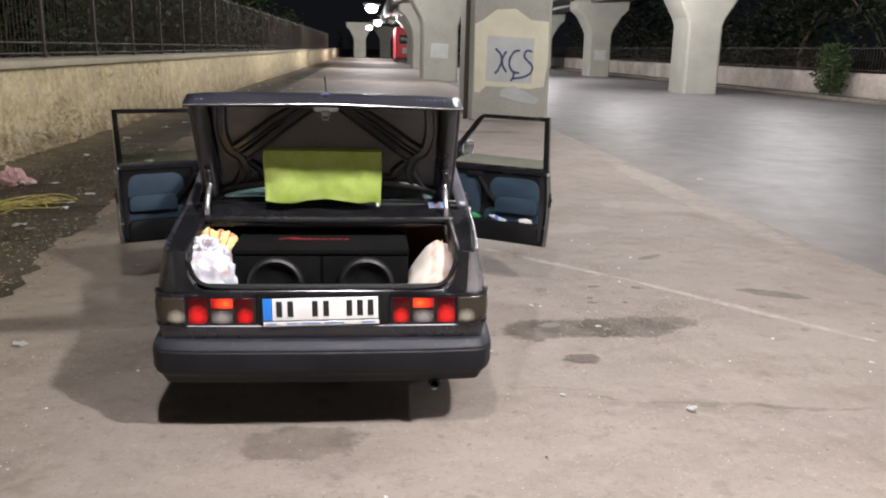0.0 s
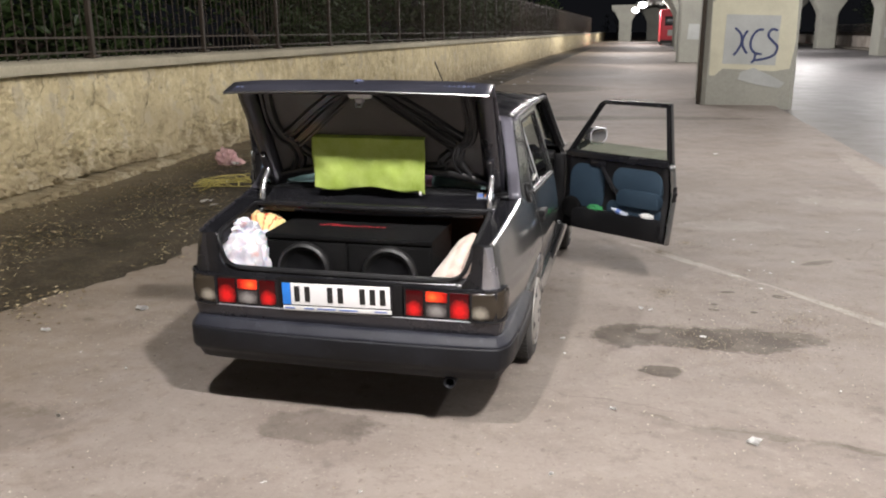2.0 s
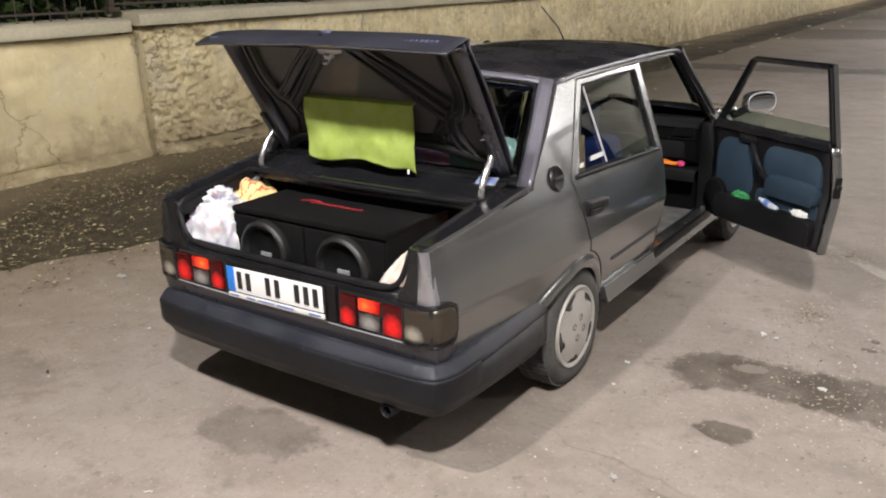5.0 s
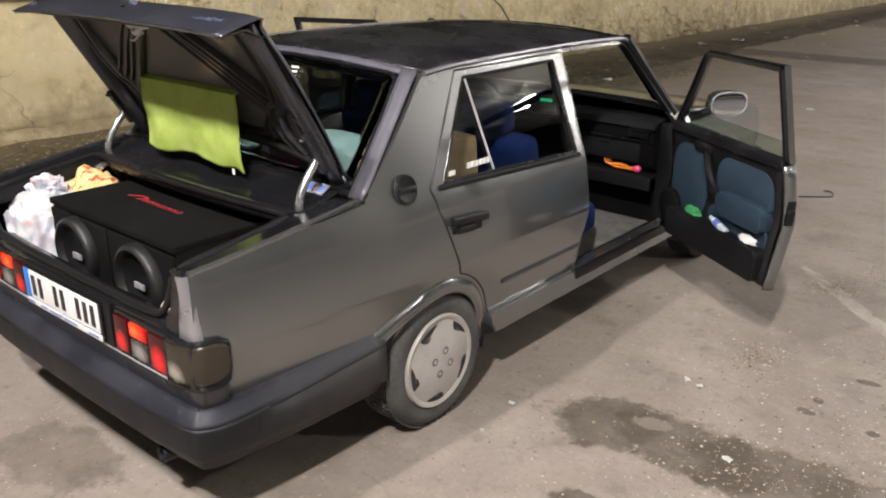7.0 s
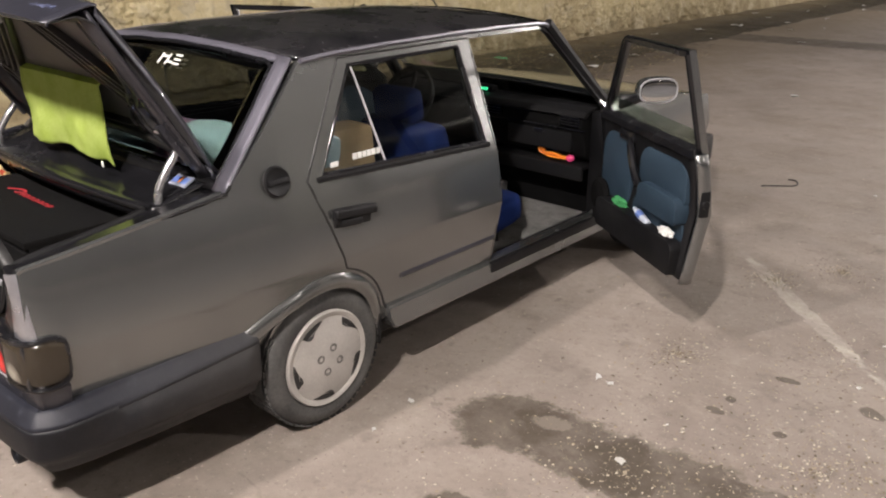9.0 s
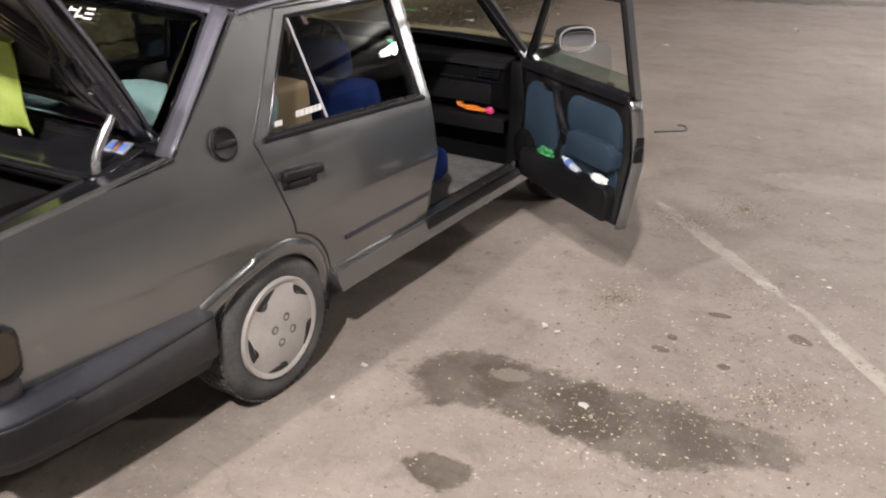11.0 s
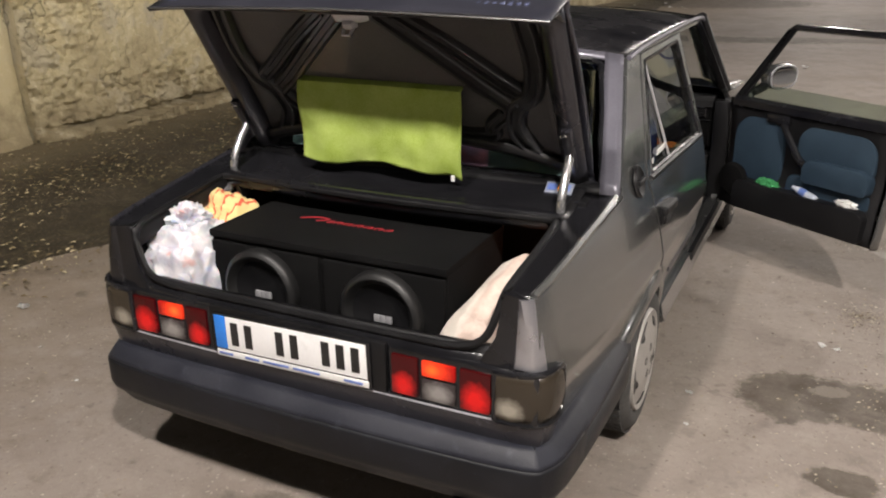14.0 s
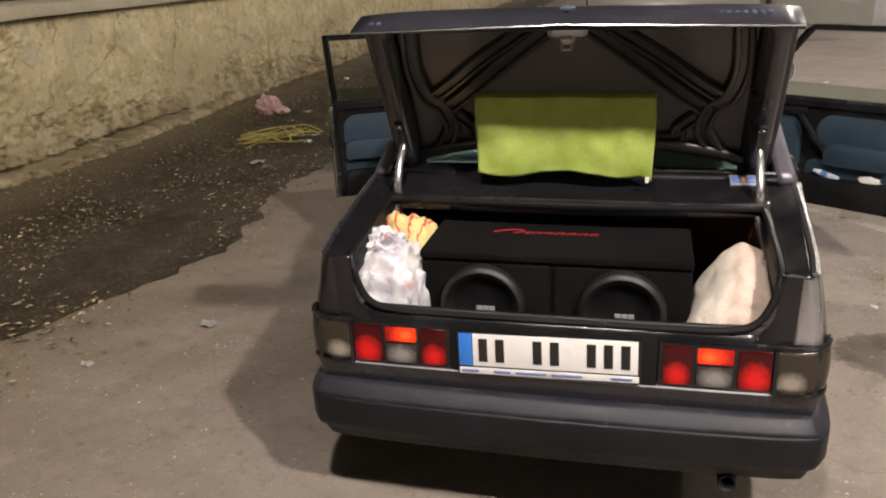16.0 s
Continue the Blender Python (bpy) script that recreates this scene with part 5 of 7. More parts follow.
def roof_and_glass():
    bm = bmesh.new()

    def fn(u, v):
        x = -0.628 + 1.256 * u
        y0, y1 = 0.045 + 0.04 * (abs(x) / 0.63) ** 3 - 0.03 * (1 - (x / 0.63) ** 2), 1.60 - 0.05 * (abs(x) / 0.63) ** 2
        y = y0 + (y1 - y0) * v
        return (x, y, roof_z(x, y))
    sheet(bm, fn, 30, 36)
    part("roof", bm, ROOFPAINT, car, "dark glossy roof with dusty patches", solid=0.012)
    for s in (1, -1):
        pts = [(s * 0.640, 0.075, 1.330), (s * 0.640, 0.30, 1.345), (s * 0.640, 0.95, 1.356), (s * 0.638, 1.45, 1.350), (s * 0.645, 1.54, 1.334)]
        part("roof_gutter", tube(bmesh.new(), smooth_path(pts, 6), 0.010, 6), LITLACQUER, car, "grey roof gutter")
        bm = bmesh.new()
        tube(bm, smooth_path([(s * 0.628, 1.55, 1.345), (s * 0.675, 1.72, 1.165), (s * 0.735, 1.93, 0.945)], 5), 0.030, 8)
        part("front_pillar", bm, BLACK, car, "dark windscreen pillar")
    # rear window surround
    B, T = (-0.335, 0.972), (0.055, 1.333)

    def back(x, t, off=0.0):
        bow = 0.035 * (1 - (x / 0.7) ** 2)
        y = B[0] + (T[0] - B[0]) * t - bow - off * 0.68
        z = B[1] + (T[1] - B[1]) * t + 0.012 * (1 - (x / 0.7) ** 2) + off * 0.73 + 0.03 * t * (1 - (x / 0.7) ** 2)
        return (x, y, z)
    half = lambda t: side_x(-0.2, 0.972 + 0.361 * t) - 0.004
    bm = bmesh.new()
    n = 12
    for s in (1, -1):
        sheet(bm, lambda u, v: back(s * (half(v) - 0.062 * u), v), 3, n)
    sheet(bm, lambda u, v: back(-half(1) + 2 * half(1) * u, 0.945 + 0.055 * v), 16, 2)
    low = sheet(bmesh.new(), lambda u, v: back(-half(0) + 2 * half(0) * u, 0.06 * v), 16, 2)
    part("rear_window_foot", low, BLACK, car, "black strip under the rear window", solid=0.01)
    part("rear_window_surround", bm, LITLACQUER, car, "lilac-grey rear window surround, lamp light put into its colour", solid=0.01)
    bm = bmesh.new()
    sheet(bm, lambda u, v: back((half(0.06 + 0.89 * v) - 0.058) * (2 * u - 1), 0.05 + 0.905 * v, -0.012), 16, 10)
    part("rear_window", bm, DARKGLASS, car, "rear window glass", solid=0.005).visible_shadow = False
    ring = [back((half(t) - 0.064) * x, t, -0.002) for x, t in ((-1, 0.07), (-0.5, 0.065), (0, 0.062), (0.5, 0.065), (1, 0.07), (1, 0.3), (1, 0.6), (0.985, 0.91), (0.93, 0.94), (0.5, 0.945), (0, 0.947), (-0.5, 0.945), (-0.93, 0.94), (-0.985, 0.91), (-1, 0.6), (-1, 0.3))]
    part("rear_window_seal", tube(bmesh.new(), ring, 0.010, 6, closed=True), GLOSSBLACK, car, "black rear window rubber")
    # stickers on the rear window: pale strokes
    bm = bmesh.new()
    for a, b, w, h in ((-0.50, 0.70, 0.012, 0.10), (-0.47, 0.73, 0.05, 0.02), (-0.43, 0.70, 0.012, 0.10), (-0.40, 0.67, 0.045, 0.018), (-0.35, 0.76, 0.06, 0.016), (-0.345, 0.71, 0.06, 0.016), (-0.34, 0.66, 0.06, 0.016)):
        p = back((a + 0.42) * 0.7 + 0.035, (b - 0.71) * 0.7 + 0.80, 0.003)
        box(bm, p, (w * 0.7, h * 0.5, 0.003), 0, Matrix.Rotation(radians(43), 4, "X"))
    part("window_sticker", bm, PAPER, car, "white sticker strokes on the rear window")
    bm = bmesh.new()
    for a, w in ((-0.27, 0.03), (-0.235, 0.025), (-0.205, 0.02)):
        box(bm, back(a, 0.50, 0.003), (w, 0.022, 0.003), 0, Matrix.Rotation(radians(43), 4, "X"))
    part("window_sticker", bm, PALECLOTH, car, "pale aqua sticker on the rear window")
    # windscreen, bonnet, nose
    bm = bmesh.new()
    sheet(bm, lambda u, v: ((0.61 + 0.10 * v) * (2 * u - 1), 1.57 + 0.42 * v + 0.05 * (1 - (2 * u - 1) ** 2), 1.348 - 0.40 * v + 0.03 * (1 - (2 * u - 1) ** 2) * (1 - v)), 14, 8)
    part("windscreen", bm, GLASS, car, "clear windscreen", solid=0.005).visible_shadow = False
    bm = bmesh.new()
    sheet(bm, lambda u, v: ((side_x(2.0 + 1.12 * v, 0.86) - 0.02) * (2 * u - 1), 2.0 + 1.12 * v, 0.935 - 0.125 * v ** 1.3 + 0.03 * (1 - (2 * u - 1) ** 2) * (1 - 0.5 * v)), 20, 16)
    part("bonnet", bm, PAINT, car, "grey metallic bonnet", solid=0.01)
    part("grille", boxes(((0, 3.13, 0.66), (1.46, 0.06, 0.26)), bevel=0.02), BLACK, car)
    bm = bmesh.new()
    box(bm, (0, 3.17, 0.46), (1.56, 0.18, 0.19), 0.04)
    part("front_bumper", bm, BUMPER, car)
    for s in (1, -1):
        part("headlamp", boxes(((s * 0.56, 3.160, 0.70), (0.34, 0.05, 0.17)), bevel=0.02), CLEARLENS, car)


def rear_end():
    # rear panel behind lamps and plate
    bm = bmesh.new()
    sheet(bm, lambda u, v: ((0.70 + 0.02 * (1 - v)) * (2 * u - 1), -0.985 + 0.030 * abs(2 * u - 1) ** 4 + 0.004 * v, 0.45 + 0.285 * v), 24, 6)
    part("rear_panel", bm, BLACK, car, "black rear panel", solid=0.012)
    line = smooth_path([(0.744, -0.905, 0), (0.744, -0.925, 0), (0.741, -0.945, 0), (0.732, -0.968, 0), (0.70, -0.992, 0), (0.45, -1.003, 0), (0, -1.006, 0)], 4)
    around = [(p.x, p.y) for p in line] + [(-p.x, p.y) for p in line[::-1][1:]]
    bm = bmesh.new()
    rows = []
    for i, (x, y) in enumerate(around):
        p, q = around[max(0, i - 1)], around[min(len(around) - 1, i + 1)]
        d = Vector((q[0] - p[0], q[1] - p[1])).normalized()
        n = Vector((-d.y, d.x))
        if n.x * x + n.y * (y + 0.5) < 0:
            n = -n
        rows.append([bm.verts.new((x + n.x * o, y + n.y * o, z)) for o, z in ((-0.02, 0.549), (0.004, 0.548), (0.009, 0.543), (0.002, 0.510), (-0.005, 0.478), (-0.012, 0.455))])
    for p, q in zip(rows, rows[1:]):
        for k in range(5):
            bm.faces.new((p[k], p[k + 1], q[k + 1], q[k]))
    part("apron_bead", tube(bmesh.new(), [(x, y - 0.009 if abs(x) < 0.73 else y, 0.5465) for x, y in around], 0.0028, 6), SILVER, car, "thin bright bead below the lamps")
    # Body-coloured strip; its shade is put in through the darker paint.
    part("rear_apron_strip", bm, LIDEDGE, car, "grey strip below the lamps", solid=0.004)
    # sill of the boot
    bm = bmesh.new()
    sheet(bm, lambda u, v: (0.585 * (2 * u - 1), -0.998 + 0.05 * v ** 2 + 0.018 * abs(2 * u - 1) ** 4, 0.676 + 0.042 * math.sin(v * 1.7)), 24, 6)
    part("boot_sill", bm, GLOSSBLACK, car, "dark boot sill", solid=0.01)
    for s in (1, -1):
        # upright corner fin between boot opening and side
        rows = []
        bm = bmesh.new()
        for i in range(9):
            t = i / 8
            z = 0.692 + 0.196 * t
            xo = side_x(-0.972, z) - 0.002
            inner = interp(((0, 0.555), (0.12, 0.567), (0.35, 0.596), (0.7, 0.607), (1, 0.610)), t)
            rows.append([bm.verts.new((s * x, y, z)) for x, y in ((xo, -0.945), (xo - 0.004, -0.966), (xo - 0.015, -0.981), (xo - 0.030, -0.988), (inner + 0.024, -0.990 + 0.012 * t), (inner + 0.004, -0.984 + 0.012 * t), (inner, -0.955))])
        for p, q in zip(rows, rows[1:]):
            for k in range(6):
                bm.faces.new((p[k], p[k + 1], q[k + 1], q[k]))
        bm.faces.new(rows[-1])
        part("corner_fin", bm, GLOSSBLACK, car, "glossy black upright rear corner")
        bm = bmesh.new()
        rows = []
        for i in range(9):
            t = 0.03 + 0.96 * i / 8
            z = 0.692 + 0.196 * t
            xo = side_x(-0.972, z) - 0.002
            inner = interp(((0, 0.555), (0.12, 0.567), (0.35, 0.596), (0.7, 0.607), (1, 0.610)), t)
            inner = max(inner, xo - 0.054 - 0.034 * (1 - t))
            rows.append([bm.verts.new((s * x, y, z)) for x, y in ((xo + 0.0005, -0.930), (xo + 0.004, -0.946), (xo + 0.001, -0.9685), (xo - 0.011, -0.9865), (xo - 0.029, -0.9945), (inner + 0.014, -0.9945 + 0.012 * t), (inner - 0.004, -0.975 + 0.012 * t))])
        for p, q in zip(rows, rows[1:]):
            for k in range(6):
                bm.faces.new((p[k], p[k + 1], q[k + 1], q[k]))
        bm.faces.new(rows[-1])
        # Right cap's colour holds the lamp highlight; the left one is dark as unlit.
        part("fin_cap", bm, FINCAP if s > 0 else GLOSSBLACK, car, "corner cap with its highlight put into the colour" if s > 0 else "corner cap in a dark, unlit colour")
        # The left edge takes a darker copy of the paint for the unlit side.
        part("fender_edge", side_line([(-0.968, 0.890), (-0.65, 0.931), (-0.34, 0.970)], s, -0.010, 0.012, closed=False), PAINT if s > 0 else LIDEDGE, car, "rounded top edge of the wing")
        # deck ledge beside the boot opening
        bm = bmesh.new()
        sheet(bm, lambda u, v: (s * (0.612 + (side_x(-0.97 + 0.64 * v, 0.93) - 0.004 - 0.612 - 0.0) * u), -0.975 + 0.645 * v, (0.878 + 0.088 * v) + 0.006 * u - 0.0), 5, 14)
        part("deck_ledge", bm, GLOSSBLACK, car, "dark ledge beside the boot", solid=0.01)
        bm = bmesh.new()
        sheet(bm, lambda u, v: (s * (0.612 - 0.01 * u), -0.97 + 0.60 * v, (0.878 + 0.088 * v) - 0.06 * u), 3, 10)
        part("boot_gutter", bm, BLACK, car, solid=0.006)
        # tail lamp cluster
        hold = bmesh.new()
        box(hold, (s * 0.515, -0.992, 0.618), (0.43, 0.03, 0.148), 0.012)
        cl = part("tail_lamp", hold, GLOSSBLACK, car, "black framed tail lamp cluster")
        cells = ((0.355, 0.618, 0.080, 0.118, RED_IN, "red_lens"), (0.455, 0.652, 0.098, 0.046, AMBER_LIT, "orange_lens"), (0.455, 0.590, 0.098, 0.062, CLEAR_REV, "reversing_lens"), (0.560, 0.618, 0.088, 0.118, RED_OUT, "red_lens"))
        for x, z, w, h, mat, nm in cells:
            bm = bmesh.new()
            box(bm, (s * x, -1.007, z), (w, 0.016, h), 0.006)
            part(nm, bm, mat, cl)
        # wrap-round turn lamp on the corner
        bm = bmesh.new()
        run = smooth_path([(0.612, -1.012, 0), (0.662, -1.012, 0), (0.708, -1.003, 0), (0.738, -0.982, 0), (0.750, -0.952, 0), (0.754, -0.925, 0), (0.755, -0.900, 0)], 4)
        n = len(run) - 1
        ends = []
        for i, p in enumerate(run):
            u = max(0.0, (i / n - 0.62) / 0.38)
            bulge = 0.0 if u >= 1 else math.sqrt(1 - u ** 2.6)
            mid = 0.627
            ends.append((p.x, p.y, mid + (0.020 + 0.036 * bulge) + 0.014 * min(1.0, i / n * 1.5), mid - (0.028 + 0.042 * bulge)))
        ring = [[bm.verts.new((s * (x + 0.006 * math.sin(math.pi * k / 6)), y - 0.003 * math.sin(math.pi * k / 6), b + (a - b) * k / 6)) for k in range(7)] for x, y, a, b in ends]
        for p, q in zip(ring, ring[1:]):
            for k in range(6):
                bm.faces.new((p[k], p[k + 1], q[k + 1], q[k]))
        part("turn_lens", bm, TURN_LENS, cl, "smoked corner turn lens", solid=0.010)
        loop = [(s * (x + 0.002), y, a + 0.005) for x, y, a, b in ends] + [(s * (x + 0.002), y, b - 0.005) for x, y, a, b in ends[::-1]]
        part("lens_frame", tube(bmesh.new(), loop, 0.0085, 8, closed=True), GLOSSBLACK, cl, "black rounded lens frame")
    # plate
    bm = bmesh.new()
    box(bm, (0, -1.006, 0.624), (0.60, 0.018, 0.155), 0.01)
    part("plate_recess", bm, BLACK, car)
    bm = bmesh.new()
    box(bm, (0.003, -1.019, 0.622), (0.537, 0.012, 0.140), 0.006)
    plate = part("number_plate", bm, GLOSSBLACK, car, "white number plate in a black frame", pose(0, 0, 0, 0, -1.2, 0))
    part("white_field", boxes(((0.022, -1.0265, 0.633), (0.476, 0.004, 0.104)), bevel=0.0015), PLATEWHITE, plate)
    part("blue_band", boxes(((-0.238, -1.0265, 0.633), (0.040, 0.004, 0.104)), bevel=0.0015), PLATEBLUE, plate)
    part("dealer_strip", boxes(((0.003, -1.0265, 0.565), (0.522, 0.004, 0.020)), bevel=0.0015), PAPER, plate)
    for x in (-0.185, -0.135, -0.025, 0.025, 0.130, 0.178, 0.226):
        part("plate_bar", boxes(((x, -1.0290, 0.634), (0.026, 0.003, 0.074)), bevel=0.001), INK, plate)
    for x, w in ((-0.225, 0.05), (-0.13, 0.05), (-0.045, 0.09), (0.06, 0.09), (0.215, 0.06)):
        part("small_bar", boxes(((x, -1.0290, 0.565), (w, 0.003, 0.007)), bevel=0.0008), BLUEINK, plate)
    # rear bumper that wraps forward to the arches
    line = [(0.795, -0.30), (0.795, -0.60), (0.790, -0.80), (0.780, -0.93), (0.755, -1.000), (0.70, -1.035), (0.45, -1.052), (0, -1.060)]
    pts = smooth_path([(x, y, 0) for x, y in line], 4)
    full = [(p.x, p.y) for p in pts] + [(-p.x, p.y) for p in pts[::-1][1:]]
    prof = ((-0.085, 0.482), (-0.034, 0.479), (-0.026, 0.474), (-0.004, 0.446), (0.003, 0.436), (0.005, 0.425), (0.004, 0.350), (-0.004, 0.330), (-0.022, 0.318), (-0.030, 0.300), (-0.045, 0.274), (-0.085, 0.264))
    bm = bmesh.new()
    rings = []
    n = len(full)
    for i, (x, y) in enumerate(full):
        a, b = full[max(0, i - 1)], full[min(n - 1, i + 1)]
        d = Vector((b[0] - a[0], b[1] - a[1])).normalized()
        nx, ny = -d.y, d.x
        if nx * x + ny * (y + 0.5) < 0:
            nx, ny = -nx, -ny
        rise = 0.028 * max(0.0, (y + 0.95) / 0.6) if y > -0.95 else 0.0
        rings.append([bm.verts.new((x + nx * o, y + ny * o, z + rise * (1 if z > 0.4 else -0.6))) for o, z in prof])
    for p, q in zip(rings, rings[1:]):
        for k in range(len(prof) - 1):
            bm.faces.new((p[k], p[k + 1], q[k + 1], q[k]))
    bm.faces.new(rings[0])
    bm.faces.new(rings[-1])
    def take(test):
        some = [f for f in bm.faces if test(f.calc_center_median())]
        out = bmesh.new()
        for f in some:
            out.faces.new([out.verts.new(v.co) for v in f.verts])
        bmesh.ops.remove_doubles(out, verts=out.verts[:], dist=1e-5)
        bmesh.ops.delete(bm, geom=some, context="FACES")
        return out
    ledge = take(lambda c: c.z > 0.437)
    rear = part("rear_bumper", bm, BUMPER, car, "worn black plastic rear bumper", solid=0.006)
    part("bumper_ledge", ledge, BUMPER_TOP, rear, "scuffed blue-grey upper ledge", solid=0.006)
    # exhaust
    bm = bmesh.new()
    lathe(bm, ((0.020, 0.0), (0.026, -0.005), (0.028, 0.0), (0.028, 0.35), (0.02, 0.35), (0.02, 0.0)), 18, "y", (0.515, -1.012, 0.250))
    part("exhaust_pipe", bm, BUMPER, car, "sooty exhaust pipe")
    part("underbody", boxes(((0, 1.35, 0.225), (1.30, 3.4, 0.11)), ((0, -0.55, 0.36), (1.42, 0.7, 0.12)), bevel=0.02), BLACK, car, "dark underbody")


def boot():
    def slab(name, fn, nu, nv, mat, label=""):
        part(name, sheet(bmesh.new(), fn, nu, nv), mat, car, label, solid=0.01)
    slab("boot_floor", lambda u, v: (0.66 * (2 * u - 1), -0.97 + 0.95 * v, 0.46 + 0.004 * noise.noise(Vector((u * 9, v * 9, 0)))), 12, 12, CARPET, "black carpeted boot floor")
    slab("boot_front_wall", lambda u, v: (0.66 * (2 * u - 1), -0.06 - 0.18 * v, 0.46 + 0.46 * v), 8, 4, CARPET)
    for s in (1, -1):
        slab("boot_side", lambda u, v: (s * (0.675 - 0.05 * v), -0.96 + 0.74 * u, 0.46 + 0.43 * v), 10, 5, CARPET)
    slab("boot_back_wall", lambda u, v: (0.60 * (2 * u - 1), -0.955, 0.46 + 0.238 * v), 8, 3, CARPET)
    # front edge of the opening and parcel shelf
    slab("boot_front_lip", lambda u, v: (0.635 * (2 * u - 1), -0.520 + 0.19 * max(0.0, v - 0.2) / 0.8 - 0.030 * (1 - (2 * u - 1) ** 2), interp(((0, 0.905), (0.2, 0.950), (0.3, 0.943), (1, 0.985)), v)), 20, 12, GLOSSBLACK, "black glossy deck strip before the rear window")
    part("lip_bead", tube(bmesh.new(), [(0.62 * a, -0.524 - 0.030 * (1 - a * a), 0.950) for a in np.linspace(-1, 1, 17)], 0.010, 7), GLOSSBLACK, car, "black rubber edge of the boot opening")
    slab("parcel_shelf", lambda u, v: (0.67 * (2 * u - 1), -0.33 + 0.44 * v, 0.925), 8, 6, CARPET, "black parcel shelf")
    pts = [(0.0, -0.986, 0.719), (0.35, -0.984, 0.719), (0.50, -0.980, 0.724), (0.565, -0.976, 0.752), (0.597, -0.970, 0.815), (0.610, -0.958, 0.866), (0.615, -0.90, 0.892), (0.615, -0.72, 0.915), (0.612, -0.58, 0.936), (0.59, -0.535, 0.940), (0.45, -0.540, 0.940), (0.0, -0.560, 0.940)]
    ring = pts + [(-x, y, z) for x, y, z in pts[::-1][1:-1]]
    part("boot_seal", tube(bmesh.new(), smooth_path(ring, 3, True), 0.011, 7, closed=True), BLACK, car, "black rubber boot seal")
    bm = bmesh.new()
    box(bm, (0.628, -0.38, 0.811), (0.02, 0.045, 0.03), 0.005)
    lit = part("boot_lamp", bm, BLACK, car, "small lit boot lamp")
    bm = bmesh.new()
    lump(bm, (0.609, -0.388, 0.811), (0.011, 0.018, 0.014), 0.0, 1.0, 0.0, 2)
    part("bulb", bm, emitter("warm_bulb", (1.0, 0.5, 0.25), 30.0), lit)
    glow = bpy.data.lights.new("boot_lamp_light", "POINT")
    glow.energy, glow.color, glow.shadow_soft_size = 0.8, (1.0, 0.42, 0.20), 0.01
    new("boot_lamp_light", glow).matrix_world = pose(CAR[0] + 0.586, CAR[1] - 0.400, 0.811)
    for s in (1, -1):
        bm = bmesh.new()
        tube(bm, smooth_path([(s * 0.600, -0.43, 0.80), (s * 0.602, -0.470, 0.87), (s * 0.602, -0.486, 0.930), (s * 0.601, -0.480, 0.990), (s * 0.600, -0.446, 1.045), (s * 0.598, -0.412, 1.085), (s * 0.596, -0.392, 1.125)], 6), 0.0135, 10)
        lathe(bm, ((0.0, -0.012), (0.014, -0.012), (0.018, -0.006), (0.018, 0.008), (0.0, 0.012)), 12, "x", (s * 0.596, -0.394, 1.118))
        part("boot_hinge", bm, HINGE, car, "bright steel boot hinge arm")
        bm = bmesh.new()
        tube(bm, smooth_path([(s * 0.60, -0.50, 0.90), (s * 0.61, -0.62, 0.86), (s * 0.60, -0.75, 0.84)], 4), 0.014, 8)
        part("hinge_spring", bm, HINGE, car, "dull steel hinge spring")
        bm = bmesh.new()
        box(bm, (s * 0.64, -0.38, 0.962), (0.04, 0.09, 0.012), 0.004)
        part("hinge_plate", bm, BLACK, car)


LID_O, LID_E, LID_N = Vector((0, -0.268, 1.005)), Vector((0, -0.5225, 0.8526)), Vector((0, -0.8526, -0.5225))
LID_M = Matrix(((1, 0, 0, 0), (0, LID_E.y, LID_N.y, LID_O.y), (0, LID_E.z, LID_N.z, LID_O.z), (0, 0, 0, 1)))
LID_S = 0.66


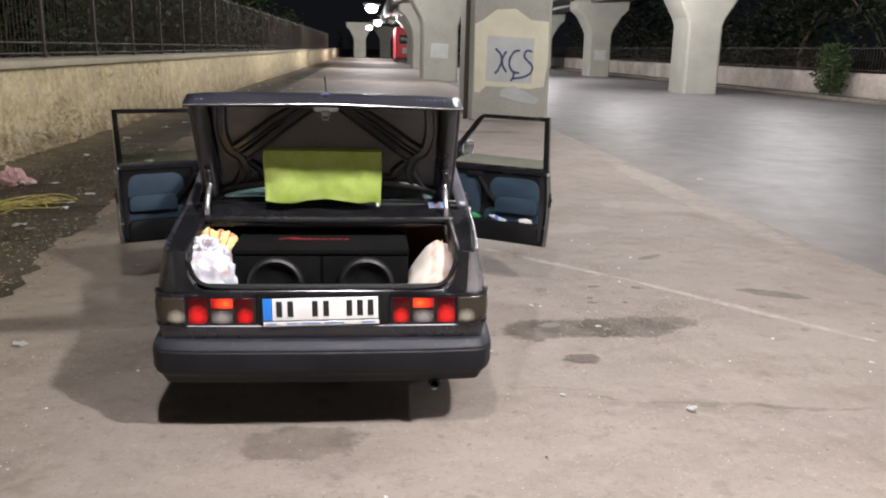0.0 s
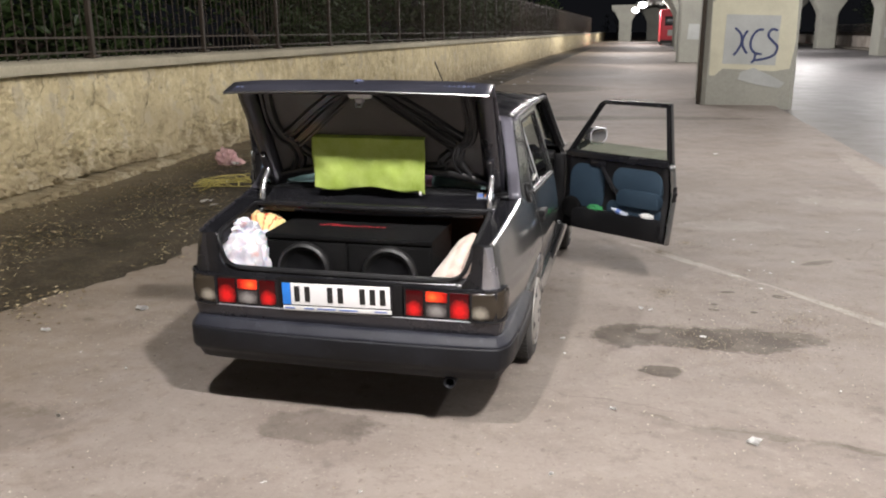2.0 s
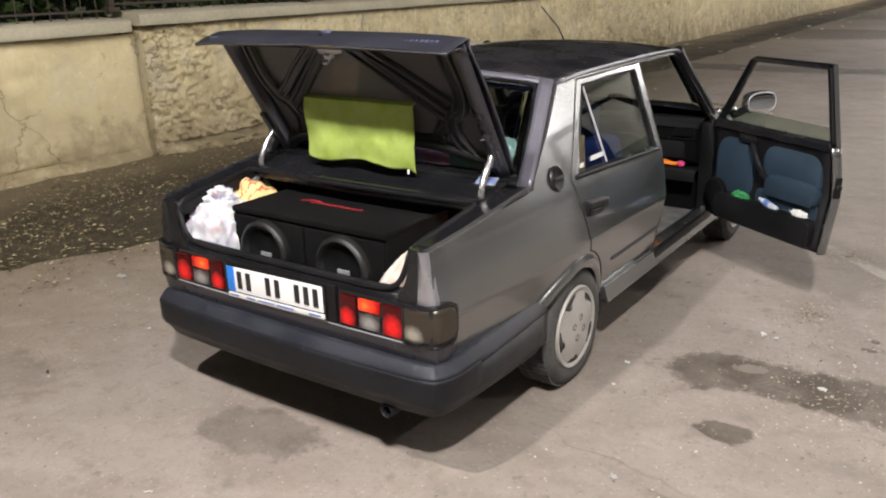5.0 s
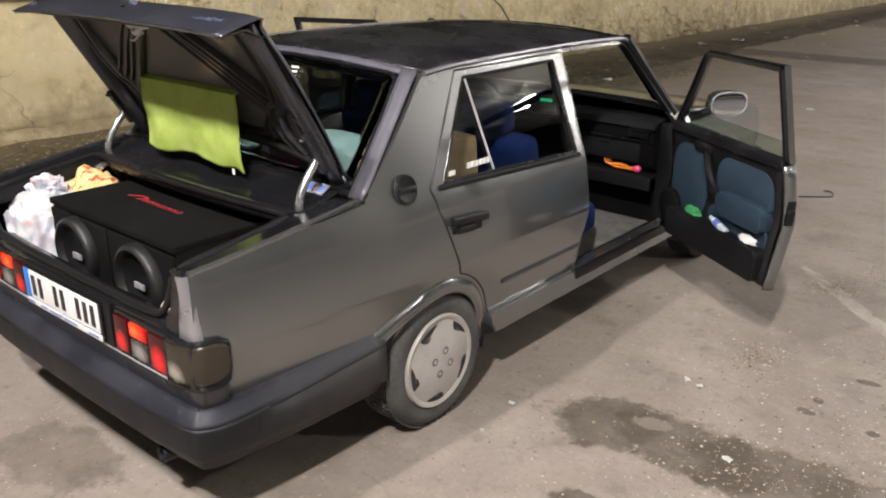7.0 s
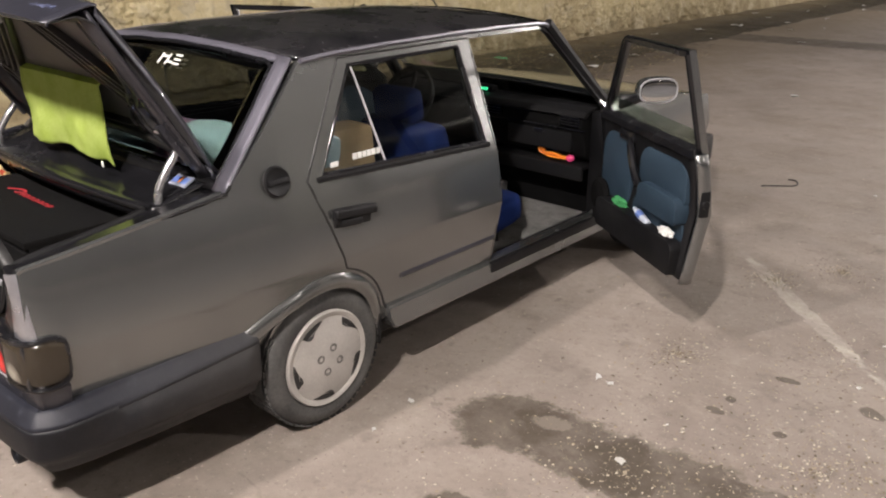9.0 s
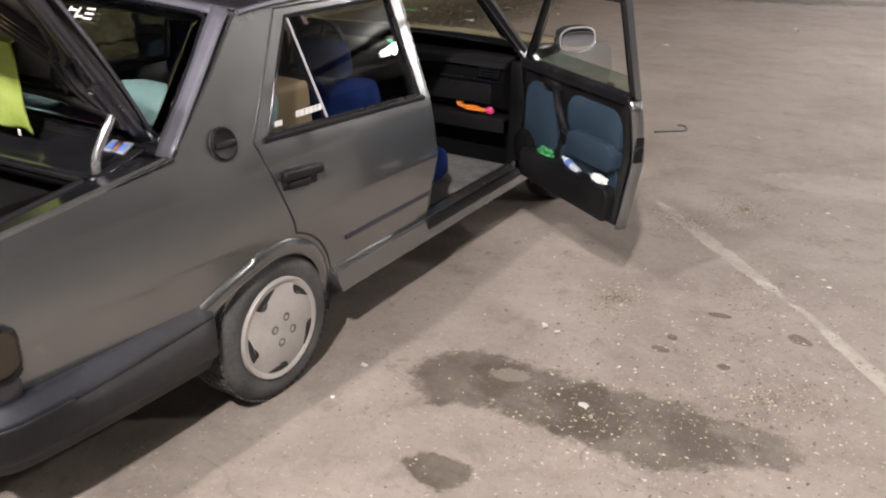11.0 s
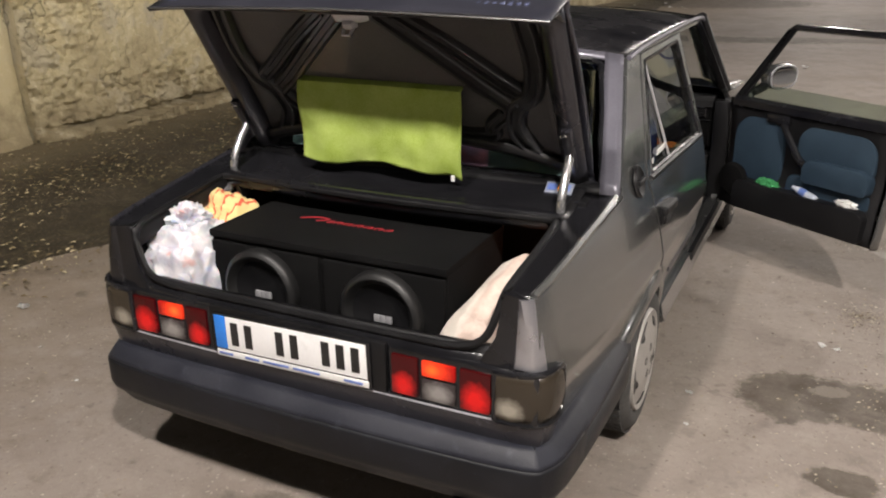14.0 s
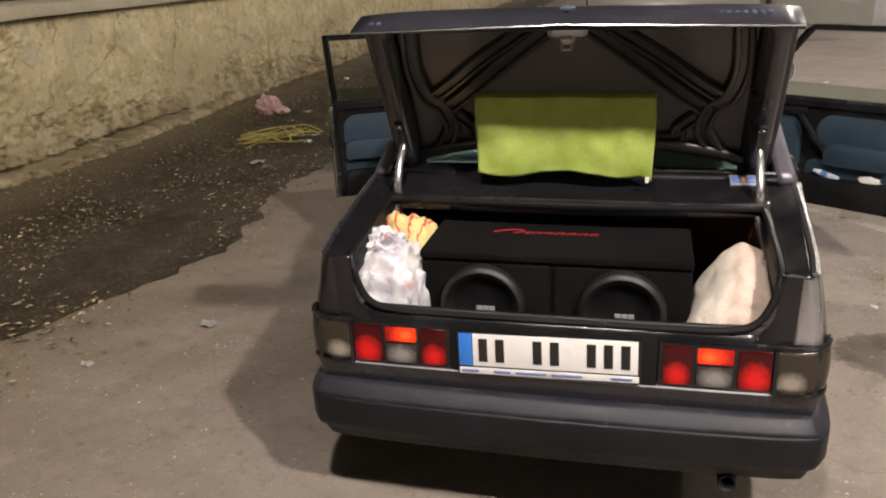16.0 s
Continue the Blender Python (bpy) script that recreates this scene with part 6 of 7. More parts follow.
def boot_lid():
    """Lid in its own frame: across, from hinge to free edge, and down into the boot."""
    half = lambda s: 0.650 - 0.010 * abs(2 * s / LID_S - 1) ** 4
    bm = bmesh.new()
    bow = lambda x: 0.115 * (1 - min(1.0, abs(x) / 0.64) ** 3)
    prof = [(0.0, 0.03), (0.004, 0.008), (0.02, 0.0)] + [(0.66 * k / 12, -0.014 * math.sin(math.pi * k / 12)) for k in range(1, 12)] + [(0.645, -0.002), (0.662, 0.006), (0.672, 0.022), (0.689, 0.080), (0.703, 0.140), (0.704, 0.149), (0.695, 0.151)]
    nx = 28
    rings = []
    for s, d in prof:
        row = []
        for i in range(nx + 1):
            a = 2 * i / nx - 1
            e = max(0.0, (abs(a) - 0.93) / 0.07)
            row.append(bm.verts.new((a * half(min(s, LID_S)), s + bow(a * 0.64) * (1 - min(1.0, s / 0.3)) - 0.012 * abs(a) ** 6 * (s / LID_S), d - 0.008 * (1 - a * a) + 0.03 * e ** 2 * (1 if 0.02 < s < 0.65 else 0.3 if s < 0.66 else 0.0))))
        rings.append(row)
    for p, q in zip(rings, rings[1:]):
        for i in range(nx):
            bm.faces.new((p[i], p[i + 1], q[i + 1], q[i]))
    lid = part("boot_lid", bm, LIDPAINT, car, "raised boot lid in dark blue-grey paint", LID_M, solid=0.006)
    bm = bmesh.new()
    sheet(bm, lambda u, v: (0.60 * (2 * u - 1), 0.02 + 0.625 * v + bow(0.60 * (2 * u - 1)) * (1 - v), 0.012 - 0.012 * math.sin(math.pi * v)), 16, 12)
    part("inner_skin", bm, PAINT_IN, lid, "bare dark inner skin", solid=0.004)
    # side walls and folded border of the inner frame
    for s in (1, -1):
        bm = bmesh.new()
        sheet(bm, lambda u, v: (s * (0.632 - 0.085 * u), 0.01 + 0.645 * v, 0.034 + 0.022 * math.sin(math.pi * min(1, u * 1.15)) - 0.026 * max(0, u - 0.75) / 0.25), 8, 10)
        part("border", bm, LIDEDGE, lid, "pressed side border", solid=0.005)
        # diagonal double rib from the latch to the lower corner
        for off, r in ((0.0, 0.022), (0.075, 0.019)):
            pts = [(s * (0.06 + off * 0.9), 0.605, 0.016), (s * (0.20 + off), 0.48 + off * 0.15, 0.020), (s * (0.34 + off * 0.7), 0.35 + off * 0.5, 0.022), (s * (0.43 + off * 0.4), 0.275 + off * 0.8, 0.022)]
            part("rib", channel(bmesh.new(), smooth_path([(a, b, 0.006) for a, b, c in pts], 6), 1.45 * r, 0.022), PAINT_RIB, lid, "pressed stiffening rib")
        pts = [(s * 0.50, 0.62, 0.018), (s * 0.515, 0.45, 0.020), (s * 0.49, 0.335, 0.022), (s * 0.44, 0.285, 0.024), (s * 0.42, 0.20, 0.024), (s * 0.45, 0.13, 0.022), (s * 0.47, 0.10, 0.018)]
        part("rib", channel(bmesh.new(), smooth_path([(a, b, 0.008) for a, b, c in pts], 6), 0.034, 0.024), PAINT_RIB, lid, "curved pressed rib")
        pts = [(s * 0.40, 0.255, 0.02), (s * 0.345, 0.20, 0.02), (s * 0.34, 0.165, 0.02), (s * 0.28, 0.155, 0.02), (s * 0.12, 0.155, 0.02), (0, 0.155, 0.02)]
        part("rib", channel(bmesh.new(), smooth_path([(a, b, 0.007) for a, b, c in pts], 5), 0.028, 0.022), PAINT_RIB, lid, "curved pressed rib")
        bm = bmesh.new()
        box(bm, (s * 0.598, 0.175, 0.062), (0.030, 0.16, 0.022), 0.006)
        part("hinge_bracket", bm, LIDEDGE, lid, "grey hinge bracket")
        bm = bmesh.new()
        tube(bm, smooth_path([(s * 0.600, 0.235, 0.070), (s * 0.598, 0.250, 0.082), (s * 0.585, 0.245, 0.082), (s * 0.583, 0.230, 0.070)], 4), 0.004, 6)
        part("hook", bm, CHROME, lid, "small steel hook")
    bm = bmesh.new()
    sheet(bm, lambda u, v: ((0.628 + 0.010 * v) * (2 * u - 1), interp(((0, 0.590), (0.35, 0.612), (0.6, 0.655), (1, 0.690)), v), interp(((0, 0.012), (0.35, 0.040), (0.6, 0.066), (1, 0.144)), v)), 20, 12)
    part("border", bm, PAINT_RIB, lid, "pressed rear border", solid=0.005)
    bm = bmesh.new()
    sheet(bm, lambda u, v: (0.60 * (2 * u - 1), 0.005 + bow(0.60 * (2 * u - 1)) + 0.045 * v, 0.026 + 0.010 * math.sin(math.pi * v)), 16, 4)
    part("border", bm, PAINT_RIB, lid, "pressed front border", solid=0.005)
    bm = bmesh.new()
    box(bm, (0, 0.622, 0.062), (0.125, 0.045, 0.020), 0.008, taper=0.7)
    box(bm, (0, 0.600, 0.072), (0.050, 0.035, 0.026), 0.008, taper=0.6)
    tube(bm, [(-0.016, 0.592, 0.080), (-0.012, 0.585, 0.100), (0.012, 0.585, 0.100), (0.016, 0.592, 0.080)], 0.005, 6)
    part("latch", bm, SILVER, lid, "silver boot latch")
    bm = bmesh.new()
    tube(bm, [(-0.640, 0.694, 0.152), (0, 0.704, 0.142), (0.640, 0.694, 0.152)], 0.003, 6)
    part("edge_strip", bm, PAINT, lid, "bright strip on the lid edge")
    # badges on the outer rear face: unreadable small bars
    bm = bmesh.new()
    lathe(bm, ((0.0, 0.006), (0.022, 0.005), (0.028, 0.0)), 20, "z")
    for v in bm.verts:
        v.co.y *= 0.55
    part("round_badge", bm, LAVENDER, lid, "worn blue oval badge", Matrix.Translation((0, 0.675, 0.028)) @ Matrix.Rotation(radians(-76), 4, "X"))
    bm = bmesh.new()
    lathe(bm, ((0.0, 0.006), (0.010, 0.006), (0.013, 0.0)), 14, "y", (0, 0.684, 0.066))
    part("lock", bm, CHROME, lid, "small boot lock")
    for x0, n, w in ((0.36, 10, 0.019), (-0.585, 4, 0.022)):
        for k in range(n):
            bm = bmesh.new()
            box(bm, (x0 + k * w * 1.15, 0.689 if n > 5 else 0.690, 0.078 if n > 5 else 0.100), (w * 0.62, 0.005, (0.016, 0.022, 0.013)[k % 3]), 0.002, Matrix.Rotation(radians(-14.5), 4, "X"))
            part("badge_bar", bm, LAVENDER, lid)


def front_door(s, angle):
    """An open front door, built shut about its hinge and then swung out."""
    o = (s * 0.785, DOOR_HINGE_Y, 0.0)
    m = pose(o[0], o[1] - 0.045, 0, 0, 0, s * angle) @ pose(s * 0.030, 0, 0)
    door = part("front_door", shell(skin("front_door", s, o), s, 0.03), PAINT, car, "open front door with blue trim inside", m)
    L = lambda x, y, z: Vector((s * x - o[0], y - o[1], z))
    # inner card below the window
    bm = bmesh.new()
    sheet(bm, lambda u, v: L(side_x(1.05 + 0.85 * u, 0.36 + 0.56 * v) - 0.050 - 0.010 * math.sin(math.pi * v), 1.03 + 0.875 * u, 0.36 + 0.565 * v), 16, 12)
    part("door_card", bm, BLACK, door, "black door card", solid=0.012)
    # window frame inner lining
    for poly in ([(1.035, 0.92), (1.0, 1.312)], [(1.0, 1.312), (1.505, 1.312)], [(1.505, 1.312), (1.85, 0.93)], ):
        part("frame_bar", side_line(poly, s, -0.022, 0.015, o, closed=False), GLOSSBLACK, door, "black window frame bar")
    part("waist_pad", side_line([(1.03, 0.905), (1.88, 0.905)], s, -0.038, 0.032, o, closed=False), GLOSSBLACK, door, "black padded waist rail")
    part("window_pane", pane([(1.050, 0.925), (1.040, 1.005), (1.770, 1.015), (1.815, 0.965), (1.80, 0.935)], s, 0.022, o), GREENGLASS, door, "greenish door glass wound most of the way down").visible_shadow = False
    # blue cloth insets with a black strap between
    x = 0.750
    def inset(name, ys, zs, thick, mat, label, round_by=0.05):
        outline = []
        for cy, cz, a0 in ((ys[1], zs[1], 0), (ys[0], zs[1], 90), (ys[0], zs[0], 180), (ys[1], zs[0], 270)):
            r = min(round_by, (ys[1] - ys[0]) / 2.1, (zs[1] - zs[0]) / 2.1) * (1.0 if a0 < 180 else 0.45)
            oy, oz = cy - math.copysign(r, cy - sum(ys) / 2), cz - math.copysign(r, cz - sum(zs) / 2)
            outline += arc(oy, oz, r, a0, a0 + 90, 5)
        bm = prism([(y - o[1], z) for y, z in outline], s * (x - thick) - o[0], s * x - o[0], "x", 0.012)
        return part(name, bm, mat, door, label)
    inset("blue_panel", (1.07, 1.475), (0.66, 0.850), 0.035, BLUE, "blue cloth upper panel", 0.085)
    inset("armrest", (1.07, 1.41), (0.585, 0.70), 0.075, BLUE, "blue padded armrest")
    inset("blue_panel", (1.56, 1.86), (0.52, 0.845), 0.032, BLUE, "blue cloth front panel", 0.11)
    inset("lower_panel", (1.07, 1.52), (0.50, 0.60), 0.030, BLUE, "blue lower panel")
    inset("door_pocket", (1.06, 1.80), (0.365, 0.515), 0.085, BLACK, "black door pocket")
    bm = bmesh.new()
    tube(bm, smooth_path([L(0.735, 1.585, 0.850), L(0.705, 1.555, 0.825), L(0.688, 1.50, 0.765), L(0.682, 1.45, 0.705), L(0.690, 1.415, 0.670), L(0.735, 1.395, 0.655)], 5), 0.019, 8)
    part("pull_handle", bm, GLOSSBLACK, door, "black pull handle")
    bm = bmesh.new()
    box(bm, L(0.722, 1.60, 0.858), (0.05, 0.14, 0.05), 0.015)
    part("latch_cup", bm, GLOSSBLACK, door)
    bm = bmesh.new()
    lathe(bm, ((0.0, 0.0), (0.085, 0.0), (0.09, -0.012), (0.075, -0.03), (0.0, -0.035)), 24, "x")
    part("speaker", bm, CARPET, door, "round black door speaker", Matrix.Translation(L(0.715, 1.83, 0.50)) @ Matrix.Rotation(0 if s > 0 else math.pi, 4, "Z"))
    # outer handle, lock plate on the edge
    bm = bmesh.new()
    hx = side_x(1.16, 0.79)
    box(bm, L(hx + 0.004, 1.16, 0.80), (0.02, 0.17, 0.06), 0.012)
    part("door_handle", bm, BLACK, door, "black outer handle")
    bm = bmesh.new()
    box(bm, L(0.765, 1.000, 0.70), (0.04, 0.016, 0.11), 0.004)
    lathe(bm, ((0.0, -0.016), (0.016, -0.016), (0.019, -0.010), (0.019, 0.0)), 16, "y", L(0.765, 1.0, 0.70))
    part("lock_plate", bm, BLACK, door, "black lock with a round catch")
    bm = bmesh.new()
    sheet(bm, lambda u, v: L(side_x(1.01, 0.35 + 0.56 * v) - 0.001 - 0.062 * u, 1.012 - 0.016 * math.sin(math.pi * u) ** 0.6, 0.35 + 0.56 * v), 10, 10)
    part("door_edge", bm, PAINT, door, "painted door edge", solid=0.004)
    part("crease_strip", side_line([(1.02, 0.475), (1.90, 0.475)], s, 0.003, 0.013, o, closed=False, flat=0.4), DUSTY, door)
    # mirror
    def oval(c, size, depth, power):
        """A rounded oblong body, flat to the rear."""
        bm = bmesh.new()
        for v in bmesh.ops.create_icosphere(bm, subdivisions=4, radius=1.0)["verts"]:
            k = Vector((math.copysign(abs(v.co.x) ** power, v.co.x), v.co.y, math.copysign(abs(v.co.z) ** power, v.co.z)))
            y = max(-0.35, k.y) if depth else k.y
            v.co = L(*c) + Vector((k.x * size[0], y * size[1], k.z * size[2]))
        return bm
    mc = (0.955, 1.814, 1.020)
    mir = part("wing_mirror", oval(mc, (0.108, 0.075, 0.066), True, 0.72), PAINT, door, "wing mirror with a grey shell and a bright rim")
    part("mirror_rim", tube(bmesh.new(), [L(mc[0] + 0.100 * math.copysign(abs(math.cos(a)) ** 0.72, math.cos(a)), mc[1] - 0.028, mc[2] + 0.058 * math.copysign(abs(math.sin(a)) ** 0.72, math.sin(a))) for a in [2 * math.pi * k / 40 for k in range(40)]], 0.0045, 6, closed=True, up=(0, 1, 0)), SILVER, mir, "bright mirror rim")
    part("mirror_glass", oval((mc[0], mc[1] - 0.030, mc[2]), (0.095, 0.004, 0.052), False, 0.72), MIRROR, mir)
    bm = bmesh.new()
    tube(bm, smooth_path([L(0.775, 1.83, 0.955), L(0.82, 1.825, 0.965), L(0.88, 1.82, 0.990)], 4), 0.024, 8)
    part("mirror_foot", bm, GLOSSBLACK, mir)
    return car.matrix_basis @ m @ Matrix.Translation((-o[0] - s * 0.028, -o[1], 0))


def seat(x, back_mat, base_mat):
    m = pose(x, 0, 0)
    bm = bmesh.new()
    box(bm, (0, 1.165, 0.43), (0.50, 0.59, 0.16), 0.06, Matrix.Rotation(radians(8), 4, "X"), seg=3)
    st = part("front_seat", bm, base_mat, car, "front seat with royal blue cover", m)
    bm = bmesh.new()
    box(bm, (0, 0.90, 0.71), (0.47, 0.14, 0.52), 0.06, Matrix.Rotation(radians(14), 4, "X"), seg=3)
    part("backrest", bm, back_mat, st)
    bm = bmesh.new()
    box(bm, (0, 0.825, 1.04), (0.25, 0.10, 0.15), 0.045, Matrix.Rotation(radians(10), 4, "X"), seg=3)
    part("headrest", bm, back_mat, st)
    part("seat_rail", boxes(((-0.17, 1.10, 0.32), (0.04, 0.45, 0.10)), ((0.17, 1.10, 0.32), (0.04, 0.45, 0.10))), BLACK, st)


def interior():
    part("cabin_floor", boxes(((0, 1.25, 0.295), (1.45, 1.85, 0.02)), ((0, 1.1, 0.34), (0.26, 1.7, 0.12)), bevel=0.01), FLOORCARPET, car, "grey carpeted cabin floor")
    seat(0.36, ROYAL, ROYAL)
    seat(-0.36, ROYAL, DARKSEAT)
    bm = bmesh.new()
    box(bm, (0, 0.28, 0.44), (1.30, 0.50, 0.20), 0.06, seg=3)
    rs = part("rear_seat", bm, DARKSEAT, car, "dark rear bench seat")
    bm = bmesh.new()
    box(bm, (0, 0.06, 0.71), (1.30, 0.14, 0.46), 0.05, Matrix.Rotation(radians(14), 4, "X"), seg=3)
    part("backrest", bm, DARKSEAT, rs)
    dash = prism(((1.89, 0.64), (1.84, 0.80), (1.855, 0.865), (1.90, 0.892), (2.08, 0.900), (2.08, 0.60), (1.96, 0.60)), -0.68, 0.68, "x", 0.02)
    d = part("dashboard", dash, CARPET, car, "black plastic dashboard")
    part("dash_shelf", boxes(((0.38, 1.95, 0.590), (0.62, 0.22, 0.02)), ((0.38, 1.845, 0.560), (0.62, 0.02, 0.07)), bevel=0.006), BLACK, d)
    part("dash_top_pad", prism(((1.825, 0.862), (1.855, 0.890), (1.90, 0.900), (2.00, 0.905), (2.00, 0.890), (1.90, 0.880), (1.85, 0.850)), -0.69, 0.69, "x", 0.006), BLACK, d, "grained black dash top pad")
    part("glove_box", boxes(((0.40, 1.866, 0.720), (0.42, 0.035, 0.115)), bevel=0.014), BLACK, d, "black glove box lid")
    part("glove_box_catch", boxes(((0.40, 1.846, 0.757), (0.07, 0.012, 0.018)), bevel=0.005), GLOSSBLACK, d)
    for x in (0.60, 0.10):
        vent = part("vent", boxes(((x, 1.840, 0.835), (0.125, 0.020, 0.066)), bevel=0.008), GLOSSBLACK, d, "black air vent")
        for k in range(4):
            part("vent_slat", boxes(((x, 1.8275, 0.813 + 0.0145 * k), (0.105, 0.010, 0.005)), bevel=0.0015), BLACK, vent)
    part("dash_groove", boxes(((0.38, 1.8405, 0.790), (0.62, 0.012, 0.008)), bevel=0.002), GLOSSBLACK, d)
    bm = bmesh.new()
    for k in range(5):
        box(bm, (-0.083 + 0.017 * k, 1.919, 0.917), (0.009, 0.006, 0.015))
    part("clock_pod", boxes(((-0.05, 1.950, 0.915), (0.14, 0.06, 0.040)), bevel=0.010), BLACK, d, "black clock pod on the dash")
    part("clock_digits", bm, CLOCKGLOW, d, "green glowing clock digits")
    part("bulkhead", boxes(((0, 2.02, 0.47), (1.42, 0.05, 0.34)), bevel=0.015), CARPET, car, "black carpeted bulkhead")
    part("console", boxes(((0, 1.35, 0.45), (0.20, 0.55, 0.24)), bevel=0.02), BLACK, car)
    bm = bmesh.new()
    ring = [(0.18 * math.cos(2 * math.pi * k / 32), 0, 0.18 * math.sin(2 * math.pi * k / 32)) for k in range(32)]
    tube(bm, ring, 0.015, 8, closed=True, up=(0, 1, 0))
    for a in (90, 210, 330):
        tube(bm, [(0, 0.02, 0), (0.175 * math.cos(radians(a)), 0, 0.175 * math.sin(radians(a)))], 0.014, 6)
    lathe(bm, ((0.0, -0.02), (0.05, -0.01), (0.055, 0.03)), 16, "y")
    part("steering_wheel", bm, BLACK, car, "black steering wheel", pose(-0.36, 1.62, 0.86, -28, 0, 0))
    part("rear_view_mirror", boxes(((0, 1.60, 1.25), (0.22, 0.03, 0.06)), bevel=0.012), BLACK, car)
    for s in (1, -1):
        part("pillar_trim", tube(bmesh.new(), [(s * 0.715, 0.985, 0.34), (s * 0.712, 0.985, 0.90), (s * 0.596, 0.955, 1.32)], 0.032, 8), BLACK, car, "dark centre pillar")
        part("inner_sill", boxes(((s * 0.735, 1.45, 0.325), (0.10, 0.95, 0.05)), bevel=0.012), BLACK, car)
        part("kick_panel", boxes(((s * 0.735, 1.925, 0.60), (0.09, 0.06, 0.58)), bevel=0.015), BLACK, car)
        bm = bmesh.new()
        sheet(bm, lambda u, v: (s * (side_x(0.1 + 0.85 * u, 0.40 + 0.5 * v) - 0.06), 0.05 + 0.93 * u, 0.42 + 0.48 * v), 6, 4)
        part("rear_door_card", bm, BLACK, car, solid=0.012)
        bm = bmesh.new()
        sheet(bm, lambda u, v: (s * (side_x(-0.2, 0.95 + 0.36 * v) - 0.055), -0.30 + 0.36 * v + (0.30 - 0.12 * v) * u, 0.945 + 0.37 * v), 5, 5)
        part("pillar_lining", bm, BLACK, car, solid=0.01)
    bm = bmesh.new()
    sheet(bm, lambda u, v: (0.60 * (2 * u - 1), 0.08 + 1.44 * v, 1.322 + 0.035 * (1 - (2 * u - 1) ** 2)), 10, 10)
    part("headlining", bm, surface("headlining_cloth", (0.16, 0.15, 0.13), (0.22, 0.21, 0.18), 0.9), car, solid=0.006)
    part("aerial", tube(bmesh.new(), [(-0.1, 1.60, 1.375), (-0.1, 1.52, 1.455), (-0.1, 1.30, 1.585)], 0.004, 6), INK, car, "thin roof aerial")


body_sides()
wheels()
roof_and_glass()
rear_end()
boot()
boot_lid()
DOOR_R = front_door(1, 56.5)
front_door(-1, 63)
interior()

# ---- things in the boot and cabin ----
CARM = car.matrix_basis


def at_car(x, y, z, rx=0, ry=0, rz=0):
    return CARM @ pose(x, y, z, rx, ry, rz)


def subwoofer():
    th = thing("subwoofer_box", "black carpeted subwoofer box with two drivers in the boot", "subwoofer", at_car(-0.02, -0.62, 0.468))
    W, D, H = 0.83, 0.42, 0.392
    bm = bmesh.new()
    box(bm, (0, 0.006, H / 2 - 0.01), (W - 0.004, D - 0.012, H - 0.02), 0.006)
    part("cabinet", bm, CARPET, th)
    bm = bmesh.new()
    box(bm, (0, 0, H - 0.012), (W, D, 0.024), 0.006)
    part("top_board", bm, CARPET, th)
    for x in (-0.2075, 0.2075):
        part("baffle", boxes(((x, -D / 2 + 0.006, H / 2 - 0.016), (0.400, 0.018, H - 0.036)), bevel=0.008), CARPET, th)
    for x in (-0.212, 0.212):
        bm = bmesh.new()
        lathe(bm, ((0.146, 0.026), (0.146, -0.002), (0.139, -0.012), (0.128, -0.017), (0.116, -0.012), (0.108, 0.002), (0.10, 0.006)), 40, "y")
        sp = part("driver", bm, surface("driver_rubber", (0.006, 0.006, 0.006), (0.012, 0.012, 0.012), 0.5), th, "large black driver with a rubber surround", pose(x, -D / 2 - 0.024, 0.226) @ Matrix.Diagonal((0.91, 1, 0.91, 1)))
        bm = bmesh.new()
        lathe(bm, ((0.104, 0.004), (0.06, 0.015), (0.045, 0.017), (0.0, 0.012)), 32, "y")
        part("cone", bm, BLACK, sp)
        bm = bmesh.new()
        for k in range(3):
            box(bm, (0.010 + 0.022 * k - 0.022, 0.002, -0.012), (0.020, 0.008, 0.024), 0.002)
        part("label_bar", bm, SILVER, sp, "small silver label")
    # red script on the top: a wavy stroke of unreadable lettering
    bm = bmesh.new()
    pts = [(-0.215, 0.0), (-0.16, 0.028), (-0.115, 0.02), (-0.15, -0.004)]
    tube(bm, [(p.x, p.y, H + 0.001) for p in smooth_path([(a, b, 0) for a, b in pts], 6)], 0.006, 5, flat=0.3)
    x = -0.105
    for w, h in ((0.010, 0.024), (0.024, 0.022), (0.026, 0.020), (0.026, 0.022), (0.024, 0.020), (0.026, 0.018), (0.020, 0.022)):
        loop = [(x + w / 2 + w / 2 * math.cos(a) + 0.3 * h * math.sin(a), 0.004 + h / 2 * math.sin(a), H + 0.001) for a in [radians(-60 + 300 * i / 9) for i in range(10)]]
        tube(bm, loop, 0.0035, 5, flat=0.3)
        x += w + 0.012
    part("script_mark", bm, REDINK, th, "red script mark")


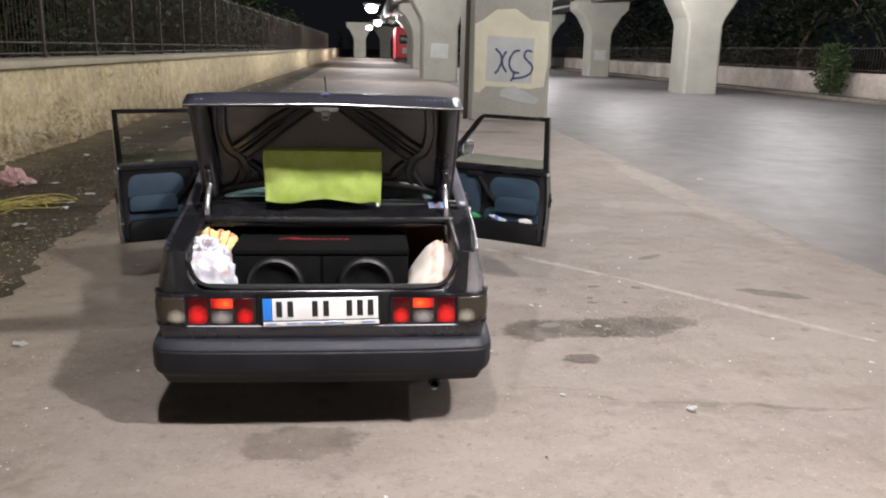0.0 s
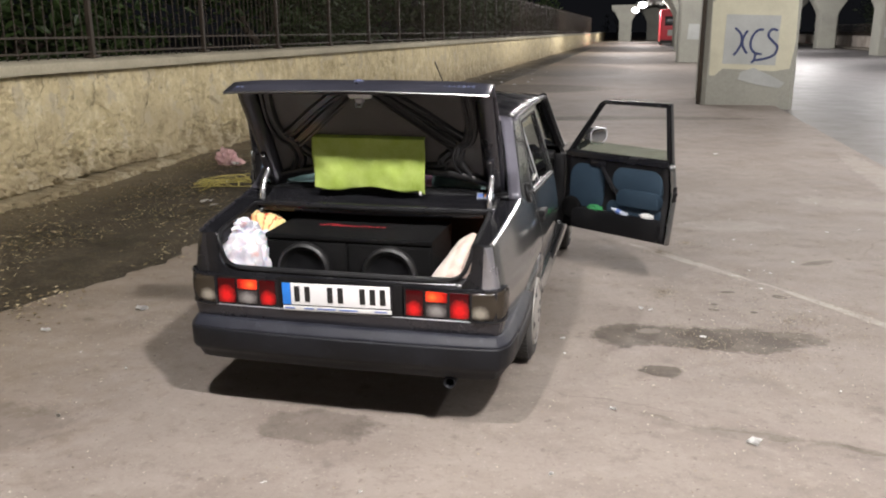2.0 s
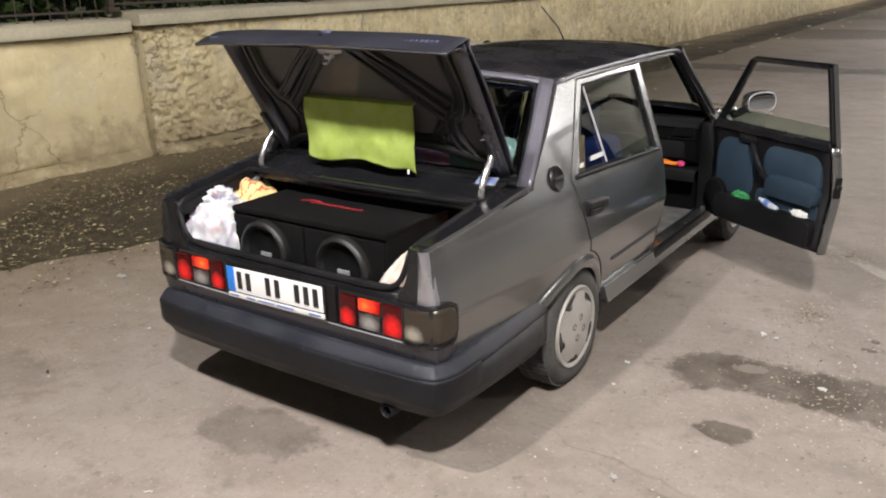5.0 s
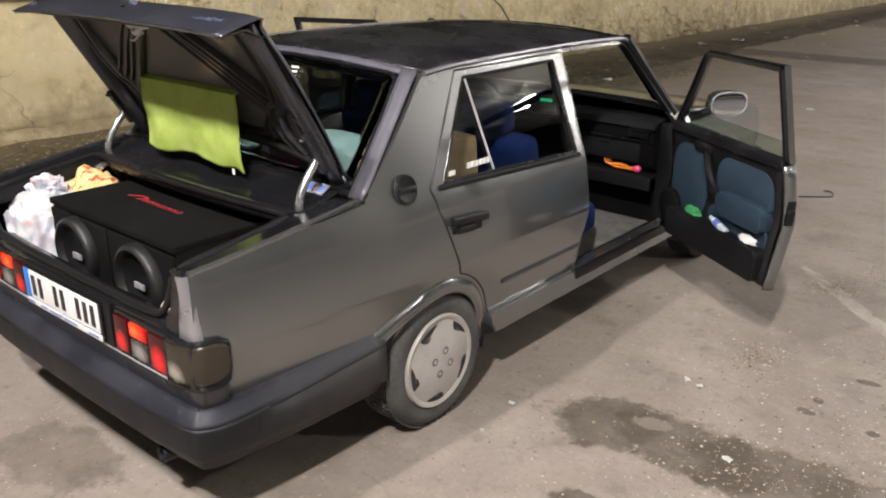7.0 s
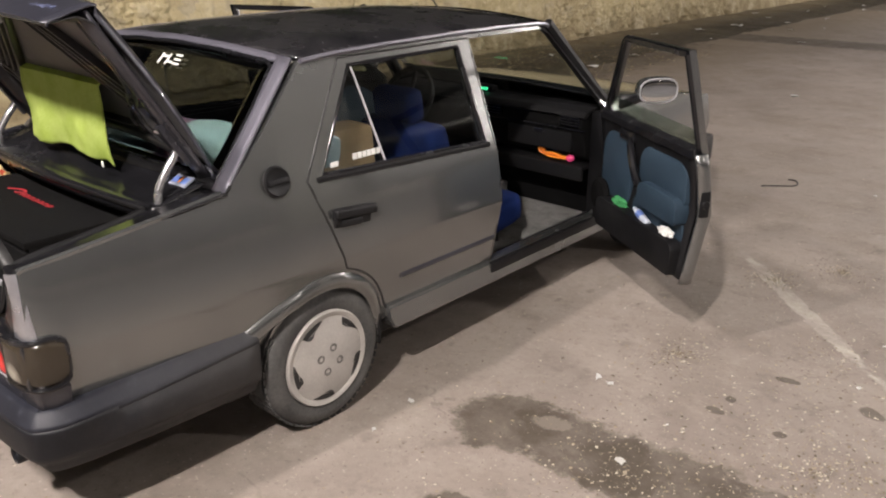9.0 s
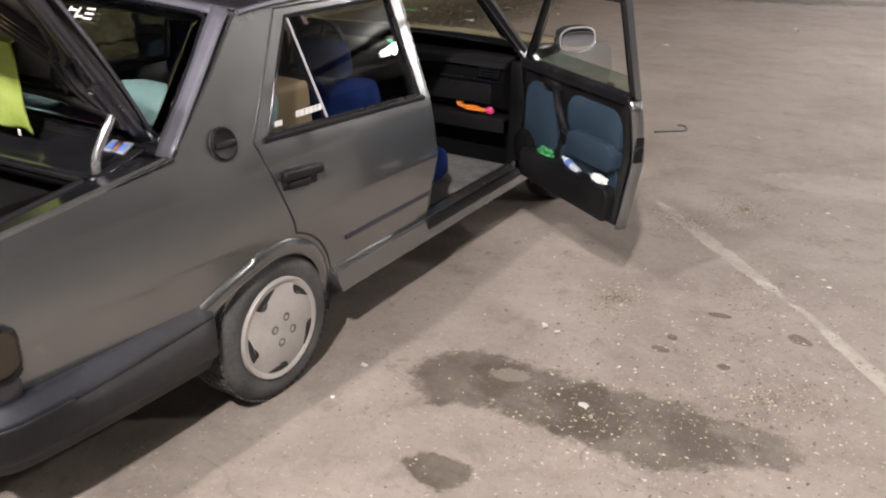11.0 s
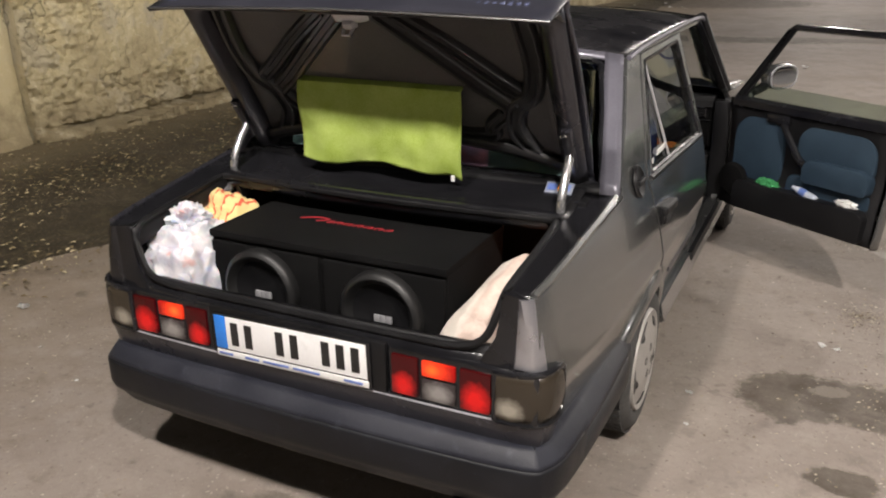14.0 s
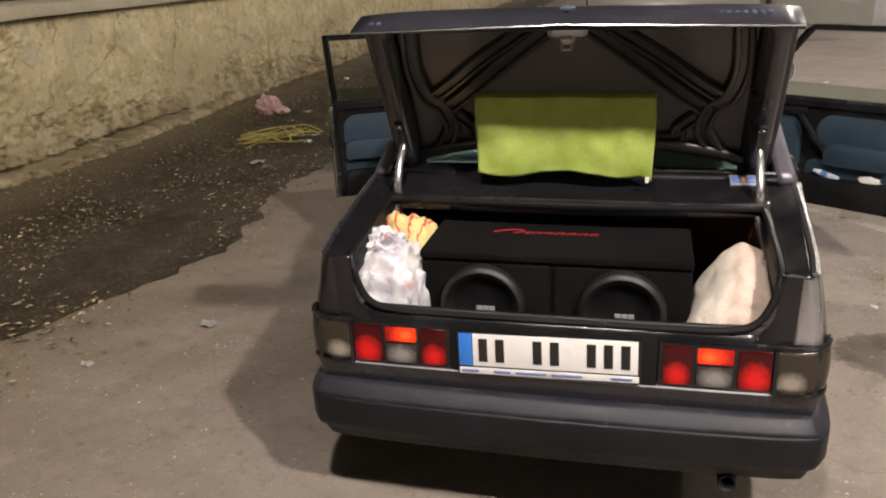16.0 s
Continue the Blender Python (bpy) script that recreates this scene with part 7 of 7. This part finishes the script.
def towel():
    bm = bmesh.new()
    x0, x1 = -0.318, 0.268

    def fn(u, v):
        x = x0 + (x1 - x0) * u + 0.006 * math.sin(v * 5) * (u - 0.5)
        z = 1.293 - 0.272 * v - 0.010 * math.sin(u * 9) * v + 0.006 * noise.noise(Vector((u * 6, 0, 1))) * v - (0.018 * max(0.0, (u - 0.93) / 0.07) * v)
        f = 0.016 * noise.noise(Vector((u * 4, v * 2.2, 2))) + 0.005 * noise.noise(Vector((u * 9, v * 4, 4)))
        y = -0.460 - 0.006 * (1 - v) + f * (0.25 + v) - 0.012 * math.sin(u * 11) * v * v
        if v < 0.06:
            y += 0.03 * (0.06 - v) / 0.06
        return (x, y, z)
    sheet(bm, fn, 60, 34)
    t = part("towel", bm, TOWEL, None, "", at_car(0, 0, 0), solid=0.006)
    tagged(t, "lime green cloth hung from the open boot lid", "towel")
    part("wash_tag", boxes(((0.250, -0.480, 1.012), (0.012, 0.003, 0.02)), bevel=0.001), PAPER, t)


def bags():
    film = Mat("thin_white_plastic_bag")
    co = film.coords()
    n = film.noise(co, 16.0, 6.0)
    film.link(film.mix(film.ramp(n, 0.35, 0.65), (0.46, 0.46, 0.54), (0.74, 0.72, 0.73)), film.b.inputs["Base Color"])
    tint = film.mix(film.ramp(film.noise(co, 11.0, 3.0), 0.58, 0.64, 0.0, 0.55), film.mix(film.ramp(n, 0.35, 0.65), (0.46, 0.46, 0.54), (0.74, 0.72, 0.73)), (0.62, 0.30, 0.27))
    film.link(film.mix(film.ramp(film.noise(co, 8.5, 2.0), 0.62, 0.67, 0.0, 0.6), tint, (0.22, 0.30, 0.62)), film.b.inputs["Base Color"])
    film.set(Roughness=0.36)
    film.b.inputs["Subsurface Weight"].default_value = 0.15
    vor = film.t.nodes.new("ShaderNodeTexVoronoi")
    vor.inputs["Scale"].default_value = 15.0
    film.link(co, vor.inputs["Vector"])
    film.bump(film.math("ADD", vor.outputs["Distance"], n), 0.6, 0.014)
    bm = bmesh.new()
    lump(bm, (0, 0, 0.190), (0.122, 0.145, 0.200), 0.11, 5.0, 3.1, 5, 0.68)
    lump(bm, (-0.03, 0.02, 0.375), (0.075, 0.07, 0.06), 0.40, 6.0, 1.1, 5)
    b = part("plastic_bag", bm, film.m, None, "", at_car(-0.536, -0.80, 0.468))
    tagged(b, "crumpled white plastic bag stuffed in the boot corner", "bag")
    # patterned cloth behind the white bag
    m = Mat("yellow_cloth_with_red_bands")
    co = m.coords()
    wave = m.t.nodes.new("ShaderNodeTexWave")
    wave.inputs["Scale"].default_value, wave.inputs["Distortion"].default_value, wave.inputs["Detail"].default_value = 8.0, 11.0, 3.0
    m.link(co, wave.inputs["Vector"])
    m.link(m.mix(m.ramp(wave.outputs["Fac"], 0.84, 0.93), (0.70, 0.56, 0.25), (0.66, 0.10, 0.05)), m.b.inputs["Base Color"])
    m.set(Roughness=0.85)
    m.bump(m.noise(co, 30.0), 0.5, 0.006)
    bm = bmesh.new()
    lump(bm, (0.02, 0, 0.20), (0.130, 0.13, 0.235), 0.13, 4.0, 4.4, 5, 0.8)
    b = part("striped_cloth", bm, m.m, None, "", at_car(-0.568, -0.60, 0.468))
    tagged(b, "yellow cloth bundle with red bands in the boot", "cloth")

    m = Mat("cream_cloth_with_painted_shade")
    co = m.coords()
    sep = m.t.nodes.new("ShaderNodeSeparateXYZ")
    m.link(co, sep.inputs[0])
    # The shadow edge and the bulb's peach tint are painted into the cloth.
    band = m.math("ADD", sep.outputs["X"], m.math("ADD", m.math("MULTIPLY", sep.outputs["Z"], -0.12), m.math("MULTIPLY", m.math("SUBTRACT", m.noise(co, 7.0), 0.5), 0.08)))
    col = m.mix(m.ramp(band, -0.045, -0.030), (0.72, 0.66, 0.58), (0.60, 0.47, 0.40))
    m.link(m.mix(m.ramp(m.noise(co, 30.0), 0.45, 0.7, 0.0, 0.4), col, (0.80, 0.70, 0.62)), m.b.inputs["Base Color"])
    m.set(Roughness=0.85)
    m.bump(m.math("ADD", m.noise(co, 9.0, 6.0), m.math("MULTIPLY", m.noise(co, 150.0), 0.15)), 0.9, 0.02)
    bm = bmesh.new()
    lump(bm, (-0.006, 0, 0.195), (0.138, 0.185, 0.198), 0.07, 2.3, 9.2, 5, 0.6)
    for v in bm.verts:
        v.co.z *= interp(((-0.15, 0.52), (-0.11, 0.62), (-0.02, 0.92), (0.03, 1.0), (0.15, 1.0)), v.co.x) * (1.0 + 0.35 * v.co.y)
    b = part("cushion", bm, m.m, None, "", at_car(0.502, -0.745, 0.464, 0, 0, -3))
    tagged(b, "cream cloth bundle in the boot corner, its peach shaded side painted on", "cushion")

    # parcel shelf things
    bm = bmesh.new()
    lump(bm, (0, 0, 0.075), (0.17, 0.10, 0.085), 0.08, 2.0, 5.1, 4, 0.7)
    tagged(part("pillow", bm, PALECLOTH, None, "", at_car(0.40, -0.12, 0.955)), "pale aqua striped cushion on the parcel shelf", "cushion")
    bm = bmesh.new()
    lump(bm, (0, 0, 0.07), (0.12, 0.09, 0.08), 0.1, 2.0, 7.1, 4, 0.7)
    tagged(part("pillow", bm, surface("blue_red_cloth", (0.05, 0.07, 0.15), (0.20, 0.05, 0.05), 0.9, 0.0, 9.0), None, "", at_car(0.12, -0.08, 0.93)), "blue and red cloth bundle on the parcel shelf", "cushion")
    bm = bmesh.new()
    lump(bm, (0, 0, 0.05), (0.22, 0.08, 0.06), 0.1, 2.0, 3.1, 4, 0.7)
    tagged(part("pillow", bm, PALECLOTH, None, "", at_car(-0.40, -0.08, 0.93)), "pale aqua cushion on the parcel shelf", "cushion")
    # window card with blue bars by the right hinge
    th = thing("blue_card", "small white and blue card on the parcel shelf", "card", at_car(0.560, -0.372, 0.986, 26, 0, 4))
    part("card", boxes(((0, 0, 0.004), (0.085, 0.05, 0.006)), bevel=0.001), surface("faded_card", (0.16, 0.18, 0.24), (0.30, 0.32, 0.38), 0.5), th)
    for x, w, mat in ((-0.022, 0.03, BLUEINK), (0.020, 0.03, BLUEINK), (0.0, 0.008, ORANGE)):
        part("print_bar", boxes(((x, 0, 0.0085), (w, 0.028, 0.002)), bevel=0.0005), mat, th)
    # brown shopping bag on the rear seat
    th = thing("shopping_bag", "brown paper shopping bag on the rear seat", "bag", at_car(0.50, 0.27, 0.545, 0, 0, -6))
    bm = bmesh.new()
    box(bm, (0, 0, 0.25), (0.18, 0.44, 0.50), 0.02, taper=0.85)
    part("bag_body", bm, BROWN, th)
    bm = bmesh.new()
    lump(bm, (0.080, -0.03, 0.43), (0.010, 0.055, 0.06), 0.1, 2, 1, 3, 0.6)
    part("pale_print", bm, surface("pale_blue_print", (0.35, 0.52, 0.62), (0.5, 0.66, 0.74), 0.6), th)
    # orange toy-like tool on the dash shelf
    bm = bmesh.new()
    tube(bm, smooth_path([(-0.09, 0, 0.035), (-0.05, 0.01, 0.022), (0.0, 0.01, 0.030), (0.05, 0, 0.018), (0.09, 0, 0.022)], 4), 0.015, 8, flat=0.8)
    box(bm, (-0.075, 0, 0.045), (0.04, 0.03, 0.02), 0.006)
    box(bm, (0.01, -0.012, 0.018), (0.09, 0.02, 0.012), 0.005)
    t = part("torch", bm, ORANGE, None, "", at_car(0.48, 1.885, 0.602))
    tagged(t, "orange and pink plastic torch on the dash shelf", "torch")
    bm = bmesh.new()
    lump(bm, (0.105, 0, 0.022), (0.025, 0.02, 0.020), 0.1, 2, 1, 3)
    part("pink_end", bm, surface("pink_plastic", (0.8, 0.05, 0.22), (0.9, 0.1, 0.3), 0.4), t)
    # door pocket things
    bm = bmesh.new()
    lump(bm, (0, 0, 0), (0.02, 0.06, 0.024), 0.45, 9, 2, 4)
    tagged(part("cloth", bm, GREEN, None, "", DOOR_R @ pose(0.728, 1.61, 0.525)), "green cloth in the door pocket", "cloth")
    bm = bmesh.new()
    lathe(bm, ((0.0, -0.075), (0.016, -0.075), (0.018, -0.06), (0.018, 0.03), (0.009, 0.055), (0.009, 0.068), (0.0, 0.068)), 16, "y")
    b = part("bottle", bm, surface("clear_bottle", (0.34, 0.38, 0.46), (0.62, 0.66, 0.72), 0.16, 0.0, 30.0), None, "", DOOR_R @ pose(0.728, 1.395, 0.528, 14, 0, 0))
    tagged(b, "small clear bottle in the door pocket", "bottle")
    bm = bmesh.new()
    lathe(bm, ((0.0185, -0.015), (0.019, 0.022)), 16, "y")
    part("band", bm, BLUEINK, b)
    bm = bmesh.new()
    lump(bm, (0, 0, 0), (0.020, 0.048, 0.018), 0.5, 12, 4, 4)
    tagged(part("tissue", bm, PAPER, None, "", DOOR_R @ pose(0.728, 1.165, 0.53)), "crumpled white tissue in the door pocket", "tissue")


# ---- litter on the ground ----


def litter():
    rnd = random.Random(4)
    base = []
    for k in range(6):
        bm = bmesh.new()
        turn = rnd.uniform(-0.6, 0.6)
        grid = [[bm.verts.new((0.85 * (a - 1.5) / 1.5 + rnd.uniform(-0.28, 0.28) + turn * (b - 1) * 0.3, 0.55 * (b - 1) + rnd.uniform(-0.22, 0.22), 0.08 + rnd.uniform(0.0, 0.42) * (k % 3 + 1) / 2)) for b in range(3)] for a in range(4)]
        for a in range(3):
            for b in range(2):
                bm.faces.new((grid[a][b], grid[a + 1][b], grid[a + 1][b + 1]))
                bm.faces.new((grid[a][b], grid[a + 1][b + 1], grid[a][b + 1]))
        bmesh.ops.solidify(bm, geom=bm.faces[:], thickness=0.03)
        base.append(mesh_of(bm, "scrap", PAPER, smooth=False))
    spots = [(1.68, 3.80, 0.04), (-0.33, 3.0, 0.012), (0.08, 3.02, 0.012), (1.05, 4.0, 0.018), (1.19, 5.56, 0.022), (1.25, 5.55, 0.018), (1.556, 5.11, 0.022), (0.728, 4.907, 0.016), (-2.07, 4.846, 0.05), (-2.425, 4.353, 0.035), (-3.9, 10.6, 0.06), (-3.2, 8.9, 0.06), 
             (4.9, 11.6, 0.05), (-0.5, 12.5, 0.05), (0.6, 14.5, 0.06), (-3.4, 14.0, 0.08), (-2.2, 17.5, 0.08), (-3.9, 19.0, 0.1), (2.3, 13.0, 0.06)]
    spots += [(rnd.uniform(-2.6, 4.2), rnd.uniform(2.2, 9.5), rnd.uniform(0.006, 0.016)) for _ in range(70)]
    spots += [(rnd.uniform(-4.8, -2.6), rnd.uniform(9, 40), rnd.uniform(0.03, 0.08)) for _ in range(40)]
    for x, y, r in spots:
        if -1.05 < x < 0.7 and 3.5 < y < 7.8:
            continue
        o = new("paper_scrap", base[rnd.randrange(6)])
        o.matrix_basis = pose(x, y, 0.002 if x > -2.9 else 0.03, 0, 0, rnd.uniform(0, 360)) @ Matrix.Diagonal((r, r, r, 1))
        tagged(o, "small white paper scrap on the pavement", "scrap", "scraps on the ground")
    # fallen leaves on the dirt, pale chips on the pavement
    LEAVES, EVEN = 30000, 39000
    leaves, chips = ([], []), ([], [])
    for k in range(46000):
        if k < LEAVES:
            y = 2.5 + 12.5 * rnd.random() ** 1.15
            x = -2.62 - 2.5 * rnd.random() ** 0.9 + 0.5 * rnd.gauss(0, 0.22)
            if noise.fractal(Vector((x * 1.1, y * 0.8, 3.0)), 1.0, 2.0, 3) < rnd.uniform(-0.55, 0.35):
                continue
        else:
            x, y = rnd.uniform(-2.9, 4.3), 1.5 + 10 * rnd.random() ** 1.4
            if rnd.random() < 0.3:
                x = -2.9 + abs(rnd.gauss(0, 0.7))
            elif rnd.random() < 0.12:
                x, y = 1.8 + rnd.gauss(0, 0.5), 5.2 + rnd.gauss(0, 0.7)
        if k >= EVEN:
            a, r = rnd.uniform(0, 6.28), abs(rnd.gauss(0, 1))
            cx, cy, w = ((2.1, 5.5, 0.55), (1.34, 7.08, 0.10), (1.9, 6.4, 0.6), (1.6, 5.05, 0.33), (1.33, 5.97, 0.11), (1.58, 7.44, 0.11), (-1.9, 4.6, 0.5))[k % 7 if k % 3 else 0]
            x, y = cx + w * r * math.cos(a), cy + w * 1.2 * r * math.sin(a)
        z = 0.024 + 0.012 * max(0.0, -2.65 - x) if k < LEAVES and x < -2.55 else 0.003
        s = 0.006 + 0.020 * rnd.random() ** 2.4 if k < LEAVES else 0.0025 + 0.007 * rnd.random() ** 2 if k < EVEN else 0.0022 + 0.0075 * rnd.random() ** 3
        a = rnd.uniform(0, 6.28)
        ca, sa = math.cos(a) * s, math.sin(a) * s
        verts, faces = leaves if k < LEAVES else chips
        w = 0.45 if k < LEAVES else rnd.uniform(0.25, 0.9)
        b = len(verts)
        verts += [(x - ca, y - sa, z), (x + w * sa, y - w * ca, z + 0.3 * s), (x + ca, y + sa, z + 0.002), (x - w * sa, y + w * ca, z + 0.35 * s)]
        faces += [(b, b + 1, b + 2), (b, b + 2, b + 3)]
    for (verts, faces), mat, name, label in ((leaves, DRYLEAF, "fallen_leaves", "dry fallen leaves on the dark dirt"), (chips, CHIP, "debris", "pale chips and straw on the pavement")):
        me = bpy.data.meshes.new(name)
        me.from_pydata(verts, [], faces)
        me.materials.append(mat)
        tagged(new(name, me), label, "leaves", kind="stuff")
    # pink film bag, yellow strapping by the wall
    bm = bmesh.new()
    lump(bm, (0, 0, 0.10), (0.14, 0.10, 0.12), 0.45, 4.0, 3.3, 4)
    lump(bm, (0.17, -0.05, 0.05), (0.10, 0.06, 0.05), 0.4, 4.0, 1.3, 3)
    tagged(part("plastic_bag", bm, PINK, None, "", pose(-4.35, 10.5, 0.03)), "crumpled pink plastic bag at the wall foot", "bag")
    bm = bmesh.new()
    for k in range(7):
        z = 0.035 + 0.008 * k
        a, b = Vector((-3.95 + rnd.uniform(-0.08, 0.25), 8.65 + rnd.uniform(-0.1, 0.5), z)), Vector((-3.32 + rnd.uniform(-0.15, 0.1), 9.0 + rnd.uniform(-0.35, 0.35), z + 0.02))
        side = Vector((0.05, -0.12, 0)) * (1 if k % 2 else -1)
        bm = bmesh.new()
        tube(bm, smooth_path([a, (a + b) / 2 + side + Vector((0, 0, 0.03)), b, b + Vector((0.05, 0.10, -0.01)), (a + b) / 2 + 2.4 * side + Vector((0.1, 0.25, 0.02)), a + Vector((-0.06, 0.22, 0.0))], 6), 0.009, 5, flat=0.4)
        tagged(part("strap", bm, YELLOW), "pale yellow strap lying on the dirt", "strap", "straps on the dirt")
    for x, y, r in ((-3.62, 9.15, 0.06), (-3.30, 7.98, 0.07), (-3.15, 7.86, 0.05), (-3.24, 9.2, 0.05), (-4.15, 10.35, 0.08)):
        o = new("paper_scrap", base[rnd.randrange(6)])
        o.matrix_basis = pose(x, y, 0.05, 0, 0, rnd.uniform(0, 360)) @ Matrix.Diagonal((r, r, r, 1))
        tagged(o, "crumpled white paper scrap on the dirt", "scrap", "scraps on the ground")
    bm = bmesh.new()
    ring = smooth_path([(0.60, 8.755, 0.006), (0.70, 8.845, 0.006), (0.775, 8.905, 0.006), (0.785, 8.98, 0.006), (0.74, 9.055, 0.006), (0.69, 9.05, 0.006)], 6)
    tube(bm, ring, 0.005, 5)
    tagged(part("wire", bm, INK), "thin loop of black wire on the pavement", "wire")


subwoofer()
towel()
bags()
litter()
fence()
